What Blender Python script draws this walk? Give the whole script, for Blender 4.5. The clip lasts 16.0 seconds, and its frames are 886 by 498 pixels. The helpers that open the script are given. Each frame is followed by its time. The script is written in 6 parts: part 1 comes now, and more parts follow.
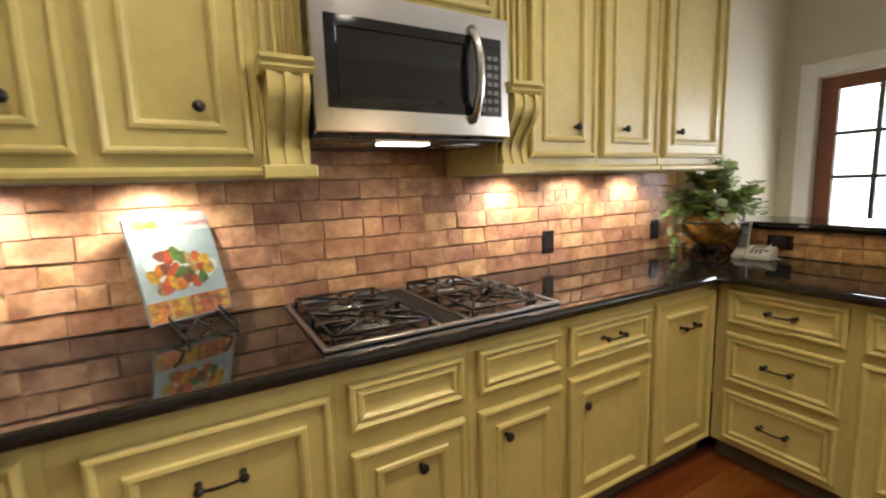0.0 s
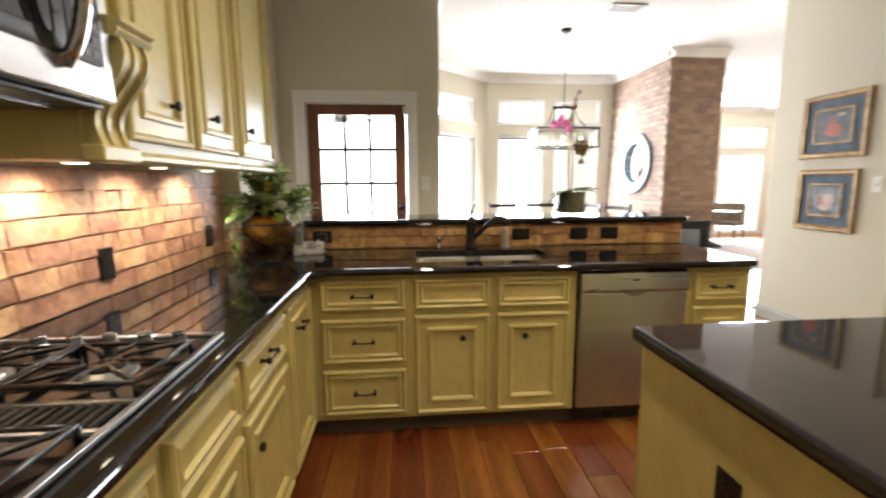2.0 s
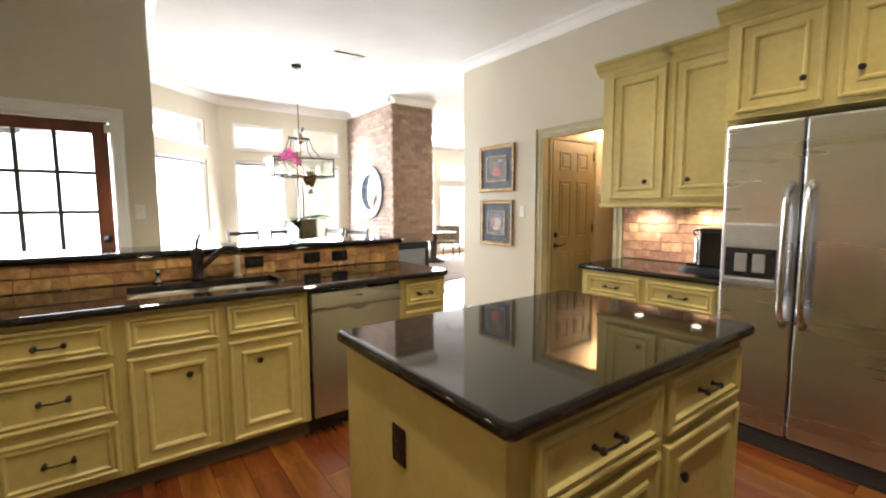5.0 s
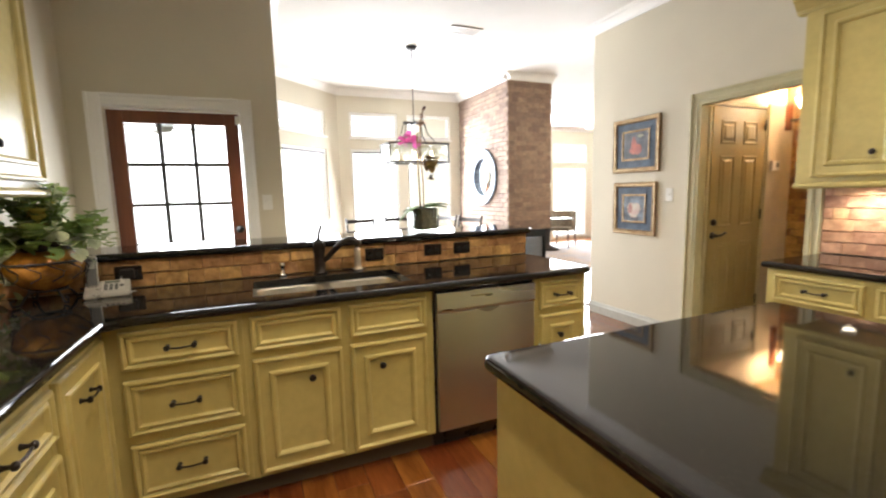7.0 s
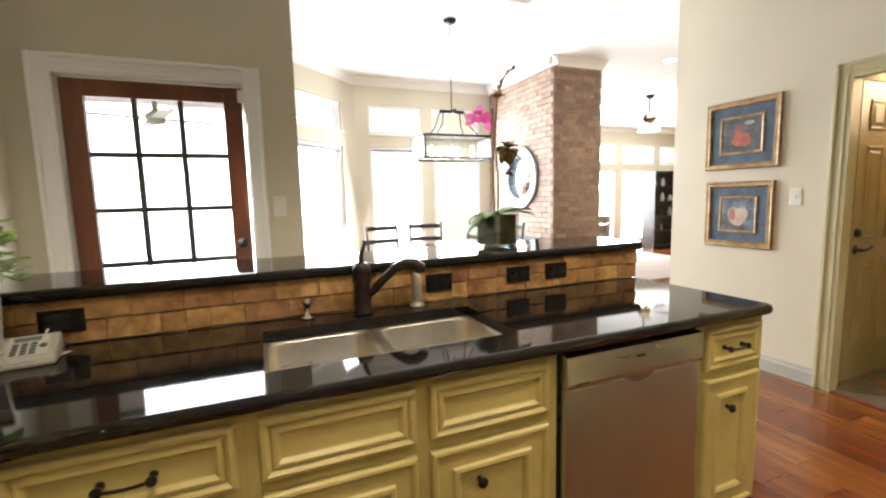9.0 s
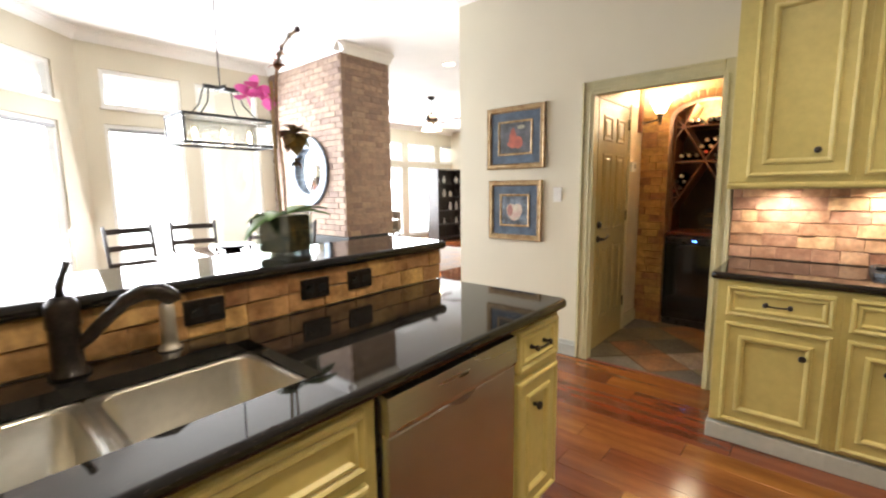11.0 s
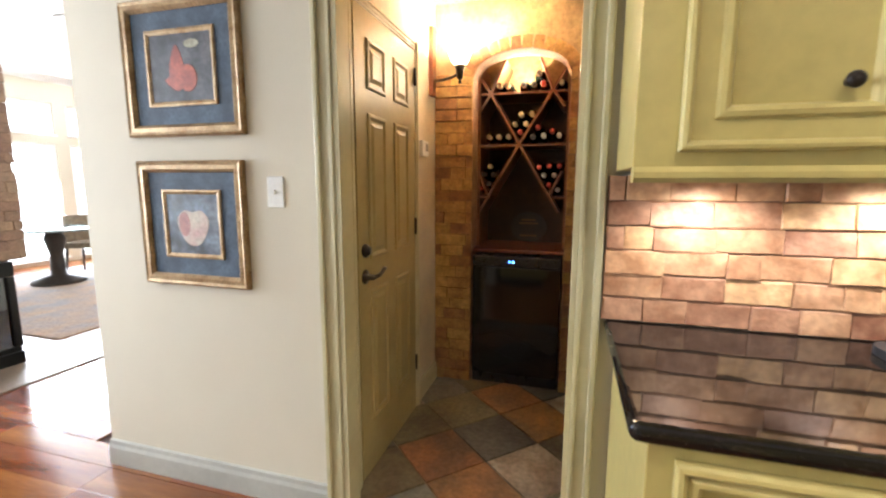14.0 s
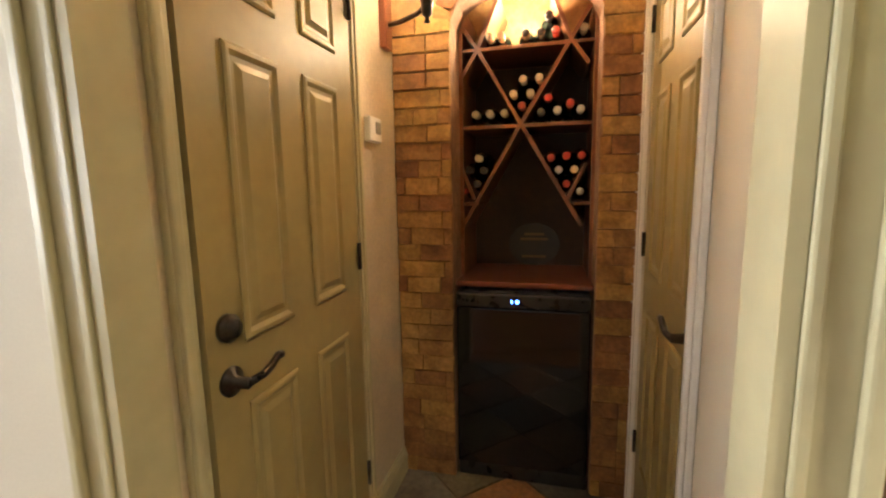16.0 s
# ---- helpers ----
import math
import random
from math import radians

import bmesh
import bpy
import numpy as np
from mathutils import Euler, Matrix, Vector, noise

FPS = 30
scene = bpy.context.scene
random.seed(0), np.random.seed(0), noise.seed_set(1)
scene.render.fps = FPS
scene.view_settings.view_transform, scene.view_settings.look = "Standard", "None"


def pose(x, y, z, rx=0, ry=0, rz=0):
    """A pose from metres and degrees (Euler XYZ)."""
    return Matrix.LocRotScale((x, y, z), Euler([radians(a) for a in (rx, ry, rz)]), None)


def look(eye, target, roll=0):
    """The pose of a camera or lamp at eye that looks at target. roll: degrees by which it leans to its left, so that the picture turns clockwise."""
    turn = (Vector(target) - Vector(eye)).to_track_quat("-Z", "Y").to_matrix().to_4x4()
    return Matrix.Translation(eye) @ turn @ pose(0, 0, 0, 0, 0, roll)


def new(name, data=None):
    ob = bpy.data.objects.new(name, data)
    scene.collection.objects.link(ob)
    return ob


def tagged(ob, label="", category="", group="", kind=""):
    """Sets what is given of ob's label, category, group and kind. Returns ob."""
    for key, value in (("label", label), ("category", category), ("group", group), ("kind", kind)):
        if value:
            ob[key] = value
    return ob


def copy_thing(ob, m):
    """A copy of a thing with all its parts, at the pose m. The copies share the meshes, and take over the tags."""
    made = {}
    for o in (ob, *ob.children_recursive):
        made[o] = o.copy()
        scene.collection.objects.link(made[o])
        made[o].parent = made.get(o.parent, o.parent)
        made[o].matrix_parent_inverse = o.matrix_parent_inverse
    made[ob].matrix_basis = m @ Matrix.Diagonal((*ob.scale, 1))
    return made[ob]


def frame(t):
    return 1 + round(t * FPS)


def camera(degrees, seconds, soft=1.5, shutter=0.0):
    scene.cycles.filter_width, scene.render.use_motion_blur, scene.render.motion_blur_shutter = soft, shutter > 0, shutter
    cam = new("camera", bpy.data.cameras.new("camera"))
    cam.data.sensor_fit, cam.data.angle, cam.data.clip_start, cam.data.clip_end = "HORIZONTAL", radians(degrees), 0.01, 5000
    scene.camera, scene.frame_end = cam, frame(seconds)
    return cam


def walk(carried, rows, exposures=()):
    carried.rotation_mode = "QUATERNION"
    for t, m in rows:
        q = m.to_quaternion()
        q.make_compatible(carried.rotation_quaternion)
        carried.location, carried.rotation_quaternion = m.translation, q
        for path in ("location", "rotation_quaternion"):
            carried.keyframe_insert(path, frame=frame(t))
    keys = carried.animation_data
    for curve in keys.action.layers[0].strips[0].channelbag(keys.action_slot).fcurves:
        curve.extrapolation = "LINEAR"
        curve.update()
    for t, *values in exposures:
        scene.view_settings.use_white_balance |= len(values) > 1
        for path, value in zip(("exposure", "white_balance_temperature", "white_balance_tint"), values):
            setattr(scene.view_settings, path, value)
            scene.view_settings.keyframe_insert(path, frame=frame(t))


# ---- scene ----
cam = camera(90.5, 16.0, soft=2.2, shutter=0.3)
PATH = [
    (0, (1.713, -2.075, 1.341), (-0.014, -1.106, 1.061), -1.9),
    (0.5, (1.511, -2.073, 1.342), (-0.003, -0.800, 1.053), -3.2),
    (1, (1.330, -2.071, 1.336), (0.228, -0.433, 1.017), -2.5),
    (1.5, (1.184, -2.127, 1.338), (0.709, -0.210, 1.018), -0.8),
    (2, (1.079, -2.178, 1.327), (1.258, -0.208, 1.027), -0.3),
    (2.5, (1.059, -2.262, 1.354), (1.736, -0.402, 1.072), 0.1),
    (3, (1.128, -2.340, 1.347), (2.117, -0.616, 1.120), -0.2),
    (3.5, (1.120, -2.474, 1.373), (2.313, -0.880, 1.184), -0.3),
    (6, (1.146, -2.376, 1.334), (2.289, -0.747, 1.130), -0.3),
    (6.5, (1.102, -2.211, 1.355), (2.109, -0.499, 1.121), -0.2),
    (7, (1.189, -2.030, 1.356), (1.961, -0.203, 1.104), -1.4),
    (7.5, (1.236, -1.750, 1.323), (1.807, 0.153, 1.090), -1.9),
    (8, (1.170, -1.447, 1.328), (1.709, 0.464, 1.094), -1.5),
    (10.5, (1.166, -0.849, 1.362), (2.531, 0.591, 1.109), -1.0),
    (11, (1.331, -0.785, 1.353), (2.833, 0.506, 1.081), -0.7),
    (11.5, (1.576, -0.748, 1.349), (3.198, 0.387, 1.068), -0.2),
    (12, (1.819, -0.684, 1.364), (3.545, 0.280, 1.059), 0.3),
    (12.5, (2.211, -0.632, 1.351), (3.995, 0.219, 1.044), 0.4),
    (13, (2.566, -0.519, 1.326), (4.399, 0.226, 1.038), 0.5),
    (13.5, (2.860, -0.377, 1.325), (4.739, 0.247, 1.042), 0.5),
    (14, (3.164, -0.257, 1.325), (5.066, 0.290, 1.035), 0.2),
    (14.5, (3.446, -0.115, 1.340), (5.373, 0.328, 1.039), 0.9),
    (15, (3.709, -0.035, 1.334), (5.651, 0.345, 1.044), 0.6),
    (15.5, (3.945, -0.052, 1.328), (5.877, 0.374, 1.039), -0.6),
    (16, (4.125, -0.067, 1.323), (6.045, 0.420, 1.042), -1.0),
]
EXPOSURES = [(0, 0.78, 6500, 10), (1.5, 0.68, 6500, 10), (2.5, 0.75, 6500, 10), (3.5, 0.76, 6500, 10), (8, 0.89, 6500, 10), (10.5, 0.82, 6500, 10),
             (12, 0.82, 6400, 10), (13, 0.83, 6050, 10), (14.5, 0.90, 6000, 10), (15.3, 0.92, 6250, 10), (16, 0.92, 6500, 10)]
walk(cam, [(t, look(e, g, r)) for t, e, g, r in PATH], EXPOSURES)

# ---- world and light ----
world = bpy.data.worlds.new("world")
scene.world = world
world.use_nodes = True
wn = world.node_tree.nodes
sky = wn.new("ShaderNodeTexSky")
sky.sky_type = "NISHITA"
sky.sun_disc = False
sky.sun_elevation = radians(50)
sky.sun_rotation = radians(200)
wn["Background"].inputs["Strength"].default_value = 0.15
world.node_tree.links.new(sky.outputs[0], wn["Background"].inputs["Color"])
sun = new("sun", bpy.data.lights.new("sun", "SUN"))
sun.data.energy, sun.data.angle, sun.data.color = 2.5, radians(0.6), (1, 0.95, 0.86)
sun.matrix_world = look((3, -20, 30), (3, 0, 0))


def area_lamp(name, eye, target, w, h, watts, color=(1, 1, 1)):
    lamp = bpy.data.lights.new(name, "AREA")
    lamp.shape, lamp.size, lamp.size_y, lamp.energy, lamp.color = "RECTANGLE", w, h, watts, color
    ob = new(name, lamp)
    ob.matrix_world = look(eye, target)
    return ob


def spot_lamp(name, eye, target, watts, color, cone=110, size=0.03, blend=0.8):
    lamp = bpy.data.lights.new(name, "SPOT")
    lamp.energy, lamp.color, lamp.spot_size, lamp.spot_blend, lamp.shadow_soft_size = watts, color, radians(cone), blend, size
    ob = new(name, lamp)
    ob.matrix_world = look(eye, target)
    return ob


def point_lamp(name, eye, watts, color, size=0.05):
    lamp = bpy.data.lights.new(name, "POINT")
    lamp.energy, lamp.color, lamp.shadow_soft_size = watts, color, size
    ob = new(name, lamp)
    ob.location = eye
    return ob


DAY = (0.90, 0.94, 1.0)
WARM = (1.0, 0.72, 0.42)
# daylight through the windows of the breakfast nook, the living room and the glazed door
area_lamp("window_light", (3.08, 5.22, 1.6), (3.08, 0, 1.0), 0.8, 2.0, 64, DAY)
area_lamp("window_light", (4.08, 5.22, 1.6), (4.08, 0, 1.0), 0.8, 2.0, 64, DAY)
area_lamp("window_light", (2.12, 4.7, 1.6), (3.6, 3.2, 1.0), 0.8, 2.0, 50, DAY)
area_lamp("window_light", (9.2, 7.9, 1.5), (8.0, 0, 1.0), 3.4, 2.2, 400, DAY)
area_lamp("window_light", (0.83, 1.66, 1.45), (1.2, -3, 0.9), 0.6, 0.9, 13, DAY)
# recessed ceiling lights of the kitchen
CANS = [(1.35, -0.75), (1.35, -2.3), (3.05, -0.75), (3.05, -2.3), (6.2, 3.25)]
for cx, cy in CANS:
    spot_lamp("can_light", (cx, cy, 3.02), (cx, cy, 0), 56, (1.0, 0.86, 0.66), 130, 0.06)
# under-cabinet lights
PUCKS_W = [-2.62, -2.2, -0.78, -0.33, 0.1]
PUCKS_E = [-0.62, -1.05]
for y in PUCKS_W:
    spot_lamp("puck_light", (0.13, y, 1.372), (-0.03, y, 0.95), 8, (1.0, 0.90, 0.76), 140, 0.02)
for y in PUCKS_E:
    spot_lamp("puck_light", (4.43, y, 1.322), (4.57, y, 0.95), 6, (1.0, 0.92, 0.82), 140, 0.02)
spot_lamp("hood_light", (0.22, -1.42, 1.485), (0.2, -1.42, 0.9), 5, (1.0, 0.78, 0.5), 120, 0.03)
# pantry
point_lamp("sconce_light", (5.73, 0.385, 2.10), 46, (1.0, 0.76, 0.50), 0.05)
point_lamp("rack_light", (6.22, 0.07, 2.06), 15, (1.0, 0.76, 0.48), 0.04)


# ---- materials ----
def material(name, color, rough=0.5, metal=0.0, spread=0.12, scale=6.0, fine=60.0, bump=0.05, stretch=(1, 1, 1), second=None, island=0.0, coat=0.0, spec=0.5, per_object=0.0):
    m = bpy.data.materials.new(name)
    m.use_nodes = True
    t = m.node_tree
    n, l = t.nodes, t.links
    b = n["Principled BSDF"]
    b.inputs["Roughness"].default_value = rough
    b.inputs["Metallic"].default_value = metal
    b.inputs["Coat Weight"].default_value = coat
    b.inputs["Specular IOR Level"].default_value = spec
    co = n.new("ShaderNodeTexCoord")
    mp = n.new("ShaderNodeMapping")
    mp.inputs["Scale"].default_value = stretch
    l.new(co.outputs["Object"], mp.inputs["Vector"])
    big = n.new("ShaderNodeTexNoise")
    big.inputs["Scale"].default_value, big.inputs["Detail"].default_value = scale, 4
    small = n.new("ShaderNodeTexNoise")
    small.inputs["Scale"].default_value, small.inputs["Detail"].default_value = fine, 3
    l.new(mp.outputs[0], big.inputs["Vector"])
    l.new(mp.outputs[0], small.inputs["Vector"])
    if per_object:
        oi = n.new("ShaderNodeObjectInfo")
        off = n.new("ShaderNodeVectorMath")
        off.operation = "SCALE"
        off.inputs[0].default_value = (37, 19, 53)
        l.new(oi.outputs["Random"], off.inputs["Scale"])
        l.new(off.outputs[0], mp.inputs["Location"])
    ramp = n.new("ShaderNodeValToRGB")
    c2 = second or tuple(c * (1 - 2.2 * spread) for c in color)
    ramp.color_ramp.elements[0].position, ramp.color_ramp.elements[1].position = 0.35, 0.65
    ramp.color_ramp.elements[0].color, ramp.color_ramp.elements[1].color = (*c2, 1), (*color, 1)
    l.new(big.outputs["Fac"], ramp.inputs["Fac"])
    mix = n.new("ShaderNodeMix")
    mix.data_type, mix.blend_type = "RGBA", "MULTIPLY"
    mix.inputs[0].default_value = 1.0
    r2 = n.new("ShaderNodeMapRange")
    r2.inputs["From Min"].default_value, r2.inputs["From Max"].default_value = 0.3, 0.7
    r2.inputs["To Min"].default_value, r2.inputs["To Max"].default_value = 1 - spread, 1 + spread * 0.5
    l.new(small.outputs["Fac"], r2.inputs["Value"])
    l.new(ramp.outputs["Color"], mix.inputs["A"])
    l.new(r2.outputs[0], mix.inputs["B"])
    last = mix.outputs["Result"]
    if per_object or island:
        if per_object:
            rnd = oi.outputs["Random"]
        else:
            geo = n.new("ShaderNodeNewGeometry")
            rnd = geo.outputs["Random Per Island"]
        hsv = n.new("ShaderNodeHueSaturation")
        r3 = n.new("ShaderNodeMapRange")
        k = per_object or island
        r3.inputs["To Min"].default_value, r3.inputs["To Max"].default_value = 1 - k, 1 + k
        l.new(rnd, r3.inputs["Value"])
        l.new(r3.outputs[0], hsv.inputs["Value"])
        r4 = n.new("ShaderNodeMapRange")
        r4.inputs["To Min"].default_value, r4.inputs["To Max"].default_value = 0.5 - 0.05 * k, 0.5 + 0.05 * k
        l.new(rnd, r4.inputs["Value"])
        l.new(r4.outputs[0], hsv.inputs["Hue"])
        l.new(last, hsv.inputs["Color"])
        last = hsv.outputs["Color"]
    l.new(last, b.inputs["Base Color"])
    rr = n.new("ShaderNodeMapRange")
    rr.inputs["To Min"].default_value, rr.inputs["To Max"].default_value = max(0.02, rough - min(0.08, 0.4 * rough)), min(1, rough + min(0.1, rough))
    l.new(big.outputs["Fac"], rr.inputs["Value"])
    l.new(rr.outputs[0], b.inputs["Roughness"])
    if bump:
        bp = n.new("ShaderNodeBump")
        bp.inputs["Strength"].default_value = bump
        bp.inputs["Distance"].default_value = 0.01
        l.new(small.outputs["Fac"], bp.inputs["Height"])
        l.new(bp.outputs[0], b.inputs["Normal"])
    return m


def backlit(m, color, share):
    """Lets part of the light through a thin leaf or petal."""
    t = m.node_tree
    out = t.nodes["Material Output"]
    tr = t.nodes.new("ShaderNodeBsdfTranslucent")
    tr.inputs["Color"].default_value = (*color, 1)
    mx = t.nodes.new("ShaderNodeMixShader")
    mx.inputs[0].default_value = share
    t.links.new(t.nodes["Principled BSDF"].outputs[0], mx.inputs[1])
    t.links.new(tr.outputs[0], mx.inputs[2])
    t.links.new(mx.outputs[0], out.inputs["Surface"])
    return m


def plain(name, color, rough=0.5, metal=0.0):
    return material(name, color, rough, metal, spread=0.06, bump=0.02)


def emitter(name, color, strength):
    m = bpy.data.materials.new(name)
    m.use_nodes = True
    b = m.node_tree.nodes["Principled BSDF"]
    b.inputs["Base Color"].default_value = (*color, 1)
    b.inputs["Emission Color"].default_value = (*color, 1)
    b.inputs["Emission Strength"].default_value = strength
    return m


def glass(name, color=(1, 1, 1), rough=0.0, alpha=0.12):
    m = bpy.data.materials.new(name)
    m.use_nodes = True
    t = m.node_tree
    out = t.nodes["Material Output"]
    tr, gl, mx = t.nodes.new("ShaderNodeBsdfTransparent"), t.nodes.new("ShaderNodeBsdfGlossy"), t.nodes.new("ShaderNodeMixShader")
    tr.inputs["Color"].default_value = (*color, 1)
    gl.inputs["Roughness"].default_value = rough
    mx.inputs[0].default_value = alpha
    t.links.new(tr.outputs[0], mx.inputs[1])
    t.links.new(gl.outputs[0], mx.inputs[2])
    t.links.new(mx.outputs[0], out.inputs["Surface"])
    return m


TRIM_GREY = material("base_moulding", (0.44, 0.44, 0.39), 0.5, spread=0.06, scale=3, fine=30, bump=0.03)
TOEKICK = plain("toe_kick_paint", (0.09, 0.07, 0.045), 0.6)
PAINT = material("cabinet_paint", (0.53, 0.44, 0.165), 0.36, spread=0.08, scale=3, fine=25, bump=0.03, second=(0.46, 0.38, 0.135))
TRIM_OLIVE = material("trim_paint", (0.50, 0.45, 0.27), 0.4, spread=0.06, scale=3, fine=25, bump=0.03)
WALL = material("wall_paint", (0.62, 0.57, 0.45), 0.75, spread=0.035, scale=1.2, fine=180, bump=0.06)
WHITE = material("white_paint", (0.82, 0.81, 0.78), 0.5, spread=0.03, scale=2, fine=60, bump=0.03)
CEILING = material("ceiling_paint", (0.80, 0.79, 0.76), 0.85, spread=0.03, scale=2, fine=150, bump=0.08)
GRANITE = material("black_granite", (0.007, 0.0065, 0.0065), 0.035, spread=0.4, scale=220, fine=600, bump=0.0, second=(0.016, 0.014, 0.012), spec=0.5)
def flecked(m, color, scale, level):
    """Scatters small pale mineral flecks over a stone."""
    t = m.node_tree
    b = t.nodes["Principled BSDF"]
    co, vo = t.nodes.new("ShaderNodeTexCoord"), t.nodes.new("ShaderNodeTexVoronoi")
    vo.inputs["Scale"].default_value = scale
    t.links.new(co.outputs["Object"], vo.inputs["Vector"])
    bw = t.nodes.new("ShaderNodeSeparateColor")
    t.links.new(vo.outputs["Color"], bw.inputs[0])
    pick, near, both = t.nodes.new("ShaderNodeMath"), t.nodes.new("ShaderNodeMath"), t.nodes.new("ShaderNodeMath")
    pick.operation, near.operation, both.operation = "GREATER_THAN", "LESS_THAN", "MULTIPLY"
    pick.inputs[1].default_value, near.inputs[1].default_value = level, 0.33
    t.links.new(bw.outputs[0], pick.inputs[0])
    t.links.new(vo.outputs["Distance"], near.inputs[0])
    t.links.new(pick.outputs[0], both.inputs[0])
    t.links.new(near.outputs[0], both.inputs[1])
    mx = t.nodes.new("ShaderNodeMix")
    mx.data_type = "RGBA"
    t.links.new(both.outputs[0], mx.inputs[0])
    t.links.new(b.inputs["Base Color"].links[0].from_socket, mx.inputs["A"])
    mx.inputs["B"].default_value = (*color, 1)
    t.links.new(mx.outputs["Result"], b.inputs["Base Color"])
    return m


flecked(GRANITE, (0.16, 0.13, 0.10), 420, 0.95)
BRICK = material("tumbled_brick", (0.60, 0.35, 0.20), 0.5, spread=0.2, scale=13, fine=45, bump=0.4, second=(0.34, 0.16, 0.08), per_object=0.26)
# same brick under the bar, with the warmer light put into its colour
BRICK_WARM_LIT = material("tumbled_brick_warm_lit", (0.56, 0.32, 0.13), 0.5, spread=0.2, scale=13, fine=45, bump=0.4, second=(0.26, 0.125, 0.045), per_object=0.26)
COLBRICK = material("fireplace_brick", (0.30, 0.195, 0.135), 0.8, spread=0.2, scale=12, fine=70, bump=0.5, second=(0.22, 0.15, 0.11), per_object=0.22)
COLBRICK_MESH = material("fireplace_brick_far", (0.30, 0.215, 0.165), 0.8, spread=0.2, scale=12, fine=70, bump=0.5, second=(0.22, 0.15, 0.11), island=0.22)
PANTRY_BRICK = material("pantry_brick", (0.38, 0.20, 0.065), 0.75, spread=0.25, scale=12, fine=60, bump=0.5, second=(0.21, 0.10, 0.03), per_object=0.3)
COLMORTAR = material("chimney_mortar", (0.27, 0.195, 0.145), 0.95, spread=0.15, scale=20, fine=150, bump=0.3)
MORTAR = material("mortar", (0.36, 0.22, 0.14), 0.95, spread=0.15, scale=20, fine=150, bump=0.3)
WOODFLOOR = material("floor_wood", (0.235, 0.074, 0.019), 0.16, spread=0.16, scale=2.0, fine=24, bump=0.03, stretch=(6, 0.6, 1), second=(0.135, 0.037, 0.010), per_object=0.28, coat=0.4)
WOODFLOOR_MESH = material("floor_wood_far", (0.235, 0.074, 0.019), 0.16, spread=0.16, scale=2.0, fine=24, bump=0.03, stretch=(6, 0.6, 1), second=(0.135, 0.037, 0.010), island=0.28, coat=0.4)
SUBFLOOR = plain("floor_gap", (0.05, 0.02, 0.01), 0.8)
SLATES = [material("slate_" + n, c, 0.5, spread=0.3, scale=4, fine=40, bump=0.5, second=d, per_object=0.35) for n, c, d in (("grey", (0.16, 0.15, 0.125), (0.08, 0.07, 0.055)), ("rust", (0.36, 0.17, 0.065), (0.15, 0.09, 0.05)), ("pale", (0.50, 0.44, 0.34), (0.22, 0.17, 0.12)), ("green", (0.17, 0.14, 0.08), (0.085, 0.065, 0.04)))]
GROUT = plain("grout", (0.26, 0.2, 0.14), 0.95)
STEEL = material("stainless", (0.58, 0.61, 0.64), 0.3, 1.0, spread=0.03, scale=2, fine=8, bump=0.0, stretch=(0.6, 0.6, 0.6))
STEEL_H = material("stainless_brushed", (0.60, 0.62, 0.65), 0.27, 1.0, spread=0.03, scale=2, fine=30, bump=0.0, stretch=(0.3, 0.3, 3.5))
STEEL_B = material("stainless_polished", (0.62, 0.62, 0.61), 0.2, 1.0, spread=0.03, scale=2, fine=8, bump=0.0, stretch=(0.6, 0.6, 0.6))
CHROME = plain("chrome", (0.75, 0.75, 0.74), 0.12, 1.0)
BRONZE = material("dark_bronze", (0.04, 0.032, 0.028), 0.3, 0.6, spread=0.25, scale=30, fine=120, bump=0.05)
BLACK = material("black_plastic", (0.015, 0.015, 0.016), 0.28, spread=0.2, scale=20, fine=120, bump=0.02)
BLACKGLASS = material("black_glass", (0.008, 0.008, 0.009), 0.05, spread=0.1, scale=5, fine=30, bump=0.0)
IRON = material("cast_iron", (0.02, 0.02, 0.021), 0.5, spread=0.3, scale=40, fine=200, bump=0.2)
FIREBLACK = material("black_enamelled_steel", (0.006, 0.0065, 0.007), 0.32, spread=0.15, scale=8, fine=60, bump=0.0, spec=0.22)
PAN_ENAMEL = material("black_pan_enamel", (0.006, 0.006, 0.006), 0.10, spread=0.2, scale=30, fine=150, bump=0.0, spec=0.22)
BURNER = material("burner_alloy", (0.34, 0.33, 0.31), 0.38, metal=1.0, spread=0.15, scale=40, fine=200, bump=0.03)
IRON_GLOSS = material("enamelled_iron", (0.012, 0.012, 0.013), 0.22, spread=0.2, scale=40, fine=200, bump=0.05)
REDWOOD = material("stained_wood", (0.20, 0.06, 0.025), 0.35, spread=0.2, scale=4, fine=30, bump=0.08, stretch=(1, 1, 0.15), second=(0.12, 0.03, 0.014))
RACKWOOD = material("rack_wood", (0.24, 0.09, 0.035), 0.4, spread=0.2, scale=6, fine=40, bump=0.08, second=(0.15, 0.05, 0.02))
DARKWOOD = material("dark_wood", (0.035, 0.022, 0.016), 0.4, spread=0.25, scale=6, fine=40, bump=0.08)
GOLD = material("gilt_frame", (0.40, 0.28, 0.14), 0.42, 0.45, spread=0.3, scale=18, fine=90, bump=0.15, second=(0.24, 0.14, 0.055))
NAVY = material("blue_mat", (0.085, 0.125, 0.18), 0.7, spread=0.25, scale=8, fine=80, bump=0.05)
SILVER = material("silver_leaf", (0.30, 0.34, 0.39), 0.35, 0.3, spread=0.2, scale=14, fine=60, bump=0.1, spec=0.12)
MIRROR = plain("mirror_glass", (0.9, 0.9, 0.9), 0.02, 1.0)
GLASS = glass("window_glass")
PLASTIC_W = plain("white_plastic", (0.75, 0.74, 0.70), 0.4)
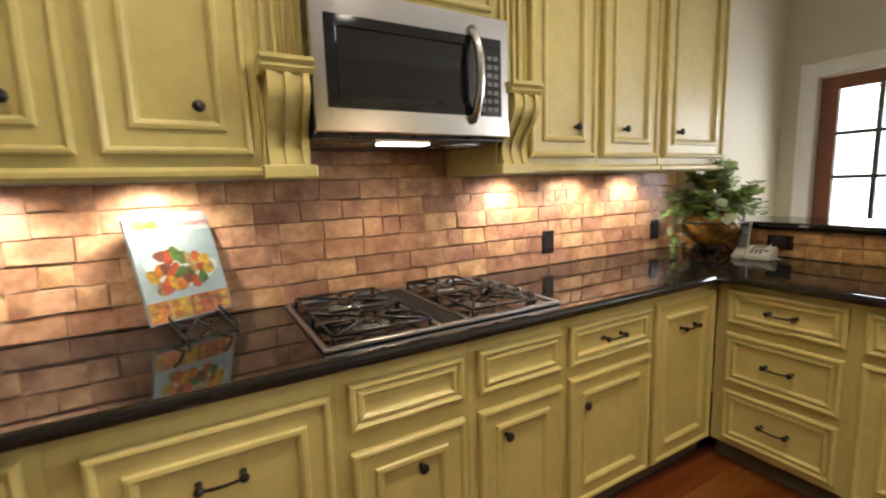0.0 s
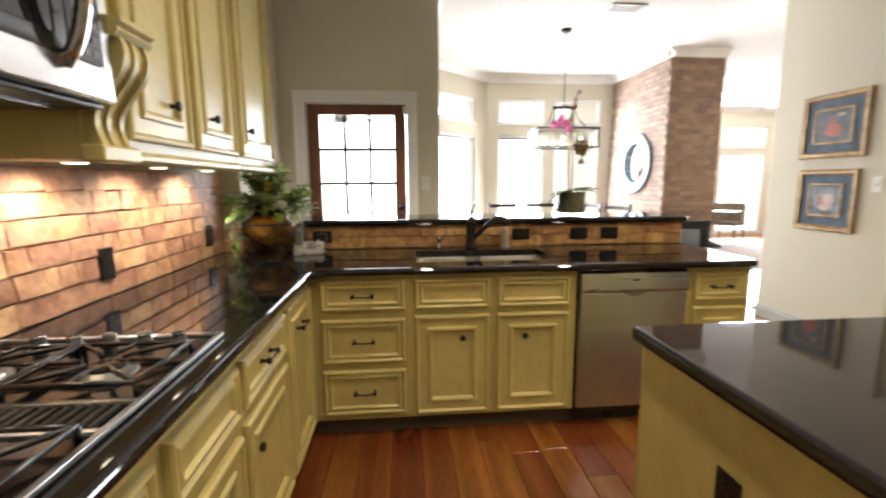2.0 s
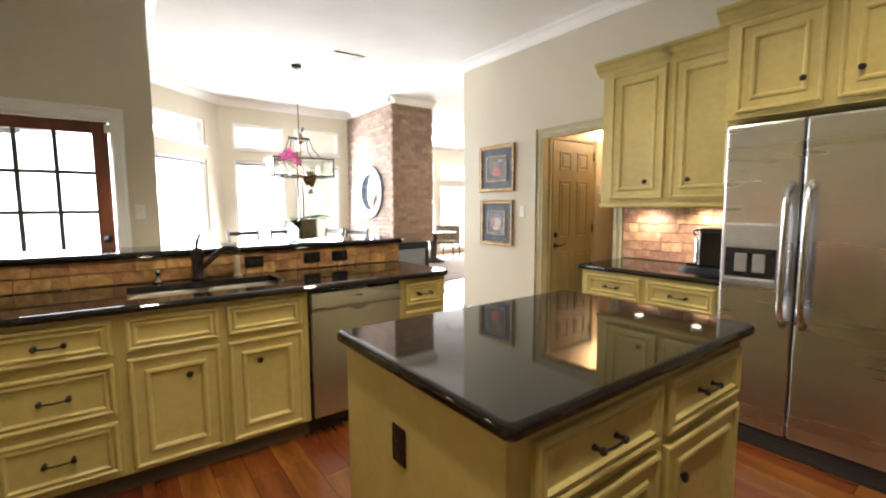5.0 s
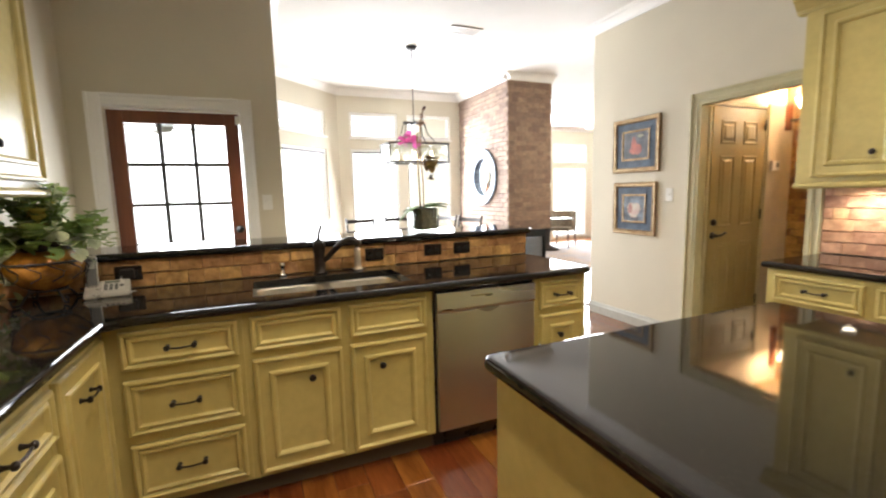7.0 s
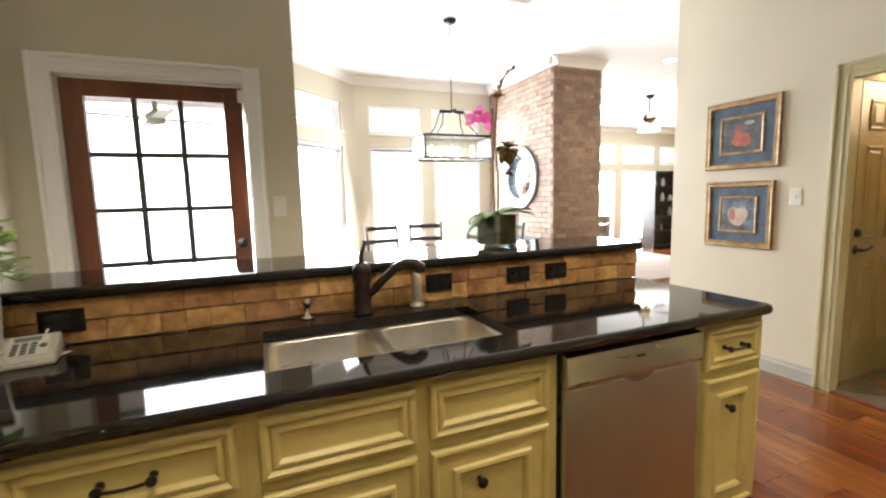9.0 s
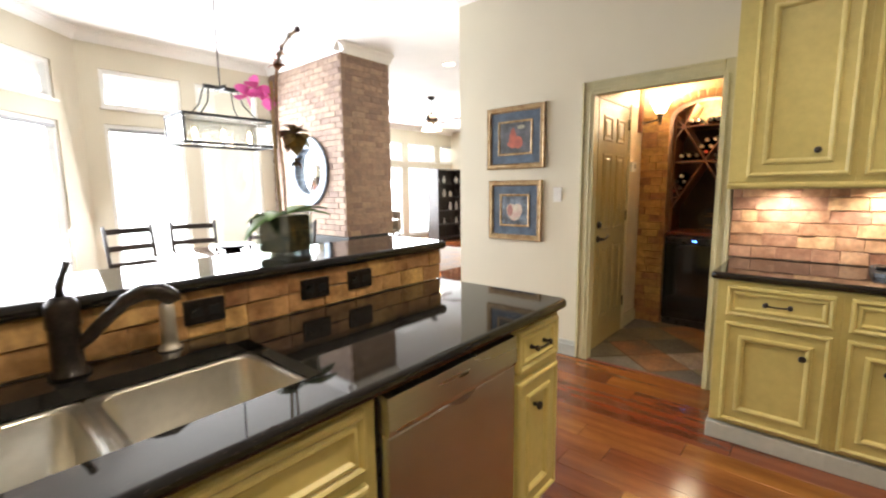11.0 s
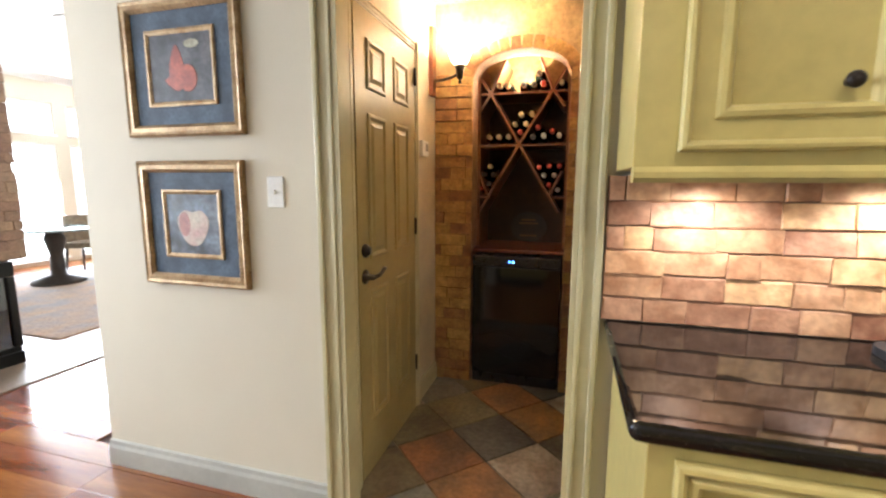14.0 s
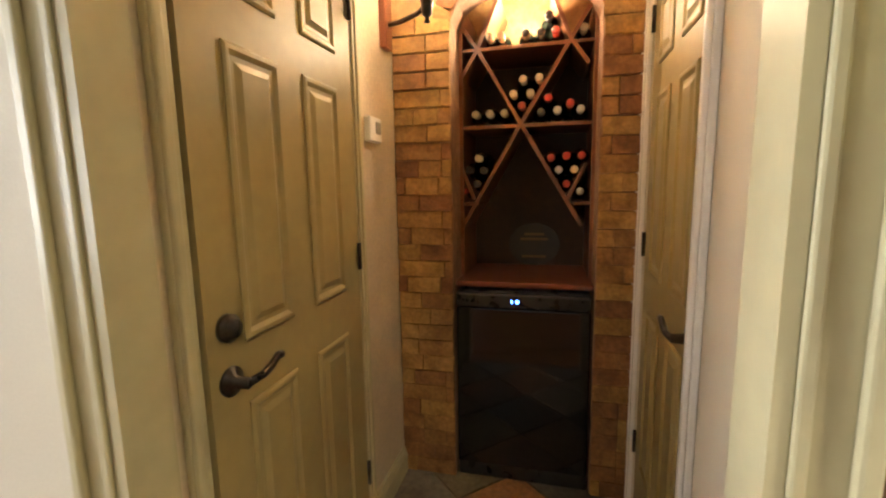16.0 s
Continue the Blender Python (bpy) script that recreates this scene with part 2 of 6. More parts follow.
SEAT = material("seat_fabric", (0.35, 0.28, 0.2), 0.9, spread=0.15, scale=20, fine=200, bump=0.2)
HEARTH = material("hearth_slate", (0.20, 0.15, 0.11), 0.35, spread=0.2, scale=3, fine=40, bump=0.15, second=(0.11, 0.085, 0.065))
OUTSIDE = emitter("outside_glow", (0.95, 0.98, 1.0), 2.2)
LAMPGLASS = emitter("lit_lamp_glass", (1.0, 0.78, 0.5), 12.0)
PUCKGLASS = emitter("lit_puck_glass", (1.0, 0.85, 0.62), 8.0)
CANGLASS = emitter("lit_can_glass", (1.0, 0.9, 0.72), 14.0)
LED = emitter("blue_led", (0.05, 0.2, 1.0), 12.0)


# ---- mesh helpers ----
def link(name, bm, mat, parent=None, label="", m=None, smooth=False):
    me = bpy.data.meshes.new(name)
    bmesh.ops.recalc_face_normals(bm, faces=bm.faces)
    bm.to_mesh(me)
    bm.free()
    for mt in (mat if isinstance(mat, (list, tuple)) else [mat]):
        me.materials.append(mt)
    if smooth:
        for p in me.polygons:
            p.use_smooth = True
    ob = new(name, me)
    if parent is not None:
        ob.parent = parent
    if m is not None:
        ob.matrix_local = m
    if label:
        tagged(ob, label)
    return ob


part = link


def thing(name, label, category, m=None, group="", kind=""):
    e = new(name)
    e.empty_display_size = 0.1
    if m is not None:
        e.matrix_world = m
    return tagged(e, label, category, group, kind)


def box(bm, x0, y0, z0, x1, y1, z1, bevel=0.0, seg=2, mi=0):
    r = bmesh.ops.create_cube(bm, size=1)
    vs = r["verts"]
    for v in vs:
        v.co = Vector((x0 + (v.co.x + 0.5) * (x1 - x0), y0 + (v.co.y + 0.5) * (y1 - y0), z0 + (v.co.z + 0.5) * (z1 - z0)))
    fs = {f for v in vs for f in v.link_faces}
    for f in fs:
        f.material_index = mi
    if bevel:
        es = list({e for v in vs for e in v.link_edges})
        bmesh.ops.bevel(bm, geom=es, offset=bevel, segments=seg, profile=0.5, affect="EDGES")
    return bm


def boxes(*specs, bevel=0.0):
    bm = bmesh.new()
    for s in specs:
        box(bm, *s, bevel=bevel)
    return bm


def lathe(bm, profile, seg=24, m=None, mi=0):
    """Turned shape about z from (radius, height) pairs."""
    m = m or Matrix()
    rings = []
    for r, z in profile:
        rings.append([bm.verts.new(m @ Vector((r * math.cos(2 * math.pi * i / seg), r * math.sin(2 * math.pi * i / seg), z))) for i in range(seg)])
    for a, b in zip(rings, rings[1:]):
        for i in range(seg):
            f = bm.faces.new((a[i], a[(i + 1) % seg], b[(i + 1) % seg], b[i]))
            f.smooth, f.material_index = True, mi
    r0, r1 = profile[0][0], profile[-1][0]
    if r0 > 0.015 and r1 > 0.015 and abs(r0 - r1) < 0.02 and max(r for r, z in profile) > r0:
        for i in range(seg):
            f = bm.faces.new((rings[-1][i], rings[-1][(i + 1) % seg], rings[0][(i + 1) % seg], rings[0][i]))
            f.smooth, f.material_index = True, mi
        return bm
    for ring in (rings[0], rings[-1]):
        f = bm.faces.new(ring)
        f.material_index = mi
    return bm


def tube(bm, pts, radius, seg=10, mi=0, radii=None):
    """Round bar along points."""
    pts = [Vector(p) for p in pts]
    rings = []
    up = Vector((0.12, 0.31, 0.94)).normalized()
    for i, p in enumerate(pts):
        d = (pts[min(i + 1, len(pts) - 1)] - pts[max(i - 1, 0)]).normalized()
        u = d.cross(up)
        if u.length < 0.05:
            u = d.cross(Vector((1, 0, 0)))
        u.normalize()
        w = d.cross(u)
        r = radii[i] if radii else radius
        rings.append([bm.verts.new(p + r * (math.cos(2 * math.pi * k / seg) * u + math.sin(2 * math.pi * k / seg) * w)) for k in range(seg)])
    for a, b in zip(rings, rings[1:]):
        for k in range(seg):
            f = bm.faces.new((a[k], a[(k + 1) % seg], b[(k + 1) % seg], b[k]))
            f.smooth, f.material_index = True, mi
    for ring in (rings[0], rings[-1]):
        bm.faces.new(ring).material_index = mi
    return bm


def loft_rect(bm, x0, z0, x1, z1, profile, y=0.0, mi=0, back=True):
    """Rectangle facing -y built from rings of (inset, height towards the viewer)."""
    rings = []
    for inset, d in profile:
        rings.append([bm.verts.new((a, y - d, b)) for a, b in ((x0 + inset, z0 + inset), (x1 - inset, z0 + inset), (x1 - inset, z1 - inset), (x0 + inset, z1 - inset))])
    for a, b in zip(rings, rings[1:]):
        for i in range(4):
            bm.faces.new((a[i], a[(i + 1) % 4], b[(i + 1) % 4], b[i])).material_index = mi
    bm.faces.new(rings[-1]).material_index = mi
    if back:
        bm.faces.new(rings[0]).material_index = mi
    return bm


def prism(bm, pts, axis, a, b, mi=0):
    """Outline of (u, v) pairs pushed from a to b along an axis."""
    def at(u, v, w):
        return {"x": (w, u, v), "y": (u, w, v), "z": (u, v, w)}[axis]
    lo = [bm.verts.new(at(u, v, a)) for u, v in pts]
    hi = [bm.verts.new(at(u, v, b)) for u, v in pts]
    n = len(pts)
    for i in range(n):
        bm.faces.new((lo[i], lo[(i + 1) % n], hi[(i + 1) % n], hi[i])).material_index = mi
    bm.faces.new(lo).material_index = mi
    bm.faces.new(hi).material_index = mi
    return bm


def struct(name, bm, mat, label="", category=""):
    return tagged(link(name, bm, mat), label, category, kind="structure")


# ---- the large structure ----
CEIL = 3.05
struct("floor", boxes((-0.2, -6, -0.12, 4.74, 1.9, -0.012), (1.3, 1.9, -0.12, 12, 8.4, -0.012), (4.74, 1.66, -0.12, 12, 1.9, -0.012)), SUBFLOOR, "reddish brown wooden plank floor with satin sheen", "floor")
struct("floor_pantry", boxes((4.6, -0.5, -0.1, 6.6, 0.75, -0.010)), GROUT, "slate tile floor laid diagonally in the pantry", "floor")
struct("ceiling", boxes((-0.2, -6, CEIL, 12, 8.4, CEIL + 0.1)), CEILING, "smooth white painted ceiling", "ceiling")
struct("wall_west", boxes((-0.21, -6, 0, -0.05, 0.664, CEIL), (-0.21, 0.664, 0, 0.08, 1.667, CEIL)), WALL, "beige painted wall behind the cooktop", "wall")
struct("wall_south", boxes((0, -6, 0, 4.76, -5.86, CEIL)), WALL, "beige painted wall", "wall")
# wall with the glazed door: opening x 0.285..1.125, z 0..1.99
struct("wall_door", boxes((-0.21, 1.667, 0, 0.285, 1.80, CEIL), (1.125, 1.667, 0, 1.40, 1.80, CEIL), (0.285, 1.667, 1.99, 1.125, 1.80, CEIL)), WALL, "beige painted wall around the glazed outside door", "wall")
struct("wall_nook_west", boxes((1.27, 1.80, 0, 1.40, 4.25, CEIL)), WALL, "beige painted side wall of the breakfast nook", "wall")
# east wall with the pantry opening y -0.33..0.51, z 0..2.0
struct("wall_east", boxes((4.60, 0.545, 0, 4.665, 1.80, CEIL), (4.60, -5.86, 0, 4.665, -0.285, CEIL), (4.60, -0.285, 2.035, 4.665, 0.545, CEIL)), WALL, "cream painted wall with the pantry doorway", "wall")
struct("wall_living_south", boxes((4.665, 1.66, 0, 12, 1.80, CEIL)), WALL, "cream painted wall of the living room", "wall")
struct("wall_living_east", boxes((12, 1.66, 0, 12.14, 8.4, CEIL)), WALL, "cream painted wall of the living room", "wall")
# pantry shell
struct("wall_pantry_north", boxes((4.665, 0.60, 0, 4.79, 0.74, 2.5), (5.50, 0.60, 0, 6.6, 0.74, 2.5), (4.79, 0.60, 2.04, 5.50, 0.74, 2.5)), material("pantry_plaster", (0.68, 0.58, 0.42), 0.8, spread=0.1, scale=3, fine=60, bump=0.15), "tan plaster wall inside the pantry", "wall")
struct("wall_pantry_south", boxes((4.665, -0.54, 0, 5.24, -0.40, 2.5), (5.92, -0.54, 0, 6.6, -0.40, 2.5), (5.24, -0.54, 2.04, 5.92, -0.40, 2.5)), WALL, "cream painted wall inside the pantry", "wall")
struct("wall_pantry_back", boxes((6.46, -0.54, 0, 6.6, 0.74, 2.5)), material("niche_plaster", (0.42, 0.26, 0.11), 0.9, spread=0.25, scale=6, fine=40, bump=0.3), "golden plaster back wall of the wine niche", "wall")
struct("ceiling_pantry", boxes((4.665, -0.54, 2.42, 6.6, 0.74, 2.5)), material("gold_plaster", (0.5, 0.33, 0.15), 0.7, spread=0.25, scale=4, fine=40, bump=0.2), "mottled golden plaster ceiling of the pantry", "ceiling")


def wall_with_windows(name, m, length, windows, label, z1=CEIL, thick=0.14):
    """A wall along local x, room side facing -y, with windows (x0, z0, x1, z1) cut through it, in two rows at most."""
    bm = bmesh.new()
    xs = sorted({0.0, length, *(w[0] for w in windows), *(w[2] for w in windows)})
    for a, b in zip(xs, xs[1:]):
        holes = sorted((w[1], w[3]) for w in windows if w[0] <= a + 1e-6 and w[2] >= b - 1e-6)
        z = 0.0
        for lo, hi in holes:
            if lo > z:
                box(bm, a, 0, z, b, thick, lo)
            z = hi
        box(bm, a, 0, z, b, thick, z1)
    w = struct(name, bm, WALL, label, "wall")
    w.matrix_world = m
    return w


def window(m, x0, z0, x1, z1, label, blind=True):
    w = thing("window", label, "window", m, "windows", "structure")
    bm = bmesh.new()
    f = 0.045
    for s in ((x0, 0.02, z0, x0 + f, 0.10, z1), (x1 - f, 0.02, z0, x1, 0.10, z1), (x0 + f, 0.02, z0, x1 - f, 0.10, z0 + f), (x0 + f, 0.02, z1 - f, x1 - f, 0.10, z1)):
        box(bm, *s, bevel=0.006)
    part("window_frame", bm, WHITE, w)
    p = part("pane", boxes((x0 + f, 0.055, z0 + f, x1 - f, 0.061, z1 - f)), GLASS, w)
    p.visible_shadow = False
    part("window_sill", boxes((x0 - 0.02, -0.03, z0 - 0.025, x1 + 0.02, 0.02, z0), bevel=0.006), WHITE, w)
    if blind:
        part("blind_rail", boxes((x0 + f, 0.0, z1 - f - 0.035, x1 - f, 0.03, z1 - f), bevel=0.005), plain("blind_rail", (0.3, 0.3, 0.3), 0.5), w)
    return w


NB = pose(2.5, 5.3, 0)
nook_windows = [(0.19, 0.10, 1.0, 2.11), (0.19, 2.29, 1.0, 2.70), (1.17, 0.10, 1.98, 2.11), (1.17, 2.29, 1.98, 2.70)]
wall_with_windows("wall_nook_north", NB, 2.2, nook_windows, "cream wall of the breakfast nook with tall windows and transoms")
for i, w in enumerate(nook_windows):
    window(NB, *w, "tall white-framed window, blown out by daylight" if i % 2 == 0 else "white-framed transom window above a tall window", i % 2 == 0)
NA = Matrix.Translation((1.40, 4.25, 0)) @ Matrix.Rotation(math.atan2(1.05, 1.10), 4, "Z")
ang_windows = [(0.22, 0.06, 1.20, 2.08), (0.22, 2.28, 1.20, 2.66)]
wall_with_windows("wall_nook_angled", NA, 1.52, ang_windows, "angled bay wall of the breakfast nook with a tall window")
window(NA, *ang_windows[0], "tall window of the bay, blown out by daylight")
window(NA, *ang_windows[1], "white-framed transom window of the bay", False)
NL = pose(4.72, 8.0, 0)
liv_windows = []
for k in range(5):
    x0 = 1.35 + k * 1.35
    liv_windows += [(x0, 0.08, x0 + 1.15, 1.97), (x0, 2.12, x0 + 1.15, 2.62)]
wall_with_windows("wall_living_north", NL, 7.3, liv_windows, "cream wall of the living room with a row of tall windows")
for i, w in enumerate(liv_windows):
    window(NL, *w, "tall living room window, blown out by daylight" if i % 2 == 0 else "living room transom window", False)
struct("wall_nook_east", boxes((4.70, 5.3, 0, 4.84, 8.0, CEIL)), WALL, "cream wall behind the brick fireplace", "wall")
struct("ground", boxes((-9, 5.6, -0.5, 16, 10.6, -0.4)), material("lawn", (0.10, 0.16, 0.05), 0.9, spread=0.3, scale=0.6, fine=20, bump=0.2), "sunlit garden ground outside the windows", "ground")
struct("backdrop", boxes((-9, 10.6, -0.6, 16, 10.8, 9), (-9.2, -6, -0.6, -9, 10.8, 9)), OUTSIDE, "bright hazy distance outside the windows", "backdrop")
struct("patio", boxes((-4, 1.9, -0.2, 1.3, 8.6, -0.05)), material("patio_concrete", (0.5, 0.48, 0.44), 0.9, spread=0.15, scale=3, fine=40, bump=0.1), "sunlit concrete patio outside the glazed door", "pavement")


# trim
def crown(name, p0, p1, inward, mat=WHITE, top=CEIL, size=0.10, label="white crown moulding at the ceiling"):
    """Crown moulding from p0 to p1; inward is the horizontal unit vector into the room."""
    p0, p1, inn = Vector((*p0, 0)), Vector((*p1, 0)), Vector((*inward, 0))
    s = size
    prof = [(0, 0), (0, -s), (0.012, -s), (0.018, -s * 0.8), (s * 0.35, -s * 0.55), (s * 0.62, -s * 0.3), (s * 0.85, -s * 0.2), (s * 0.9, -s * 0.08), (s, -s * 0.05), (s, 0)]
    bm = bmesh.new()
    ends = []
    for p in (p0, p1):
        ends.append([bm.verts.new(p + inn * d + Vector((0, 0, top + h))) for d, h in prof])
    a, b = ends
    for i in range(len(prof)):
        j = (i + 1) % len(prof)
        bm.faces.new((a[i], a[j], b[j], b[i]))
    bm.faces.new(a)
    bm.faces.new(b)
    return bm


for p0, p1, inn in (((4.598, -5.8), (4.598, 1.80), (-1, 0)), ((-0.048, -5.8), (-0.048, 0.66), (1, 0)), ((0.082, 0.664), (0.082, 1.66), (1, 0)), ((0.08, 1.665), (1.40, 1.665), (0, -1)), ((2.5, 5.298), (4.69, 5.298), (0, -1)),
                    ((4.70, 1.802), (12, 1.802), (0, 1)), ((4.84, 7.998), (12, 7.998), (0, -1)), ((4.653, 3.53), (4.653, 5.3), (-1, 0)), ((4.555, 3.628), (5.44, 3.628), (0, -1)), ((1.402, 1.8), (1.402, 4.25), (1, 0)),
                    ((1.40, 4.25), (2.5, 5.3), (0.69, -0.72))):
    struct("trim_crown", crown("trim_crown", p0, p1, inn), WHITE, "white crown moulding at the ceiling", "moulding")
BASEPROF = [(0, 0), (0.018, 0), (0.018, 0.085), (0.012, 0.10), (0.010, 0.118), (0, 0.122)]
bm = bmesh.new()
prism(bm, [(4.598 - d, z) for d, z in BASEPROF], "y", 0.627, 1.80)
struct("baseboard", bm, TRIM_GREY, "moulded baseboard painted grey-green", "baseboard")
bm = bmesh.new()
prism(bm, [(5.298 - d, z) for d, z in BASEPROF], "x", 2.5, 4.7)
struct("baseboard", bm, WHITE, "white baseboard under the nook windows", "baseboard")
bm = bmesh.new()
prism(bm, [(0.598 - d, z) for d, z in BASEPROF], "x", 5.58, 5.93)
struct("baseboard", bm, TRIM_OLIVE, "olive baseboard in the pantry", "baseboard")


def casing(name, m, x0, x1, z1, mat, label, w=0.085, wr=None):
    """Moulded casing round an opening x0..x1 wide and z1 high, on the plane y=0 facing -y, as one frame of three boards."""
    c = thing(name, label, "door frame", m, kind="structure")
    def board(u0, z0, u1, z1_, flip):
        bm = bmesh.new()
        box(bm, u0, -0.018, z0, u1, 0, z1_, bevel=0.004)
        return bm
    for s, (a, b) in (("l", (x0 - w, x0)), ("r", (x1, x1 + (wr or w)))):
        bm = board(a, 0, b, z1 + w, False)
        o = a if s == "l" else b - 0.022
        box(bm, o, -0.032, 0, o + 0.022, -0.018, z1 + w, bevel=0.005)
        i = b - 0.024 if s == "l" else a + 0.008
        box(bm, i, -0.026, 0, i + 0.016, -0.018, z1, bevel=0.004)
        part("side_casing", bm, mat, c)
    bm = board(x0, z1, x1, z1 + w, False)
    box(bm, x0, -0.032, z1 + w - 0.022, x1, -0.018, z1 + w, bevel=0.005)
    box(bm, x0 + 0.008, -0.026, z1 + 0.008, x1 - 0.008, -0.018, z1 + 0.024, bevel=0.004)
    part("head_casing", bm, mat, c)
    return c


casing("trim_pantry", pose(4.60, 0.545, 0, 0, 0, -90), 0, 0.825, 2.035, TRIM_OLIVE, "olive moulded casing around the pantry doorway", 0.08, 0.08)
bm = boxes((4.58, 0.530, 0, 4.668, 0.547, 2.035), (4.58, -0.287, 0, 4.668, -0.270, 2.035), (4.58, -0.270, 2.02, 4.668, 0.530, 2.037))
struct("trim_jamb", bm, TRIM_OLIVE, "olive door jamb of the pantry doorway", "door frame")
casing("trim_door", pose(0.285, 1.667, 0), 0.0, 0.84, 1.99, WHITE, "white moulded casing around the glazed outside door", 0.09)

# glazed outside door
d = thing("door_1", "dark red-brown wooden door with a grid of glass panes", "door", pose(0.295, 1.70, 0), kind="structure")
GX0, GX1, GZ0, GZ1 = 0.095, 0.725, 0.46, 1.895
DW, COLS, ROWS = (GX1 - GX0) / 3, 3, 5
DH = (GZ1 - GZ0) / ROWS
part("stile", boxes((0, 0, 0.01, GX0, 0.042, 1.98), bevel=0.003), REDWOOD, d)
part("stile", boxes((GX1, 0, 0.01, 0.82, 0.042, 1.98), bevel=0.003), REDWOOD, d)
part("top_rail", boxes((GX0, 0, GZ1, GX1, 0.042, 1.98), bevel=0.003), REDWOOD, d)
part("bottom_rail", boxes((GX0, 0, 0.01, GX1, 0.042, GZ0), bevel=0.003), REDWOOD, d)
BARWOOD = material("bar_wood", (0.05, 0.045, 0.035), 0.5, spread=0.2, scale=6, fine=40, bump=0.05)
for i in range(1, COLS):
    part("glazing_bar", boxes((GX0 + i * DW - 0.0125, 0.005, GZ0, GX0 + i * DW + 0.0125, 0.037, GZ1), bevel=0.004), BARWOOD, d)
for i in range(1, ROWS):
    part("glazing_bar", boxes((GX0, 0.006, GZ0 + i * DH - 0.0125, GX1, 0.036, GZ0 + i * DH + 0.0125), bevel=0.004), BARWOOD, d)
for i in range(COLS):
    for k in range(ROWS):
        p = part("pane", boxes((GX0 + 0.004 + i * DW, 0.019, GZ0 + 0.004 + k * DH, GX0 - 0.004 + (i + 1) * DW, 0.023, GZ0 - 0.004 + (k + 1) * DH)), GLASS, d)
        p.visible_shadow = False
bm = lathe(bmesh.new(), [(0.0, 0), (0.028, 0.0), (0.028, 0.006), (0.012, 0.012), (0.012, 0.04), (0.026, 0.05), (0.026, 0.07), (0.0, 0.078)], 16, pose(0.775, 0, 1.12, 90))
part("door_knob", bm, BRONZE, d)
part("closer_bracket", boxes((0.80, -0.045, 1.90, 0.84, -0.003, 1.96), bevel=0.004), PLASTIC_W, d)


# ---- cabinets ----
DOORPROF = [(0, 0), (0, 0.016), (0.004, 0.022), (0.012, 0.024), (0.018, 0.020), (0.022, 0.013), (0.062, 0.013), (0.067, 0.021), (0.077, 0.023), (0.085, 0.018), (0.091, 0.007), (0.097, 0.007)]
DRAWPROF = [(0, 0), (0, 0.016), (0.004, 0.022), (0.012, 0.024), (0.018, 0.019), (0.023, 0.012), (0.029, 0.019), (0.037, 0.020), (0.045, 0.009), (0.049, 0.008)]


def knob_bm(x, y, z):
    return lathe(bmesh.new(), [(0.0, 0), (0.009, 0), (0.007, 0.006), (0.006, 0.014), (0.013, 0.018), (0.0165, 0.024), (0.0145, 0.030), (0.007, 0.033), (0, 0.0335)], 16, pose(x, y, z, 90))


def pull_bm(x, y, z, half=0.048):
    bm = bmesh.new()
    for s in (-1, 1):
        lathe(bm, [(0, 0), (0.010, 0), (0.007, 0.008), (0.006, 0.02), (0.011, 0.024), (0.012, 0.03), (0.008, 0.036), (0, 0.037)], 12, pose(x + s * half, y, z, 90))
    tube(bm, [(x - half, y - 0.028, z), (x - half * 0.5, y - 0.029, z - 0.003), (x, y - 0.03, z - 0.004), (x + half * 0.5, y - 0.029, z - 0.003), (x + half, y - 0.028, z)], 0.0042, 8)
    return bm


def front(cab, kind, x0, z0, x1, z1, handle=None, hx=None, hz=None):
    """A door or drawer front on the cabinet's face y=0, with its handle."""
    prof = DOORPROF if kind == "door" else DRAWPROF
    if kind == "wide":
        prof = DOORPROF
    nm = "door" if kind == "door" else "drawer"
    f = part(nm, loft_rect(bmesh.new(), x0, z0, x1, z1, prof, y=-0.001), PAINT, cab)
    y = -0.0075 if kind != "drawer" else -0.0085
    if handle == "knob":
        part("knob", knob_bm(hx, y, hz), BRONZE, f)
    elif handle == "pull":
        part("handle", pull_bm(hx if hx is not None else (x0 + x1) / 2, y, hz if hz is not None else (z0 + z1) / 2), BRONZE, f)
    return f


def base_cabinet(m, width, label, fronts, depth=0.60, group="base cabinets", z0=0.10, z1=0.868, name="base_cabinet", plinth=0):
    c = thing(name, label, "cabinet", m, group)
    if "sink" in label:
        part("carcass", boxes((0, 0, z0, width, depth, 0.66)), PAINT, c)
        part("face_frame", boxes((0, 0, 0.66, width, 0.055, z1)), PAINT, c)
        for a in (0, width - 0.03):
            part("side_panel", boxes((a, 0.055, 0.66, a + 0.03, depth, z1)), PAINT, c)
    else:
        part("body", boxes((0, 0, z0, width, depth, z1), bevel=0.002), PAINT, c)
    if plinth:
        part("plinth", boxes((-0.012, -0.012, 0, width + (0.0 if plinth == 1 else 0.0), depth, z0 - 0.012), bevel=0.004), TRIM_GREY, c, "grey-green base moulding")
    else:
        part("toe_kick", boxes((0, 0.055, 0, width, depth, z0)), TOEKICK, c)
    for f in fronts:
        front(c, *f)
    return c


def west(y):
    return pose(0.60, y, 0, 0, 0, 90)


def eastm(y, x=3.97):
    return pose(x, y, 0, 0, 0, -90)


LB = "olive-cream painted base cabinet with raised panel fronts and dark bronze hardware"
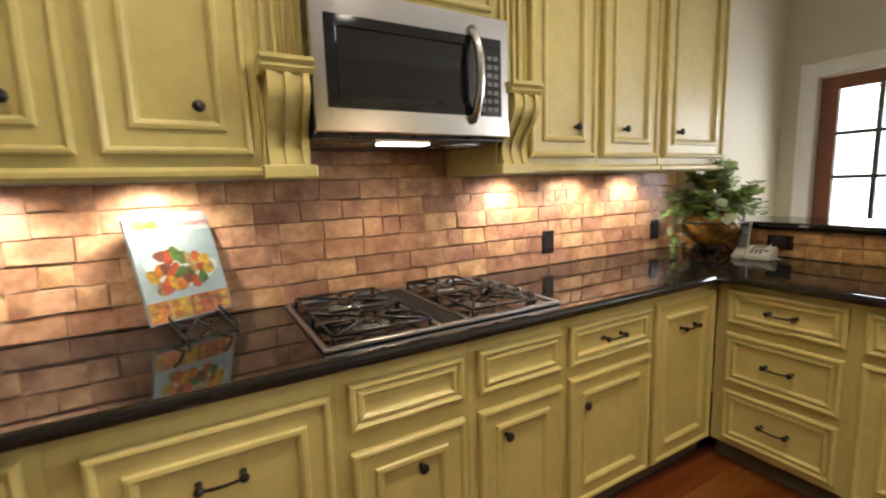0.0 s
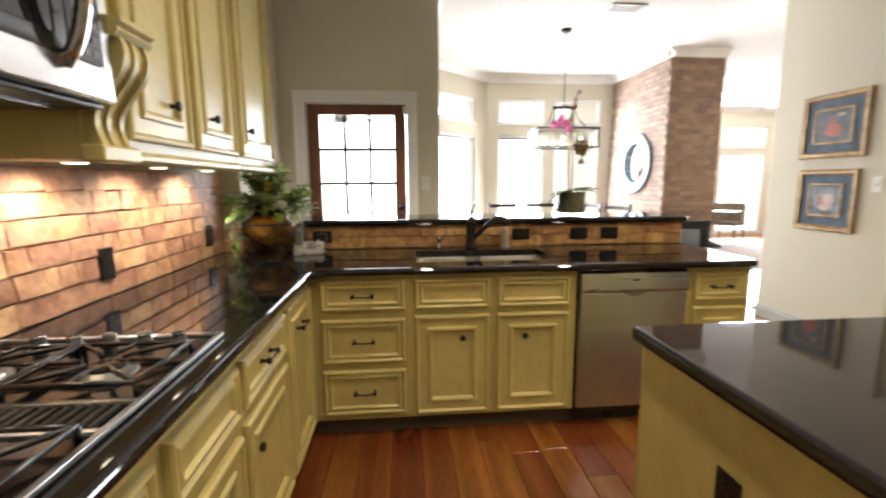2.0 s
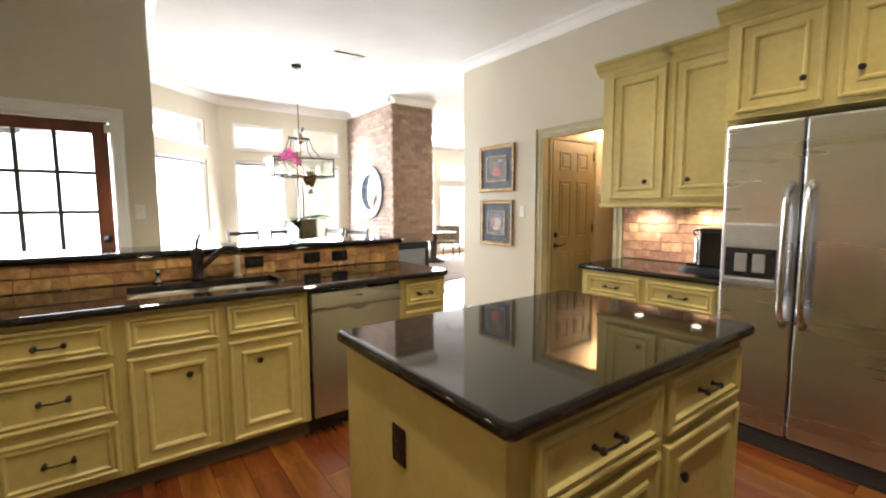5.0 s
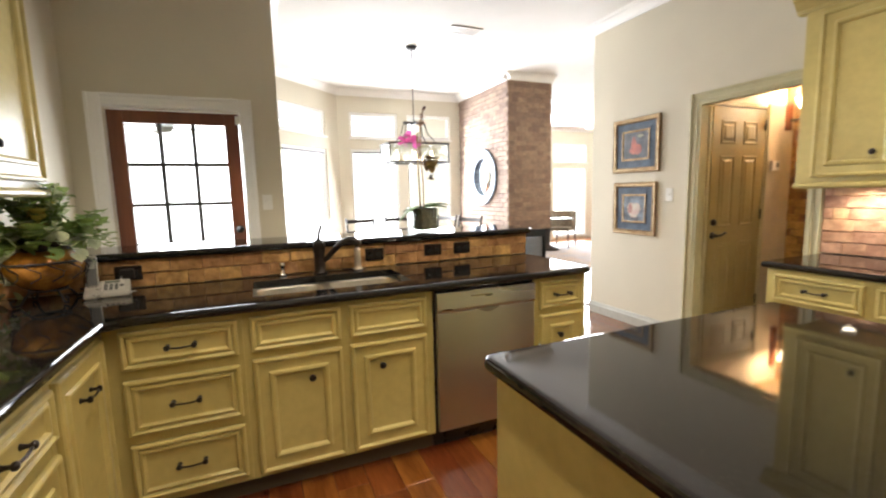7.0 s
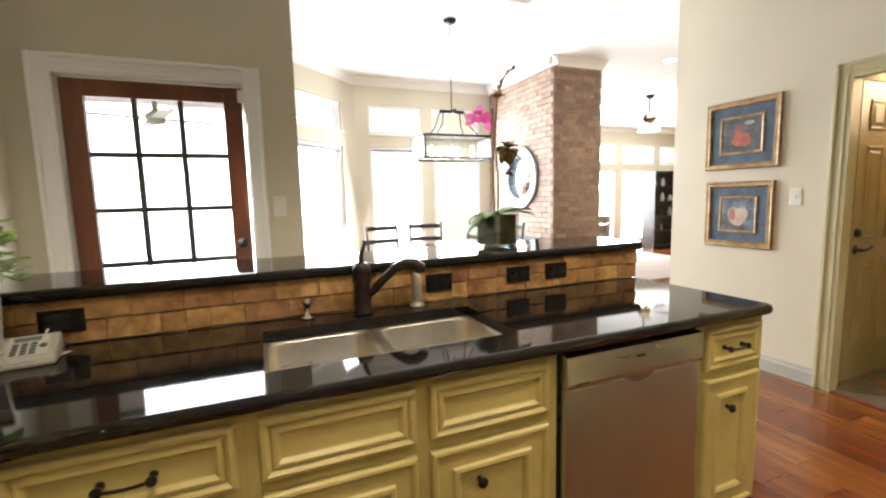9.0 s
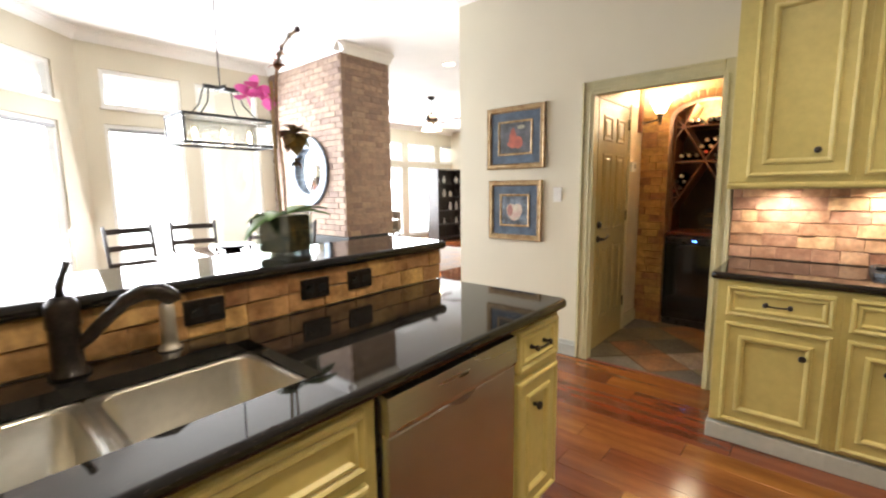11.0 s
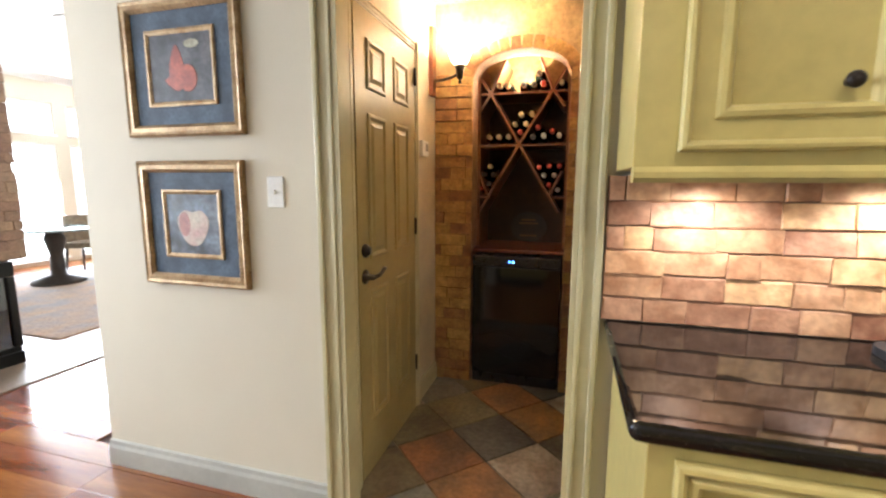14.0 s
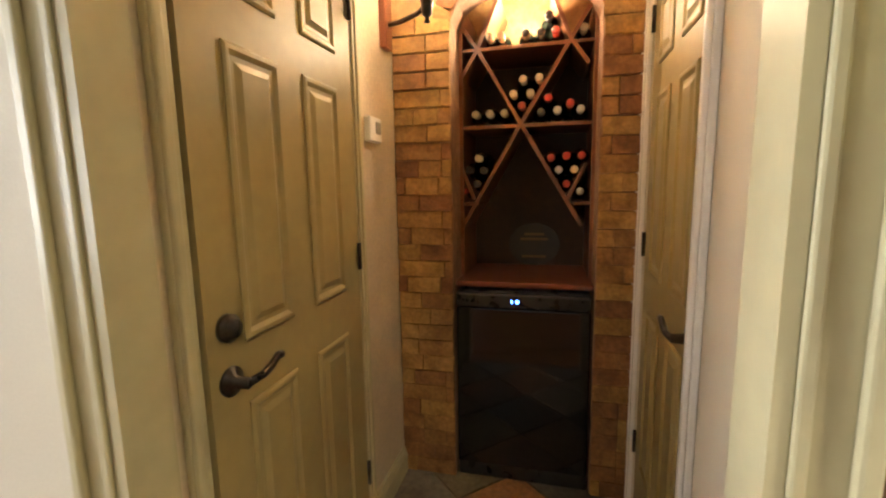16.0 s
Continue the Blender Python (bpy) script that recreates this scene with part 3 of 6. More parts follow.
# cooktop run, local x follows +y
base_cabinet(west(-3.60), 0.58, LB, [("drawer", 0.03, 0.69, 0.55, 0.84, "pull"), ("door", 0.03, 0.12, 0.55, 0.66, "knob", 0.48, 0.53)])
base_cabinet(west(-3.02), 0.63, LB, [("drawer", 0.03, 0.69, 0.60, 0.84, "pull"), ("door", 0.03, 0.12, 0.60, 0.66, "knob", 0.1, 0.53)])
base_cabinet(west(-2.39), 0.59, "olive-cream base cabinet with one deep pull-out front", [("wide", 0.06, 0.13, 0.575, 0.81, "pull", 0.31, 0.672)])
base_cabinet(west(-1.80), 0.42, LB, [("drawer", 0.035, 0.685, 0.40, 0.825), ("door", 0.035, 0.12, 0.40, 0.622, "knob", 0.245, 0.515)])
base_cabinet(west(-1.38), 0.40, LB, [("drawer", 0.035, 0.68, 0.395, 0.827), ("door", 0.035, 0.12, 0.395, 0.622, "knob", 0.145, 0.512)])
base_cabinet(west(-0.98), 0.485, LB, [("drawer", 0.03, 0.68, 0.485, 0.83, "pull"), ("door", 0.03, 0.12, 0.485, 0.632, "knob", 0.11, 0.515)])
base_cabinet(west(-0.495), 0.495, "olive-cream corner base cabinet with a tall narrow door", [("door", 0.032, 0.12, 0.455, 0.834, "pull", 0.263, 0.70)])
# sink run
P0 = 0.605
base_cabinet(pose(P0, 0, 0), 0.495, "olive-cream base cabinet with a stack of three drawers", [("drawer", 0.055, 0.69, 0.475, 0.845, "pull"), ("drawer", 0.055, 0.415, 0.475, 0.645, "pull"), ("drawer", 0.055, 0.135, 0.475, 0.375, "pull")])
base_cabinet(pose(1.10, 0, 0), 0.88, "olive-cream sink base cabinet with two false drawers and two doors", [("drawer", 0.03, 0.69, 0.415, 0.845), ("drawer", 0.455, 0.69, 0.84, 0.845), ("door", 0.03, 0.12, 0.415, 0.655, "knob", 0.275, 0.535), ("door", 0.455, 0.12, 0.84, 0.655, "knob", 0.605, 0.535)])
base_cabinet(pose(2.593, 0, 0), 0.365, "narrow olive-cream end cabinet with drawer and door", [("drawer", 0.035, 0.69, 0.335, 0.845, "pull"), ("door", 0.035, 0.12, 0.335, 0.655, "knob", 0.17, 0.53)])
# coffee run
base_cabinet(eastm(-0.41), 0.49, LB, [("drawer", 0.045, 0.69, 0.465, 0.845, "pull"), ("door", 0.045, 0.12, 0.465, 0.655, "knob", 0.365, 0.53)], depth=0.62, plinth=1)
base_cabinet(eastm(-0.90), 0.48, LB, [("drawer", 0.025, 0.69, 0.445, 0.845, "pull"), ("door", 0.025, 0.12, 0.445, 0.655, "knob", 0.165, 0.53)], depth=0.62, plinth=1)
# island
isl = base_cabinet(pose(1.775, -1.825, 0), 1.21, "olive-cream kitchen island with drawers, doors and plain panelled end", [("drawer", 0.06, 0.66, 0.605, 0.835, "pull"), ("drawer", 0.645, 0.66, 1.165, 0.835, "pull"), ("door", 0.06, 0.12, 0.605, 0.625, "knob", 0.51, 0.5), ("door", 0.645, 0.12, 1.165, 0.625, "knob", 0.74, 0.5)], depth=0.80, group="", name="kitchen_island")
part("end_panel", boxes((-0.012, 0.0, 0.06, 0.0, 0.80, 0.866), bevel=0.003), PAINT, isl)


def upper_cabinet(m, width, label, z0, z1, doors, depth=0.39, rail=True, group="wall cabinets"):
    c = thing("wall_cabinet", label, "cabinet", m, group)
    part("body", boxes((0, 0, z0, width, depth, z1), bevel=0.002), PAINT, c)
    if rail:
        bm = bmesh.new()
        prism(bm, [(0.02, z0), (-0.012, z0), (-0.024, z0 - 0.012), (-0.024, z0 - 0.024), (-0.014, z0 - 0.034), (0.02, z0 - 0.034)], "x", 0, width)
        part("light_rail", bm, PAINT, c)
    for x0, x1, hx in doors:
        front(c, "door", x0, z0 + 0.03, x1, z1 - 0.03, "knob", hx, z0 + 0.155)
    return c


def cab_crown(m, width, z, parent=None):
    bm = bmesh.new()
    prism(bm, [(0.05, z), (-0.005, z), (-0.008, z + 0.02), (-0.02, z + 0.03), (-0.04, z + 0.06), (-0.058, z + 0.07), (-0.06, z + 0.09), (0.05, z + 0.09)], "x", -0.05, width)
    return bm


LU = "olive-cream painted wall cabinet with raised panel doors"
WZ0, WZ1 = 1.415, 2.52
def westu(y):
    return pose(0.345, y, 0, 0, 0, 90)
for y0, w in ((-3.91, 0.64), (-3.27, 0.62), (-2.65, 0.37), (-2.28, 0.392)):
    doors = [(0.02, w / 2 - 0.01, w / 2 - 0.06), (w / 2 + 0.01, w - 0.02, w / 2 + 0.06)] if w > 0.5 else [(0.02, w - 0.025, w * 0.62)]
    c = upper_cabinet(westu(y0), w, LU, WZ0, WZ1, doors)
    part("crown", cab_crown(None, w + 0.05, WZ1), PAINT, c)
for y0, w, hx in ((-0.93, 0.40, 0.27), (-0.53, 0.42, 0.17), (-0.10, 0.54, 0.14)):
    c = upper_cabinet(westu(y0), w, LU, WZ0, WZ1, [(0.02, w - 0.02, hx)])
    part("crown", cab_crown(None, w + 0.05, WZ1), PAINT, c)
# cabinet above the microwave
c = upper_cabinet(westu(-1.753), 0.687, "olive-cream wall cabinet above the microwave", 1.92, WZ1, [(0.02, 0.335, 0.27), (0.352, 0.667, 0.42)])


def corbel_column(y0, label):
    c = thing("corbel_pilaster", label, "pilaster", pose(0.345, y0, 0, 0, 0, 90), "corbels beside the microwave")
    w = 0.135
    part("backing", boxes((0, 0, WZ0 - 0.03, w, 0.385, WZ1), bevel=0.002), PAINT, c)
    bm = bmesh.new()
    for k in range(4):
        x = 0.018 + k * 0.028
        box(bm, x, -0.014, 1.70, x + 0.016, 0, WZ1, bevel=0.006)
    part("fluting", bm, PAINT, c)
    bm = bmesh.new()
    prof = []
    for i in range(25):
        t = i / 24
        z = 1.66 - 0.245 * t
        d = 0.078 - 0.05 * t + 0.026 * math.sin(t * 2 * math.pi * 0.95 + 0.4)
        prof.append((-d, z))
    prism(bm, [(0, 1.66)] + prof + [(0, 1.415)], "x", 0.02, w - 0.02)
    for e in (0.012, w - 0.03):
        prism(bm, [(0, 1.655)] + [(a - 0.010, b) for a, b in prof] + [(0, 1.415)], "x", e, e + 0.018)
    prism(bm, [(0, 1.655)] + [(a - 0.007, b) for a, b in prof] + [(0, 1.415)], "x", w / 2 - 0.01, w / 2 + 0.01)
    part("scroll", bm, PAINT, c)
    bm = bmesh.new()
    prism(bm, [(0, 1.66), (-0.095, 1.66), (-0.105, 1.672), (-0.10, 1.682), (-0.112, 1.69), (-0.112, 1.702), (0, 1.702)], "x", -0.002, w + 0.002)
    part("cap", bm, PAINT, c)
    part("foot", boxes((-0.008, -0.05, WZ0 - 0.036, w + 0.008, 0.0, WZ0 + 0.004), bevel=0.006), PAINT, c)
    return c


corbel_column(-1.888, "olive-cream fluted pilaster with carved scroll corbel")
corbel_column(-1.066, "olive-cream fluted pilaster with carved scroll corbel")
# coffee corner wall cabinets
EZ0, EZ1 = 1.365, 2.34
c = upper_cabinet(eastm(-0.385, 4.215), 0.515, LU, EZ0, EZ1, [(0.085, 0.495, 0.367)], depth=0.38, group="wall cabinets by the pantry")
part("crown", cab_crown(None, 0.53, EZ1), PAINT, c)
c = upper_cabinet(eastm(-0.90, 4.215), 0.48, LU, EZ0, EZ1, [(0.03, 0.45, 0.15)], depth=0.38, group="wall cabinets by the pantry")
part("crown", cab_crown(None, 0.48, EZ1), PAINT, c)
c = upper_cabinet(eastm(-1.335, 3.985), 0.99, "deep olive-cream cabinet above the refrigerator with two doors", 1.83, 2.36, [(0.06, 0.44, 0.36), (0.495, 0.91, 0.58)], depth=0.61, rail=False, group="wall cabinets by the pantry")
part("crown", cab_crown(None, 1.0, 2.36), PAINT, c)
pnl = thing("fridge_panel", "olive-cream tall panel beside the refrigerator", "cabinet panel", pose(0, 0, 0))
part("panel", boxes((3.985, -2.36, 0, 4.6, -2.33, 1.83), bevel=0.003), PAINT, pnl)


fpn = thing("filler_panel", "olive-cream side panel between coffee corner and refrigerator", "cabinet panel", pose(0, 0, 0))
part("panel", boxes((4.005, -1.3835, 0.912, 4.574, -1.366, EZ0 - 0.036), bevel=0.002), PAINT, fpn)
part("edge_strip", boxes((3.992, -1.3838, 0.912, 4.0045, -1.362, EZ0 - 0.036), bevel=0.003), PAINT, fpn)

# ---- countertops ----
def slab(name, outline, z0, z1, label, hole=None, skip=(), bevel=0.017):
    """A stone slab from an outline with a rounded edge; hole is a rectangle joined to the outline by a slit."""
    bm = bmesh.new()
    top = [bm.verts.new((x, y, z1)) for x, y in outline]
    n = len(top)
    loop = list(top)
    if hole:
        i0, (hx0, hy0, hx1, hy1) = hole
        hv = [bm.verts.new((x, y, z1)) for x, y in ((hx0, hy0), (hx0, hy1), (hx1, hy1), (hx1, hy0))]
        dup_o = bm.verts.new(top[i0].co)
        dup_h = bm.verts.new(hv[0].co)
        loop = top[:i0 + 1] + hv + [dup_h, dup_o] + top[i0 + 1:]
    f = bm.faces.new(loop)
    r = bmesh.ops.extrude_face_region(bm, geom=[f])
    for v in r["geom"]:
        if isinstance(v, bmesh.types.BMVert):
            v.co.z = z0
    ol = [Vector(p) for p in outline]

    def on_outer(e):
        a, b = e.verts[0].co, e.verts[1].co
        if abs(a.z - b.z) > 1e-6:
            return False
        for i in range(n):
            if i in skip:
                continue
            p, q = ol[i], ol[(i + 1) % n]
            if ((a.xy - p).length < 1e-5 and (b.xy - q).length < 1e-5) or ((a.xy - q).length < 1e-5 and (b.xy - p).length < 1e-5):
                return True
        return False
    es = [e for e in bm.edges if on_outer(e)]
    bmesh.ops.bevel(bm, geom=es, offset=bevel, segments=5, profile=0.5, affect="EDGES")
    return tagged(link(name, bm, GRANITE), label, "countertop")


def round_corner(cx, cy, r, a0, a1, n=6):
    return [(cx + r * math.cos(radians(a0 + (a1 - a0) * i / n)), cy + r * math.sin(radians(a0 + (a1 - a0) * i / n))) for i in range(n + 1)]


SX0, SX1, SY0, SY1 = 1.15, 1.915, 0.11, 0.50
slab("countertop", [(-0.042, -3.6), (0.645, -3.6), (0.645, -0.09), (0.68, -0.045)] + round_corner(2.935, -0.005, 0.04, -90, 0) + [(2.975, 0.648), (-0.042, 0.648)], 0.872, 0.910,
     "polished black granite countertop with bullnose edge, L-shaped", (3, (SX0, SY0, SX1, SY1)))
slab("countertop", [(3.945, -1.385), (4.596, -1.385), (4.596, -0.375)] + round_corner(3.965, -0.395, 0.02, 90, 180, 4), 0.872, 0.910, "polished black granite countertop in the coffee corner")
slab("countertop", round_corner(1.765, -1.835, 0.03, 180, 270, 5) + round_corner(2.985, -1.835, 0.03, 270, 360, 5) + round_corner(2.985, -1.015, 0.03, 0, 90, 5) + round_corner(1.765, -1.015, 0.03, 90, 180, 5), 0.868, 0.910,
     "polished black granite island top with rounded corners")
slab("bar_top", [(0.081, 0.615)] + round_corner(2.97, 0.655, 0.04, -90, 0) + round_corner(2.97, 1.03, 0.04, 0, 90) + [(0.081, 1.07)], 1.055, 1.095, "polished black granite raised bar top")
struct("wall_bar", boxes((0.08, 0.664, 0, 2.965, 0.79, 1.055)), WALL, "low wall carrying the raised bar", "wall")


# ---- appliances ----
def microwave():
    w, h, dp = 0.687, 0.395, 0.44
    t = thing("microwave", "stainless steel over-the-range microwave with dark glass door", "microwave", pose(0.40, -1.753, 1.507, 0, 0, 90))
    part("body", boxes((0, 0, 0, w, dp, h), bevel=0.004), BLACK, t)
    dr = part("door", boxes((0.0, -0.03, 0.0, w, -0.001, h), bevel=0.006), STEEL_B, t)
    part("window", loft_rect(bmesh.new(), 0.04, 0.07, 0.545, 0.325, [(0, 0), (0, 0.003), (0.03, 0.004), (0.034, 0.001)], y=-0.031), BLACKGLASS, dr)
    part("control_panel", boxes((0.55, -0.034, 0.07, 0.65, -0.031, 0.325), bevel=0.001), BLACKGLASS, t)
    for i in range(7):
        for k in range(3):
            part("button", boxes((0.565 + k * 0.026, -0.0355, 0.085 + i * 0.028, 0.583 + k * 0.026, -0.0342, 0.099 + i * 0.028)), plain("button_grey", (0.12, 0.12, 0.125), 0.4), t)
    part("display", boxes((0.562, -0.0355, 0.295, 0.638, -0.0342, 0.315)), BLACKGLASS, t)
    bm = bmesh.new()
    pts = [(0.53, -0.032 - 0.052 * math.sin(math.pi * i / 12) ** 0.7, 0.05 + 0.30 * i / 12) for i in range(13)]
    tube(bm, pts, 0.014, 12)
    part("handle", bm, CHROME, t, "curved polished steel handle")
    bm = bmesh.new()
    box(bm, 0.0, 0.0, -0.012, w, dp - 0.02, -0.001, bevel=0.003)
    part("underside", bm, BLACK, t)
    for x in (0.05, 0.48):
        gf = part("grease_filter", boxes((x - 0.006, 0.072, -0.0135, x + 0.166, 0.232, -0.0115)), BLACK, t)
        for k in range(7):
            part("filter_slat", boxes((x, 0.08 + k * 0.022, -0.017, x + 0.16, 0.09 + k * 0.022, -0.0132)), STEEL_B, gf)
    part("work_light", boxes((0.25, 0.10, -0.016, 0.43, 0.16, -0.0125)), PUCKGLASS, t)
    part("badge", boxes((0.05, -0.0325, 0.035, 0.085, -0.0305, 0.06)), CHROME, t)
    return t


def cooktop():
    t = thing("cooktop", "black glass gas cooktop with steel rim and cast iron grates", "cooktop", pose(0.582, -1.812, 0.911, 0, 0, 90))
    w, dp = 0.845, 0.565
    part("base", boxes((0, 0, 0, w, dp, 0.006), bevel=0.002), PAN_ENAMEL, t)
    bm = bmesh.new()
    for s in ((0, 0, 0.001, w, 0.014, 0.013), (0, dp - 0.014, 0.001, w, dp, 0.013), (0, 0.014, 0.001, 0.014, dp - 0.014, 0.013), (w - 0.014, 0.014, 0.001, w, dp - 0.014, 0.013),
              (0.355, 0.014, 0.001, 0.367, dp - 0.014, 0.013), (0.46, 0.014, 0.001, 0.472, dp - 0.014, 0.013)):
        box(bm, *s, bevel=0.002)
    part("rim", bm, STEEL, t)
    bm = bmesh.new()
    for k in range(24):
        box(bm, 0.372, 0.03 + k * 0.0215, 0.004, 0.455, 0.041 + k * 0.0215, 0.012)
    part("downdraft_grille", bm, IRON, t)
    for x in (0.185, 0.60):
        for y in (0.15, 0.41):
            b = part("burner", lathe(bmesh.new(), [(0, 0.006), (0.058, 0.006), (0.060, 0.010), (0.050, 0.014), (0.044, 0.015), (0.042, 0.022), (0, 0.022)], 24, pose(x, y, 0)), BURNER, t)
            part("burner_cap", lathe(bmesh.new(), [(0, 0.0222), (0.036, 0.0222), (0.038, 0.026), (0.034, 0.030), (0.0, 0.031)], 24, pose(x, y, 0)), IRON_GLOSS, b)
            g = bmesh.new()
            hx, hy = 0.150 if x < 0.4 else 0.112, 0.122
            cx = x if x < 0.4 else x + 0.005
            for u, v in ((-1, -1), (1, -1), (1, 1), (-1, 1)):
                # a leg at each corner and a finger that runs in over the burner
                tube(g, [(cx + u * hx, y + v * hy, 0.034), (cx + u * hx, y + v * hy, 0.006)], 0.0055, 8)
                tube(g, [(cx + u * hx, y + v * hy, 0.034), (x + u * 0.06, y + v * 0.055, 0.038), (x + u * 0.024, y + v * 0.022, 0.037)], 0.0055, 8)
            for u, v in ((-1, 0), (1, 0), (0, -1), (0, 1)):
                tube(g, [(cx + u * hx, y + v * hy, 0.034), (x + u * 0.05, y + v * 0.05, 0.038)], 0.005, 8)
            for u in (-1, 1):
                tube(g, [(cx + u * hx, y - hy, 0.034), (cx + u * hx, y + hy, 0.034)], 0.0055, 8)
                tube(g, [(cx - hx, y + u * hy, 0.034), (cx + hx, y + u * hy, 0.034)], 0.0055, 8)
            part("grate", g, IRON_GLOSS, t)
    for k in range(5):
        bm = lathe(bmesh.new(), [(0, 0.006), (0.022, 0.006), (0.022, 0.010), (0.017, 0.012), (0.016, 0.034), (0.013, 0.037), (0, 0.037)], 16, pose(0.79, 0.09 + k * 0.085, 0))
        kn = part("control_knob", bm, BLACK, t)
        part("knob_ring", lathe(bmesh.new(), [(0.0165, 0.030), (0.0175, 0.031), (0.0175, 0.034), (0.0165, 0.035)], 16, pose(0.79, 0.09 + k * 0.085, 0)), CHROME, kn)
    return t


def refrigerator():
    t = thing("refrigerator", "stainless steel side-by-side refrigerator with ice dispenser", "refrigerator", pose(3.99, -1.386, 0, 0, 0, -90))
    w, h = 0.92, 1.78
    part("body", boxes((0, 0, 0.02, w, 0.60, h - 0.01), bevel=0.006), plain("fridge_grey", (0.12, 0.12, 0.12), 0.5), t)
    l = part("freezer_door", boxes((0, -0.095, 0.12, 0.350, -0.003, h), bevel=0.012), STEEL_H, t)
    r = part("fridge_door", boxes((0.356, -0.095, 0.12, w, -0.003, h), bevel=0.012), STEEL_H, t)
    for x, p in ((0.312, l), (0.396, r)):
        bm = bmesh.new()
        pts = [(x, -0.095 - 0.065 * min(1, 3.2 * math.sin(math.pi * i / 16)) ** 1.0, 0.72 + 0.74 * i / 16) for i in range(17)]
        tube(bm, pts, 0.017, 12)
        part("handle", bm, CHROME, p, "long bowed steel handle")
    part("dispenser_frame", loft_rect(bmesh.new(), 0.01, 0.91, 0.29, 1.25, [(0, 0), (0, 0.006), (0.012, 0.010), (0.02, 0.008)], y=-0.096), plain("dispenser_grey", (0.42, 0.41, 0.39), 0.4), t)
    part("dispenser_panel", boxes((0.025, -0.1085, 1.13, 0.275, -0.1045, 1.235), bevel=0.001), plain("dispenser_panel", (0.36, 0.35, 0.33), 0.3), t)
    part("dispenser_recess", boxes((0.03, -0.1075, 0.955, 0.27, -0.1045, 1.115), bevel=0.001), BLACK, t)
    for x in (0.08, 0.165):
        part("paddle", boxes((x, -0.118, 0.985, x + 0.06, -0.109, 1.085), bevel=0.006), plain("paddle_grey", (0.28, 0.28, 0.28), 0.35), t)
    part("drip_tray", boxes((0.03, -0.125, 0.935, 0.27, -0.1045, 0.95), bevel=0.004), plain("tray_grey", (0.4, 0.39, 0.37), 0.4), t)
    bm = bmesh.new()
    box(bm, 0.0, -0.05, 0.0, w, 0.0, 0.105, bevel=0.004)
    for k in range(4):
        box(bm, 0.02, -0.062, 0.02 + k * 0.02, w - 0.02, -0.05, 0.03 + k * 0.02, bevel=0.002)
    part("base_grille", bm, plain("grille_grey", (0.06, 0.055, 0.05), 0.5), t)
    return t


def dishwasher():
    t = thing("dishwasher", "stainless steel dishwasher with recessed handle strip", "dishwasher", pose(1.982, 0, 0))
    w = 0.605
    part("tub", boxes((0, 0.0, 0.10, w, 0.55, 0.866)), BLACK, t)
    part("kick_plate", boxes((0.005, 0.05, 0.0, w - 0.005, 0.08, 0.10)), BLACK, t)
    dr = part("door", boxes((0.01, -0.032, 0.115, w - 0.01, -0.001, 0.752), bevel=0.006), STEEL, t)
    bm = bmesh.new()
    prism(bm, [(-0.001, 0.755), (-0.036, 0.755), (-0.040, 0.77), (-0.036, 0.855), (-0.001, 0.862)], "x", 0.01, w - 0.01)
    part("control_strip", bm, STEEL_H, t)
    bm = bmesh.new()
    n = 14
    arch = [(0.23 + 0.15 * i / n, 0.756 - 0.026 * math.sin(math.pi * i / n)) for i in range(n + 1)]
    prism(bm, [(0.23, 0.758)] + arch + [(0.38, 0.758)], "y", -0.0335, -0.031)
    part("handle_recess", bm, plain("recess_grey", (0.30, 0.30, 0.31), 0.3, 0.8), t)
    part("badge", boxes((0.285, -0.0400, 0.815, 0.325, -0.0375, 0.822)), BLACK, t)
    return t


microwave()
cooktop()
refrigerator()
dishwasher()


# ---- sink, taps ----
SINKSTEEL = material("sink_steel", (0.66, 0.62, 0.54), 0.3, 0.9, spread=0.05, scale=5, fine=40, bump=0.01)


def sink():
    t = thing("sink", "double bowl undermount stainless steel sink", "sink", pose(0, 0, 0))
    def bowl(x0, x1):
        bm = bmesh.new()
        def rr(inset, z, r):
            out = []
            a0, a1, b0, b1 = x0 + inset, x1 - inset, SY0 + inset, SY1 - inset
            for cx, cy, st in ((a1 - r, b1 - r, 0), (a0 + r, b1 - r, 90), (a0 + r, b0 + r, 180), (a1 - r, b0 + r, 270)):
                for k in range(5):
                    a = radians(st + 22.5 * k)
                    out.append(bm.verts.new((cx + r * math.cos(a), cy + r * math.sin(a), z)))
            return out
        rings = [rr(-0.012, 0.868, 0.03), rr(0.012, 0.868, 0.05), rr(0.014, 0.86, 0.05), rr(0.022, 0.71, 0.05), rr(0.045, 0.69, 0.04), rr(0.17, 0.686, 0.02)]
        for a, b in zip(rings, rings[1:]):
            for i in range(len(a)):
                f = bm.faces.new((a[i], a[(i + 1) % len(a)], b[(i + 1) % len(a)], b[i]))
                f.smooth = True
        bm.faces.new(rings[-1])
        return bm
    mid = 1.515
    for x0, x1 in ((SX0, mid - 0.0125), (mid + 0.0125, SX1)):
        b = part("bowl", bowl(x0, x1), SINKSTEEL, t)
        part("drain", lathe(bmesh.new(), [(0, 0.69), (0.04, 0.69), (0.042, 0.687), (0.03, 0.685), (0, 0.684)], 20, pose((x0 + x1) / 2, 0.30, 0)), CHROME, b)
    return t


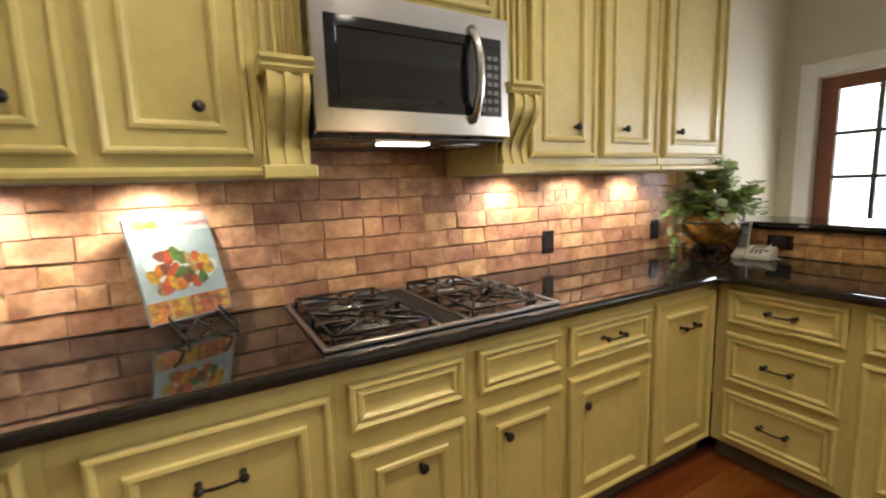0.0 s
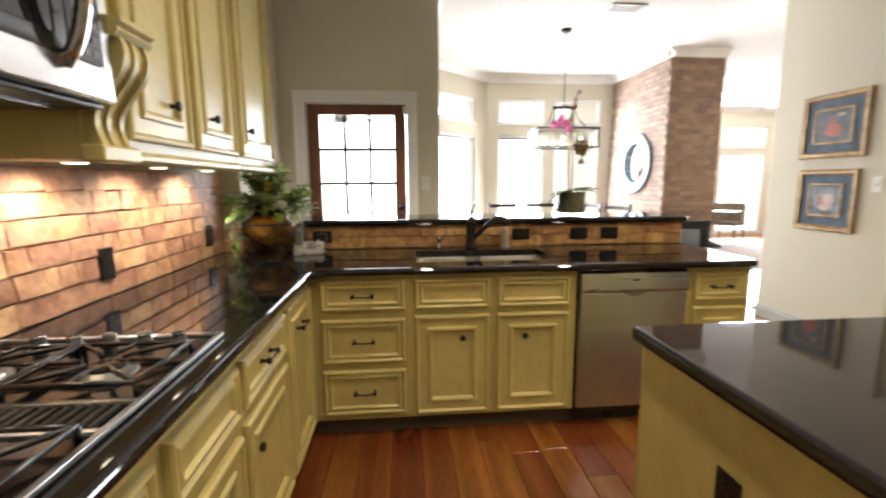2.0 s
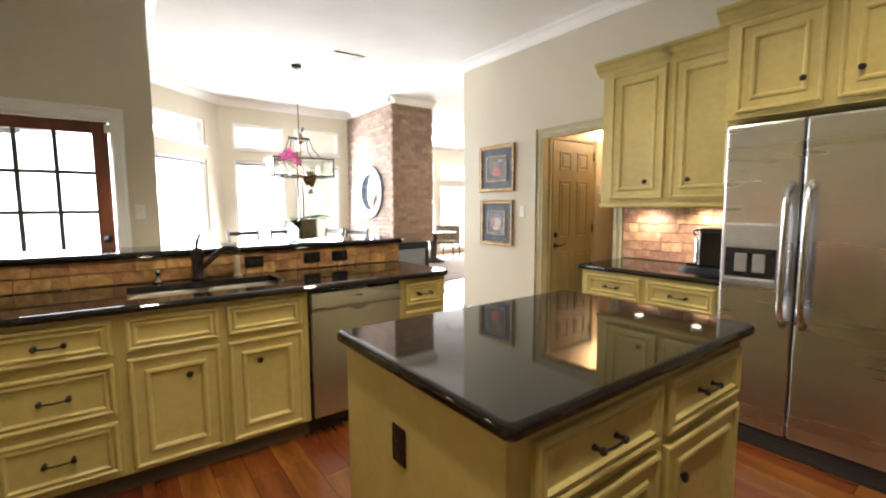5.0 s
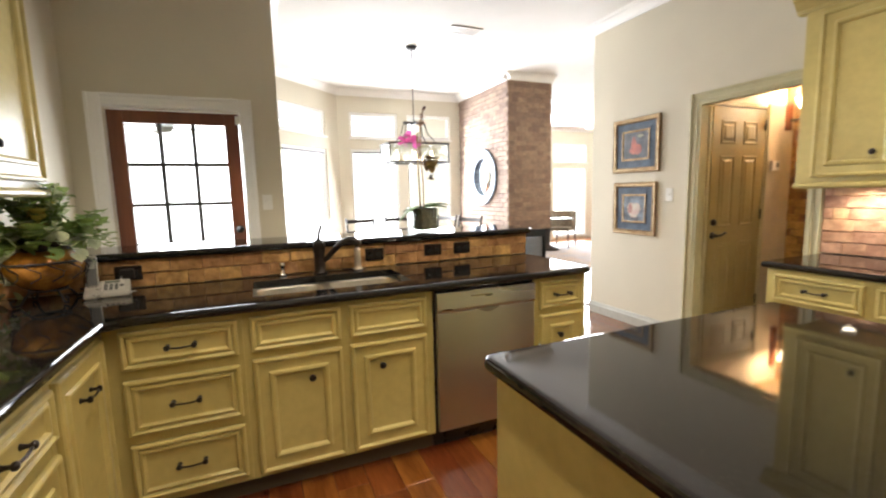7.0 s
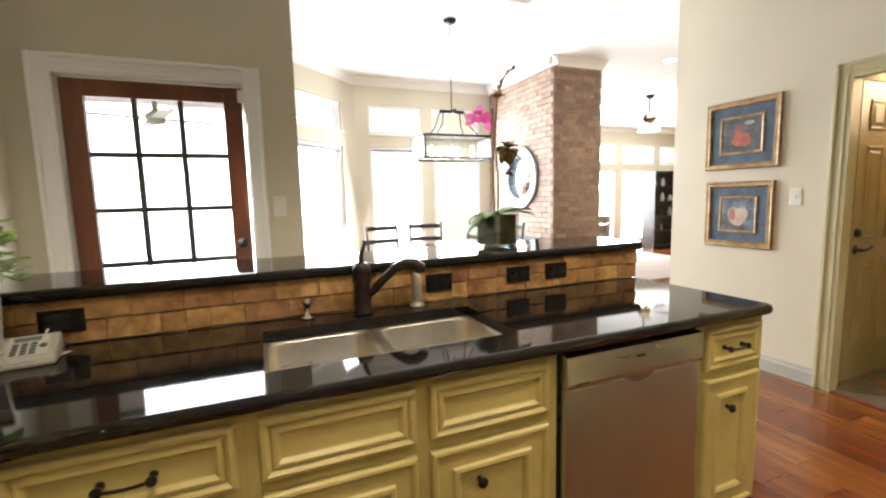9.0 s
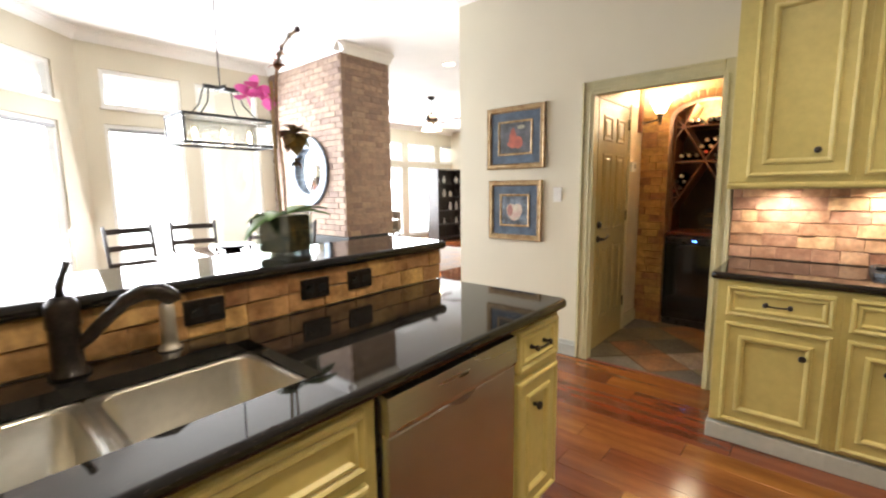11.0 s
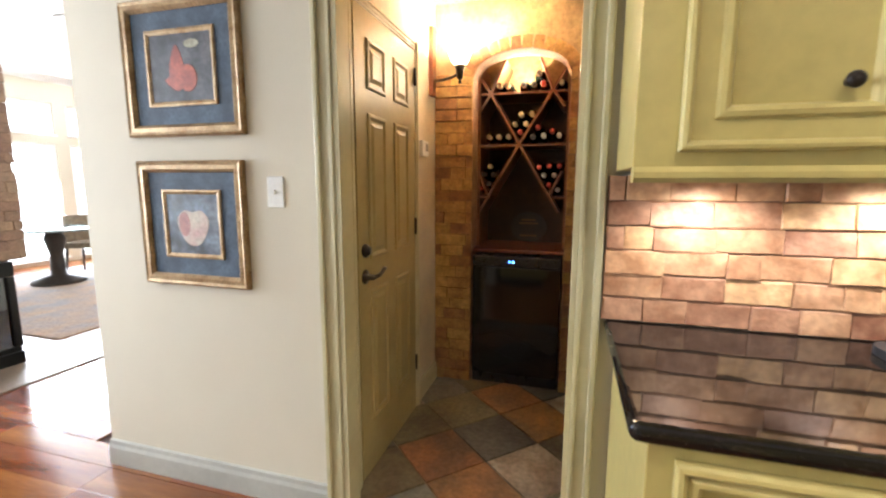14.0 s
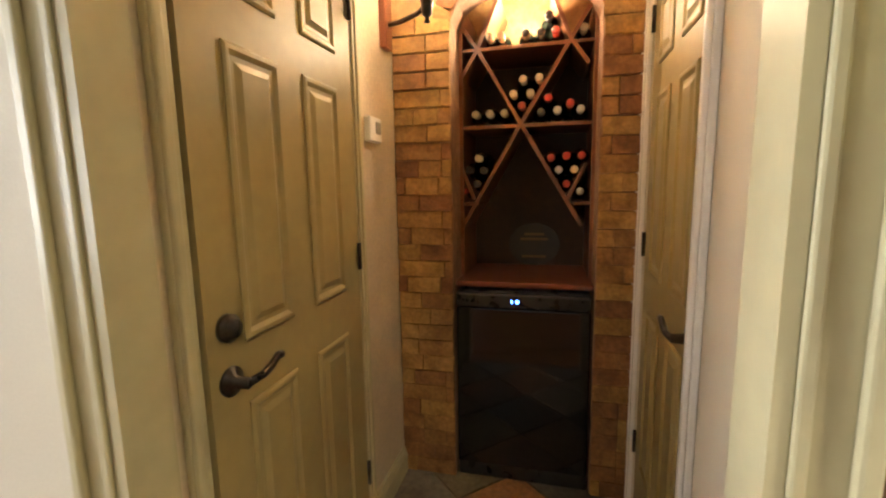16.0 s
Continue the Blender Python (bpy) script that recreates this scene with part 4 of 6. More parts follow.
sink()
rk = thing("sink_rack", "small wire sponge rack on the rim of the sink", "rack", pose(1.20, 0.43, 0.69))
bm = bmesh.new()
for z in (0.0, 0.09):
    tube(bm, [(0, 0, z + 0.01), (0.10, 0, z + 0.01), (0.10, 0.035, z + 0.01), (0, 0.035, z + 0.01), (0, 0, z + 0.01)], 0.003, 6)
for x in (0, 0.10):
    tube(bm, [(x, 0, 0.10), (x, 0, 0.01), (x, 0.035, 0.01), (x, 0.035, 0.10)], 0.002, 6)
part("wire", bm, CHROME, rk)

fa = thing("faucet", "dark bronze pull-out kitchen faucet with lever", "faucet", pose(1.512, 0.585, 0.911) @ Matrix.Scale(1.18, 4))
part("base", lathe(bmesh.new(), [(0, 0), (0.036, 0), (0.036, 0.006), (0.028, 0.012), (0.026, 0.10), (0.030, 0.105), (0.029, 0.15), (0.02, 0.165), (0, 0.168)], 20), BRONZE, fa)
bm = bmesh.new()
arc = [(0.0, 0.0, 0.045), (0.035, -0.014, 0.075), (0.07, -0.03, 0.115), (0.10, -0.045, 0.145), (0.13, -0.058, 0.16), (0.158, -0.07, 0.158), (0.176, -0.078, 0.143), (0.180, -0.080, 0.132)]
tube(bm, arc, 0.016, 14, radii=[0.014, 0.0135, 0.014, 0.015, 0.018, 0.0195, 0.019, 0.014])
part("spout", bm, BRONZE, fa)
bm = bmesh.new()
tube(bm, [(0, 0, 0.16), (0.0, 0.006, 0.185), (0.012, 0.012, 0.215), (0.02, 0.014, 0.235)], 0.007, 8, radii=[0.012, 0.009, 0.007, 0.008])
part("lever", bm, BRONZE, fa)
so = thing("soap_dispenser", "satin steel built-in soap dispenser", "soap dispenser", pose(1.735, 0.59, 0.911))
part("bottle", lathe(bmesh.new(), [(0, 0), (0.03, 0), (0.03, 0.006), (0.022, 0.012), (0.021, 0.03), (0.019, 0.125), (0.012, 0.135), (0, 0.137)], 18), plain("satin_nickel", (0.55, 0.51, 0.45), 0.4, 0.7), so)
ag = thing("air_gap", "polished steel sink air gap cap", "sink fitting", pose(1.306, 0.60, 0.911))
part("cap", lathe(bmesh.new(), [(0, 0), (0.026, 0), (0.026, 0.008), (0.012, 0.014), (0.011, 0.05), (0.017, 0.055), (0.016, 0.075), (0, 0.078)], 18), CHROME, ag)


# ---- small things on the counters ----
def outlet(m, w, h, label="dark bronze electrical outlet plate", back=0.012):
    t = thing("outlet", label, "outlet", m, "outlets")
    part("plate", boxes((-w / 2, -0.006, -h / 2, w / 2, back, h / 2), bevel=0.003), BRONZE, t)
    horiz = w > h
    for s in (-1, 1):
        x, z = (s * w * 0.22, 0) if horiz else (0, s * h * 0.2)
        part("socket", boxes((x - 0.016, -0.0085, z - 0.014, x + 0.016, -0.006, z + 0.014), bevel=0.001), BLACK, t)
    return t


for y in (-0.465, 0.42):
    outlet(pose(-0.021, y, 1.035, 0, 0, 90), 0.075, 0.12)
for x in (0.57, 1.85, 2.243, 2.453):
    outlet(pose(x, 0.633, 0.99, 0, 0, 0), 0.118, 0.075)
outlet(pose(1.762, -1.386, 0.652, 0, 0, -90), 0.07, 0.115, back=0.0)


def switch(m, label):
    t = thing("light_switch", label, "light switch", m, "light switches")
    part("plate", boxes((-0.036, -0.006, -0.058, 0.036, 0, 0.058), bevel=0.003), PLASTIC_W, t)
    part("toggle", boxes((-0.005, -0.017, -0.008, 0.005, -0.006, 0.008), bevel=0.002), PLASTIC_W, t)


switch(pose(1.28, 1.666, 1.32), "white light switch plate on the wall")
switch(pose(4.599, 0.813, 1.295, 0, 0, -90), "white light switch plate beside the pantry")


def leaf_bm(bm, base, d, length, width, droop, mi=0):
    """One leaf: a bent blade of two rows of quads."""
    d = d.normalized()
    side = d.cross(Vector((0, 0, 1)))
    if side.length < 0.1:
        side = Vector((1, 0, 0))
    side.normalize()
    nrm = side.cross(d)
    rows = []
    for i, (u, w) in enumerate(((0, 0.08), (0.3, 0.85), (0.6, 1.0), (0.85, 0.6), (1.0, 0.04))):
        c = base + d * length * u - Vector((0, 0, 1)) * droop * length * u * u
        rows.append((bm.verts.new(c - side * width * w * 0.5 + nrm * 0.12 * width * w), bm.verts.new(c), bm.verts.new(c + side * width * w * 0.5 + nrm * 0.12 * width * w)))
    for a, b in zip(rows, rows[1:]):
        for k in range(2):
            f = bm.faces.new((a[k], a[k + 1], b[k + 1], b[k]))
            f.smooth, f.material_index = True, mi


LEAF = material("ivy_leaf", (0.26, 0.36, 0.12), 0.5, spread=0.25, scale=12, fine=60, bump=0.1, second=(0.11, 0.17, 0.06), island=0.4)
LEAF_PALE = material("eucalyptus_leaf", (0.60, 0.62, 0.40), 0.6, spread=0.2, scale=12, fine=60, bump=0.1, second=(0.30, 0.36, 0.24), island=0.35)
LEAF_YELLOW = material("yellow_bloom", (0.55, 0.44, 0.12), 0.6, spread=0.2, scale=14, fine=60, bump=0.1, island=0.3)
for mat_, col_ in ((LEAF, (0.30, 0.42, 0.10)), (LEAF_PALE, (0.42, 0.48, 0.28)), (LEAF_YELLOW, (0.6, 0.5, 0.12))):
    backlit(mat_, col_, 0.35)
AMBER = material("amber_glaze", (0.46, 0.22, 0.035), 0.22, spread=0.35, scale=11, fine=50, bump=0.15, second=(0.15, 0.065, 0.014))
pl = thing("potted_plant", "silk ivy and eucalyptus in an amber pot on an iron stand", "plant", pose(0.305, 0.46, 0.911) @ Matrix.Scale(1.08, 4))
bm = bmesh.new()
for a in range(4):
    c_, s_ = math.cos(radians(45 + 90 * a)), math.sin(radians(45 + 90 * a))
    tube(bm, [(c_ * 0.06, s_ * 0.06, 0.055), (c_ * 0.085, s_ * 0.085, 0.03), (c_ * 0.10, s_ * 0.10, 0.006), (c_ * 0.125, s_ * 0.125, 0.008), (c_ * 0.13, s_ * 0.13, 0.028), (c_ * 0.115, s_ * 0.115, 0.03)], 0.005, 8)
lathe(bm, [(0.06, 0.05), (0.066, 0.05), (0.066, 0.058), (0.06, 0.058)], 24)
part("stand", bm, IRON, pl)
part("pot", lathe(bmesh.new(), [(0, 0.055), (0.05, 0.055), (0.085, 0.075), (0.125, 0.115), (0.137, 0.15), (0.125, 0.185), (0.095, 0.21), (0.085, 0.22)], 32), AMBER, pl, "amber glazed pot")
part("pot_rim", lathe(bmesh.new(), [(0.085, 0.215), (0.088, 0.235), (0.105, 0.262), (0.108, 0.27), (0.09, 0.262), (0.0, 0.25)], 32), DARKWOOD, pl, "dark flared pot rim")
bm = bmesh.new()
for a in range(12):
    t0 = 2 * math.pi * a / 12
    pts = [((0.139 - 0.5 * (z - 0.15) ** 2 * 9) * math.cos(t0 + 0.25 * math.sin(z * 60)), (0.139 - 0.5 * (z - 0.15) ** 2 * 9) * math.sin(t0 + 0.25 * math.sin(z * 60)), z) for z in (0.10, 0.12, 0.14, 0.16, 0.18)]
    tube(bm, pts, 0.0025, 5)
lathe(bm, [(0.132, 0.168), (0.139, 0.170), (0.139, 0.175), (0.132, 0.177)], 32)
part("wire_cage", bm, IRON, pl)
rnd = random.Random(4)
bm = bmesh.new()
stems = bmesh.new()
for k in range(70):
    az = rnd.uniform(0, 2 * math.pi)
    el = rnd.uniform(0.22, 1.4)
    ln = rnd.uniform(0.14, 0.29) * (0.95 if el < 0.6 else 1.05 if el > 0.9 else 1.0)
    d = Vector((math.cos(az) * math.cos(el), math.sin(az) * math.cos(el), math.sin(el)))
    droop = rnd.uniform(0.1, 0.6) if el < 0.8 else 0.1
    pts = [Vector((0, 0, 0.25)) + d * ln * u - Vector((0, 0, droop * ln * u * u)) for u in (0, 0.35, 0.7, 1.0)]
    tube(stems, pts, 0.0022, 5)
    mi = rnd.choice((0, 0, 1, 1, 2)) if el > 0.9 else rnd.choice((0, 0, 1))
    for j in range(11):
        u = 0.15 + 0.085 * j
        p = Vector((0, 0, 0.25)) + d * ln * u - Vector((0, 0, droop * ln * u * u))
        dd = (d + Vector((rnd.uniform(-1, 1), rnd.uniform(-1, 1), rnd.uniform(-0.6, 0.7))) * 1.1)
        leaf_bm(bm, p, dd, rnd.uniform(0.042, 0.058), rnd.uniform(0.046, 0.064), rnd.uniform(0, 0.8), mi)
for k in range(5):  # trailing ivy
    az = radians(150 + 13 * k)
    for j in range(16):
        u = j / 15
        p = Vector((math.cos(az) * (0.08 + 0.1 * min(1, u * 2)), math.sin(az) * (0.08 + 0.13 * min(1, u * 2)), 0.3 - 0.24 * u * u - 0.02))
        leaf_bm(bm, p, Vector((rnd.uniform(-1, 1), rnd.uniform(-1, 1), rnd.uniform(-0.8, 0.2))), rnd.uniform(0.035, 0.055), rnd.uniform(0.03, 0.042), 0.3, 0 if rnd.random() < 0.6 else 1)
part("foliage", bm, [LEAF, LEAF_PALE, LEAF_YELLOW], pl, "green and grey-green leaves with yellow blooms")
part("foliage_stem", stems, LEAF, pl)

ph = thing("cordless_phone", "silver cordless phone upright in its answering machine base", "telephone", pose(0.50, 0.50, 0.911, 0, 0, 10))
PHS = material("phone_silver", (0.52, 0.50, 0.45), 0.28, 0.3, spread=0.06, scale=20, fine=90, bump=0.02)
PHD = plain("phone_dark_grey", (0.13, 0.13, 0.13), 0.35)
bm = bmesh.new()
prism(bm, [(-0.075, 0), (0.065, 0), (0.065, 0.055), (0.045, 0.064), (-0.068, 0.022), (-0.075, 0.015)], "x", -0.075, 0.10)
bmesh.ops.bevel(bm, geom=bm.edges[:], offset=0.004, segments=2, affect="EDGES")
part("base", bm, PHS, ph)
SLOPE = pose(0.0, -0.068, 0.0224, math.degrees(math.atan2(0.042, 0.113)))
part("control_panel", boxes((-0.012, 0.012, 0.0, 0.078, 0.112, 0.0025), bevel=0.001), plain("panel_silver", (0.62, 0.60, 0.54), 0.4), ph, m=SLOPE)
part("screen", boxes((0.0, 0.085, 0.0025, 0.06, 0.105, 0.0035)), plain("phone_screen", (0.22, 0.23, 0.19), 0.2), ph, m=SLOPE)
for i in range(3):
    for k in range(4):
        part("button", boxes((0.0 + i * 0.02, 0.02 + k * 0.015, 0.0025, 0.014 + i * 0.02, 0.030 + k * 0.015, 0.0055), bevel=0.001), PHD, ph, m=SLOPE)
part("round_button", lathe(bmesh.new(), [(0, 0.0025), (0.009, 0.0025), (0.008, 0.006), (0, 0.0065)], 16, pose(0.068, 0.055, 0)), PHD, ph, m=SLOPE)
hs = part("handset", boxes((-0.066, -0.012, 0.0, -0.02, 0.014, 0.165), bevel=0.009), PHS, ph, m=pose(0, 0.0, 0.03, -14))
part("handset_face", boxes((-0.062, -0.0155, 0.02, -0.024, -0.0118, 0.15), bevel=0.001), PHD, hs)
part("handset_screen", boxes((-0.058, -0.0170, 0.10, -0.028, -0.0152, 0.135)), plain("handset_screen", (0.45, 0.45, 0.4), 0.3), hs)
bm = bmesh.new()
tube(bm, [(-0.055, 0.02, 0.18), (-0.055, 0.03, 0.205), (-0.055, 0.04, 0.235)], 0.005, 8)
part("antenna", bm, PHD, ph)
cd = thing("phone_adapter", "black plug adapter and phone cord at the outlet", "adapter", pose(0.57, 0.618, 0.99))
part("plug", boxes((-0.03, -0.03, -0.025, 0.03, 0.02, 0.025), bevel=0.006), BLACK, cd)
bm = bmesh.new()
tube(bm, [(-0.02, -0.03, -0.01), (-0.03, -0.06, -0.05), (-0.02, -0.07, -0.08), (0.04, -0.06, -0.08), (0.02, -0.10, -0.08)], 0.003, 6)
part("cord", bm, PLASTIC_W, cd)

# cookbook on its easel
BOOK = pose(0.118, -2.104, 0.955, -19, -1.4, 114.3)
ea = thing("book_easel", "black wrought iron cookbook easel with curled feet", "easel", pose(0.118, -2.104, 0.911, 0, 0, 114.3))
bm = bmesh.new()
for x in (-0.075, 0.075):
    tube(bm, [(x - 0.02, -0.055, 0.075), (x - 0.028, -0.075, 0.072), (x - 0.02, -0.088, 0.055), (x, -0.075, 0.035), (x, -0.03, 0.036), (x, 0.008, 0.04), (x, 0.06, 0.14), (x, 0.10, 0.25)], 0.005, 8)
    tube(bm, [(x, -0.03, 0.036), (x, -0.06, 0.022), (x, -0.095, 0.006), (x, -0.115, 0.008), (x, -0.118, 0.022), (x, -0.108, 0.026)], 0.0045, 8)
tube(bm, [(-0.075, 0.004, 0.036), (0.0, -0.002, 0.034), (0.075, 0.004, 0.036)], 0.005, 8)
tube(bm, [(-0.075, 0.10, 0.25), (0.075, 0.10, 0.25)], 0.004, 8)
for k in range(2):
    sg = 1 - 2 * k
    tube(bm, [(0.0, -0.004, 0.034), (sg * 0.018, -0.012, 0.012), (sg * 0.034, -0.016, 0.006), (sg * 0.045, -0.016, 0.02), (sg * 0.034, -0.014, 0.028)], 0.004, 8)
tube(bm, [(0, 0.10, 0.25), (0, 0.115, 0.12), (0, 0.10, 0.005)], 0.004, 8)
part("frame", bm, IRON, ea)
bk = thing("cookbook", "cookbook with a photo of vegetable skewers on its cover", "book", BOOK)
COVER = material("book_cover", (0.19, 0.26, 0.29), 0.35, spread=0.12, scale=6, fine=50, bump=0.02, second=(0.26, 0.31, 0.31))
part("pages", boxes((-0.122, 0.002, 0.003, 0.122, 0.014, 0.347)), PLASTIC_W, bk)
part("cover", boxes((-0.125, -0.002, 0, 0.125, 0.0015, 0.35), (-0.125, 0.0145, 0, 0.125, 0.0175, 0.35)), COVER, bk)
FOOD = [((0.38, 0.06, 0.015), "tomato"), ((0.46, 0.15, 0.02), "orange_pepper"), ((0.48, 0.30, 0.025), "yellow_pepper"), ((0.08, 0.15, 0.03), "green_pepper"), ((0.15, 0.05, 0.03), "meat"), ((0.32, 0.20, 0.08), "onion")]
FM = {n: material("print_" + n, c, 0.35, spread=0.3, scale=30, fine=90, bump=0.0) for c, n in FOOD}
LAYER = [0]


def cover_print(mat, pts):
    bm = bmesh.new()
    LAYER[0] += 1
    prism(bm, pts, "y", -0.0022 - 0.00005 * LAYER[0], -0.0018)
    part("cover_print", bm, mat, bk)


def blob(cx, cz, sx, sz, k, turn=0.0):
    pts = []
    for i in range(14):
        a = 2 * math.pi * i / 14
        u, v = sx * (1 + 0.18 * math.sin(3 * a + k)) * math.cos(a), sz * (1 + 0.15 * math.cos(2 * a + k)) * math.sin(a)
        pts.append((cx + u * math.cos(turn) - v * math.sin(turn), cz + u * math.sin(turn) + v * math.cos(turn)))
    return pts


# bowl of peppers, white title band, two skewers on a plate, strip of cut fruit
cover_print(plain("print_pale", (0.46, 0.48, 0.47), 0.35), [(-0.122, 0.285), (0.122, 0.285), (0.122, 0.347), (-0.122, 0.347)])
cover_print(plain("print_bowl", (0.17, 0.24, 0.23), 0.35), blob(-0.072, 0.300, 0.05, 0.026, 1))
cover_print(FM["yellow_pepper"], blob(-0.085, 0.316, 0.026, 0.016, 2))
cover_print(FM["orange_pepper"], blob(-0.050, 0.314, 0.018, 0.014, 4))
cover_print(plain("print_plate", (0.40, 0.44, 0.43), 0.35), blob(0.0, 0.155, 0.105, 0.06, 0.4, -0.1))
r5 = random.Random(8)
NAMES = ["meat", "green_pepper", "yellow_pepper", "tomato", "onion", "orange_pepper", "green_pepper", "tomato"]
for row, (z0, x0, n) in enumerate(((0.215, -0.05, 7), (0.150, -0.085, 9), (0.118, -0.07, 7))):
    for k in range(n):
        cover_print(FM[NAMES[(k * 3 + row * 2) % 8]], blob(x0 + k * 0.021, z0 + r5.uniform(-0.012, 0.016) - 0.03 * k / n * (row == 0), r5.uniform(0.014, 0.020), r5.uniform(0.019, 0.030), k + row, r5.uniform(-0.6, 0.6)))
for k in range(4):
    cover_print(FM[("orange_pepper", "yellow_pepper", "tomato", "orange_pepper")[k]], [(-0.123 + k * 0.0615, 0.004), (-0.064 + k * 0.0615, 0.004), (-0.064 + k * 0.0615, 0.068), (-0.123 + k * 0.0615, 0.068)])
    for q in range(4):
        cover_print(FM[("yellow_pepper", "orange_pepper")[(q + k) % 2]], blob(-0.108 + k * 0.0615 + (q % 2) * 0.028, 0.022 + (q // 2) * 0.028, 0.012, 0.011, q + k))
txt = bpy.data.curves.new("title", "FONT")
txt.body, txt.size, txt.extrude = "Ingredients", 0.03, 0.0003
to = new("title", txt)
to.data.materials.append(plain("title_ink", (0.36, 0.10, 0.08), 0.5))
to.parent, to.matrix_local = bk, pose(-0.01, -0.0060, 0.30, 90)

# coffee machine
cm = thing("coffee_machine", "black capsule coffee machine with chrome lever front", "coffee machine", pose(4.36, -1.20, 0.911 + 0.022, 0, 0, -90))
part("body", boxes((-0.10, -0.10, 0.0, 0.06, 0.12, 0.255), bevel=0.02), plain("gloss_black", (0.012, 0.012, 0.013), 0.12), cm)
part("top_cap", boxes((-0.085, -0.09, 0.254, 0.045, 0.10, 0.264), bevel=0.005), BLACK, cm)
bm = boxes((-0.135, -0.06, 0.02, -0.101, 0.04, 0.20), bevel=0.012)
part("front", bm, CHROME, cm)
bm = bmesh.new()
tube(bm, [(-0.13, -0.05, 0.21), (-0.15, -0.05, 0.235), (-0.12, -0.05, 0.25), (-0.12, 0.03, 0.25), (-0.15, 0.03, 0.235), (-0.13, 0.03, 0.21)], 0.009, 10)
part("lever", bm, CHROME, cm)
part("spout", lathe(bmesh.new(), [(0, 0), (0.012, 0), (0.016, 0.03), (0.016, 0.045), (0, 0.047)], 14, pose(-0.145, -0.01, 0.125)), CHROME, cm)
part("drip_tray", boxes((-0.19, -0.06, 0.0, -0.1, 0.04, 0.018), bevel=0.006), BLACK, cm)
tr = thing("machine_tray", "matt black tray under the coffee machine and frother", "tray", pose(4.36, -1.20, 0.911, 0, 0, -90))
bm = bmesh.new()
prism(bm, round_corner(-0.12, -0.10, 0.08, 180, 270) + round_corner(0.16, -0.13, 0.05, 270, 360) + round_corner(0.16, 0.10, 0.05, 0, 90) + round_corner(-0.15, 0.10, 0.05, 90, 180), "z", 0, 0.021)
part("plate", bm, material("tray_matt", (0.045, 0.05, 0.058), 0.4, 0.4, spread=0.1), tr)
fr = thing("milk_frother", "dark metal milk frother with clear lid", "milk frother", pose(4.34, -1.335, 0.911 + 0.022))
part("jug", lathe(bmesh.new(), [(0, 0), (0.046, 0), (0.047, 0.01), (0.045, 0.135), (0.043, 0.137), (0, 0.137)], 24), material("frother_metal", (0.05, 0.06, 0.075), 0.3, 0.7, spread=0.1), fr)
part("lid", lathe(bmesh.new(), [(0.044, 0.137), (0.045, 0.175), (0.043, 0.178), (0, 0.178)], 24), glass("lid_glass", (0.9, 0.9, 0.9), 0.05, 0.35), fr)
part("lid_ring", lathe(bmesh.new(), [(0.02, 0.15), (0.03, 0.15), (0.03, 0.17), (0.02, 0.17)], 20), CHROME, fr)
bm = bmesh.new()
tube(bm, [(0.0, -0.045, 0.12), (0.0, -0.085, 0.11), (0.0, -0.09, 0.05), (0.0, -0.05, 0.02)], 0.007, 8)
part("handle", bm, BLACK, fr)

# puck lights under the wall cabinets, recessed cans and vents
for y in PUCKS_W:
    t = thing("puck_light", "round lit under-cabinet puck light", "puck light", pose(0.13, y, 1.382), "under-cabinet lights")
    part("housing", lathe(bmesh.new(), [(0, 0.033), (0.036, 0.033), (0.038, 0.012), (0.032, 0.006), (0.032, 0.009), (0, 0.009)], 20), WHITE, t)
    part("lens", lathe(bmesh.new(), [(0, 0.0055), (0.029, 0.0055), (0.031, 0.0085), (0, 0.0085)], 20), PUCKGLASS, t)
for y in PUCKS_E:
    t = thing("puck_light", "round lit under-cabinet puck light", "puck light", pose(4.43, y, 1.332), "under-cabinet lights")
    part("housing", lathe(bmesh.new(), [(0, 0.033), (0.036, 0.033), (0.038, 0.012), (0.032, 0.006), (0.032, 0.009), (0, 0.009)], 20), WHITE, t)
    part("lens", lathe(bmesh.new(), [(0, 0.0055), (0.029, 0.0055), (0.031, 0.0085), (0, 0.0085)], 20), PUCKGLASS, t)
for cx, cy in CANS:
    t = thing("recessed_light", "round white recessed ceiling light", "ceiling light", pose(cx, cy, CEIL - 0.012), "recessed lights")
    part("trim_ring", lathe(bmesh.new(), [(0.075, 0.0), (0.095, 0.004), (0.095, 0.0115), (0.075, 0.0115)], 28), WHITE, t)
    part("lens", lathe(bmesh.new(), [(0, 0.007), (0.072, 0.007), (0.074, 0.0115), (0, 0.0115)], 28), CANGLASS, t)


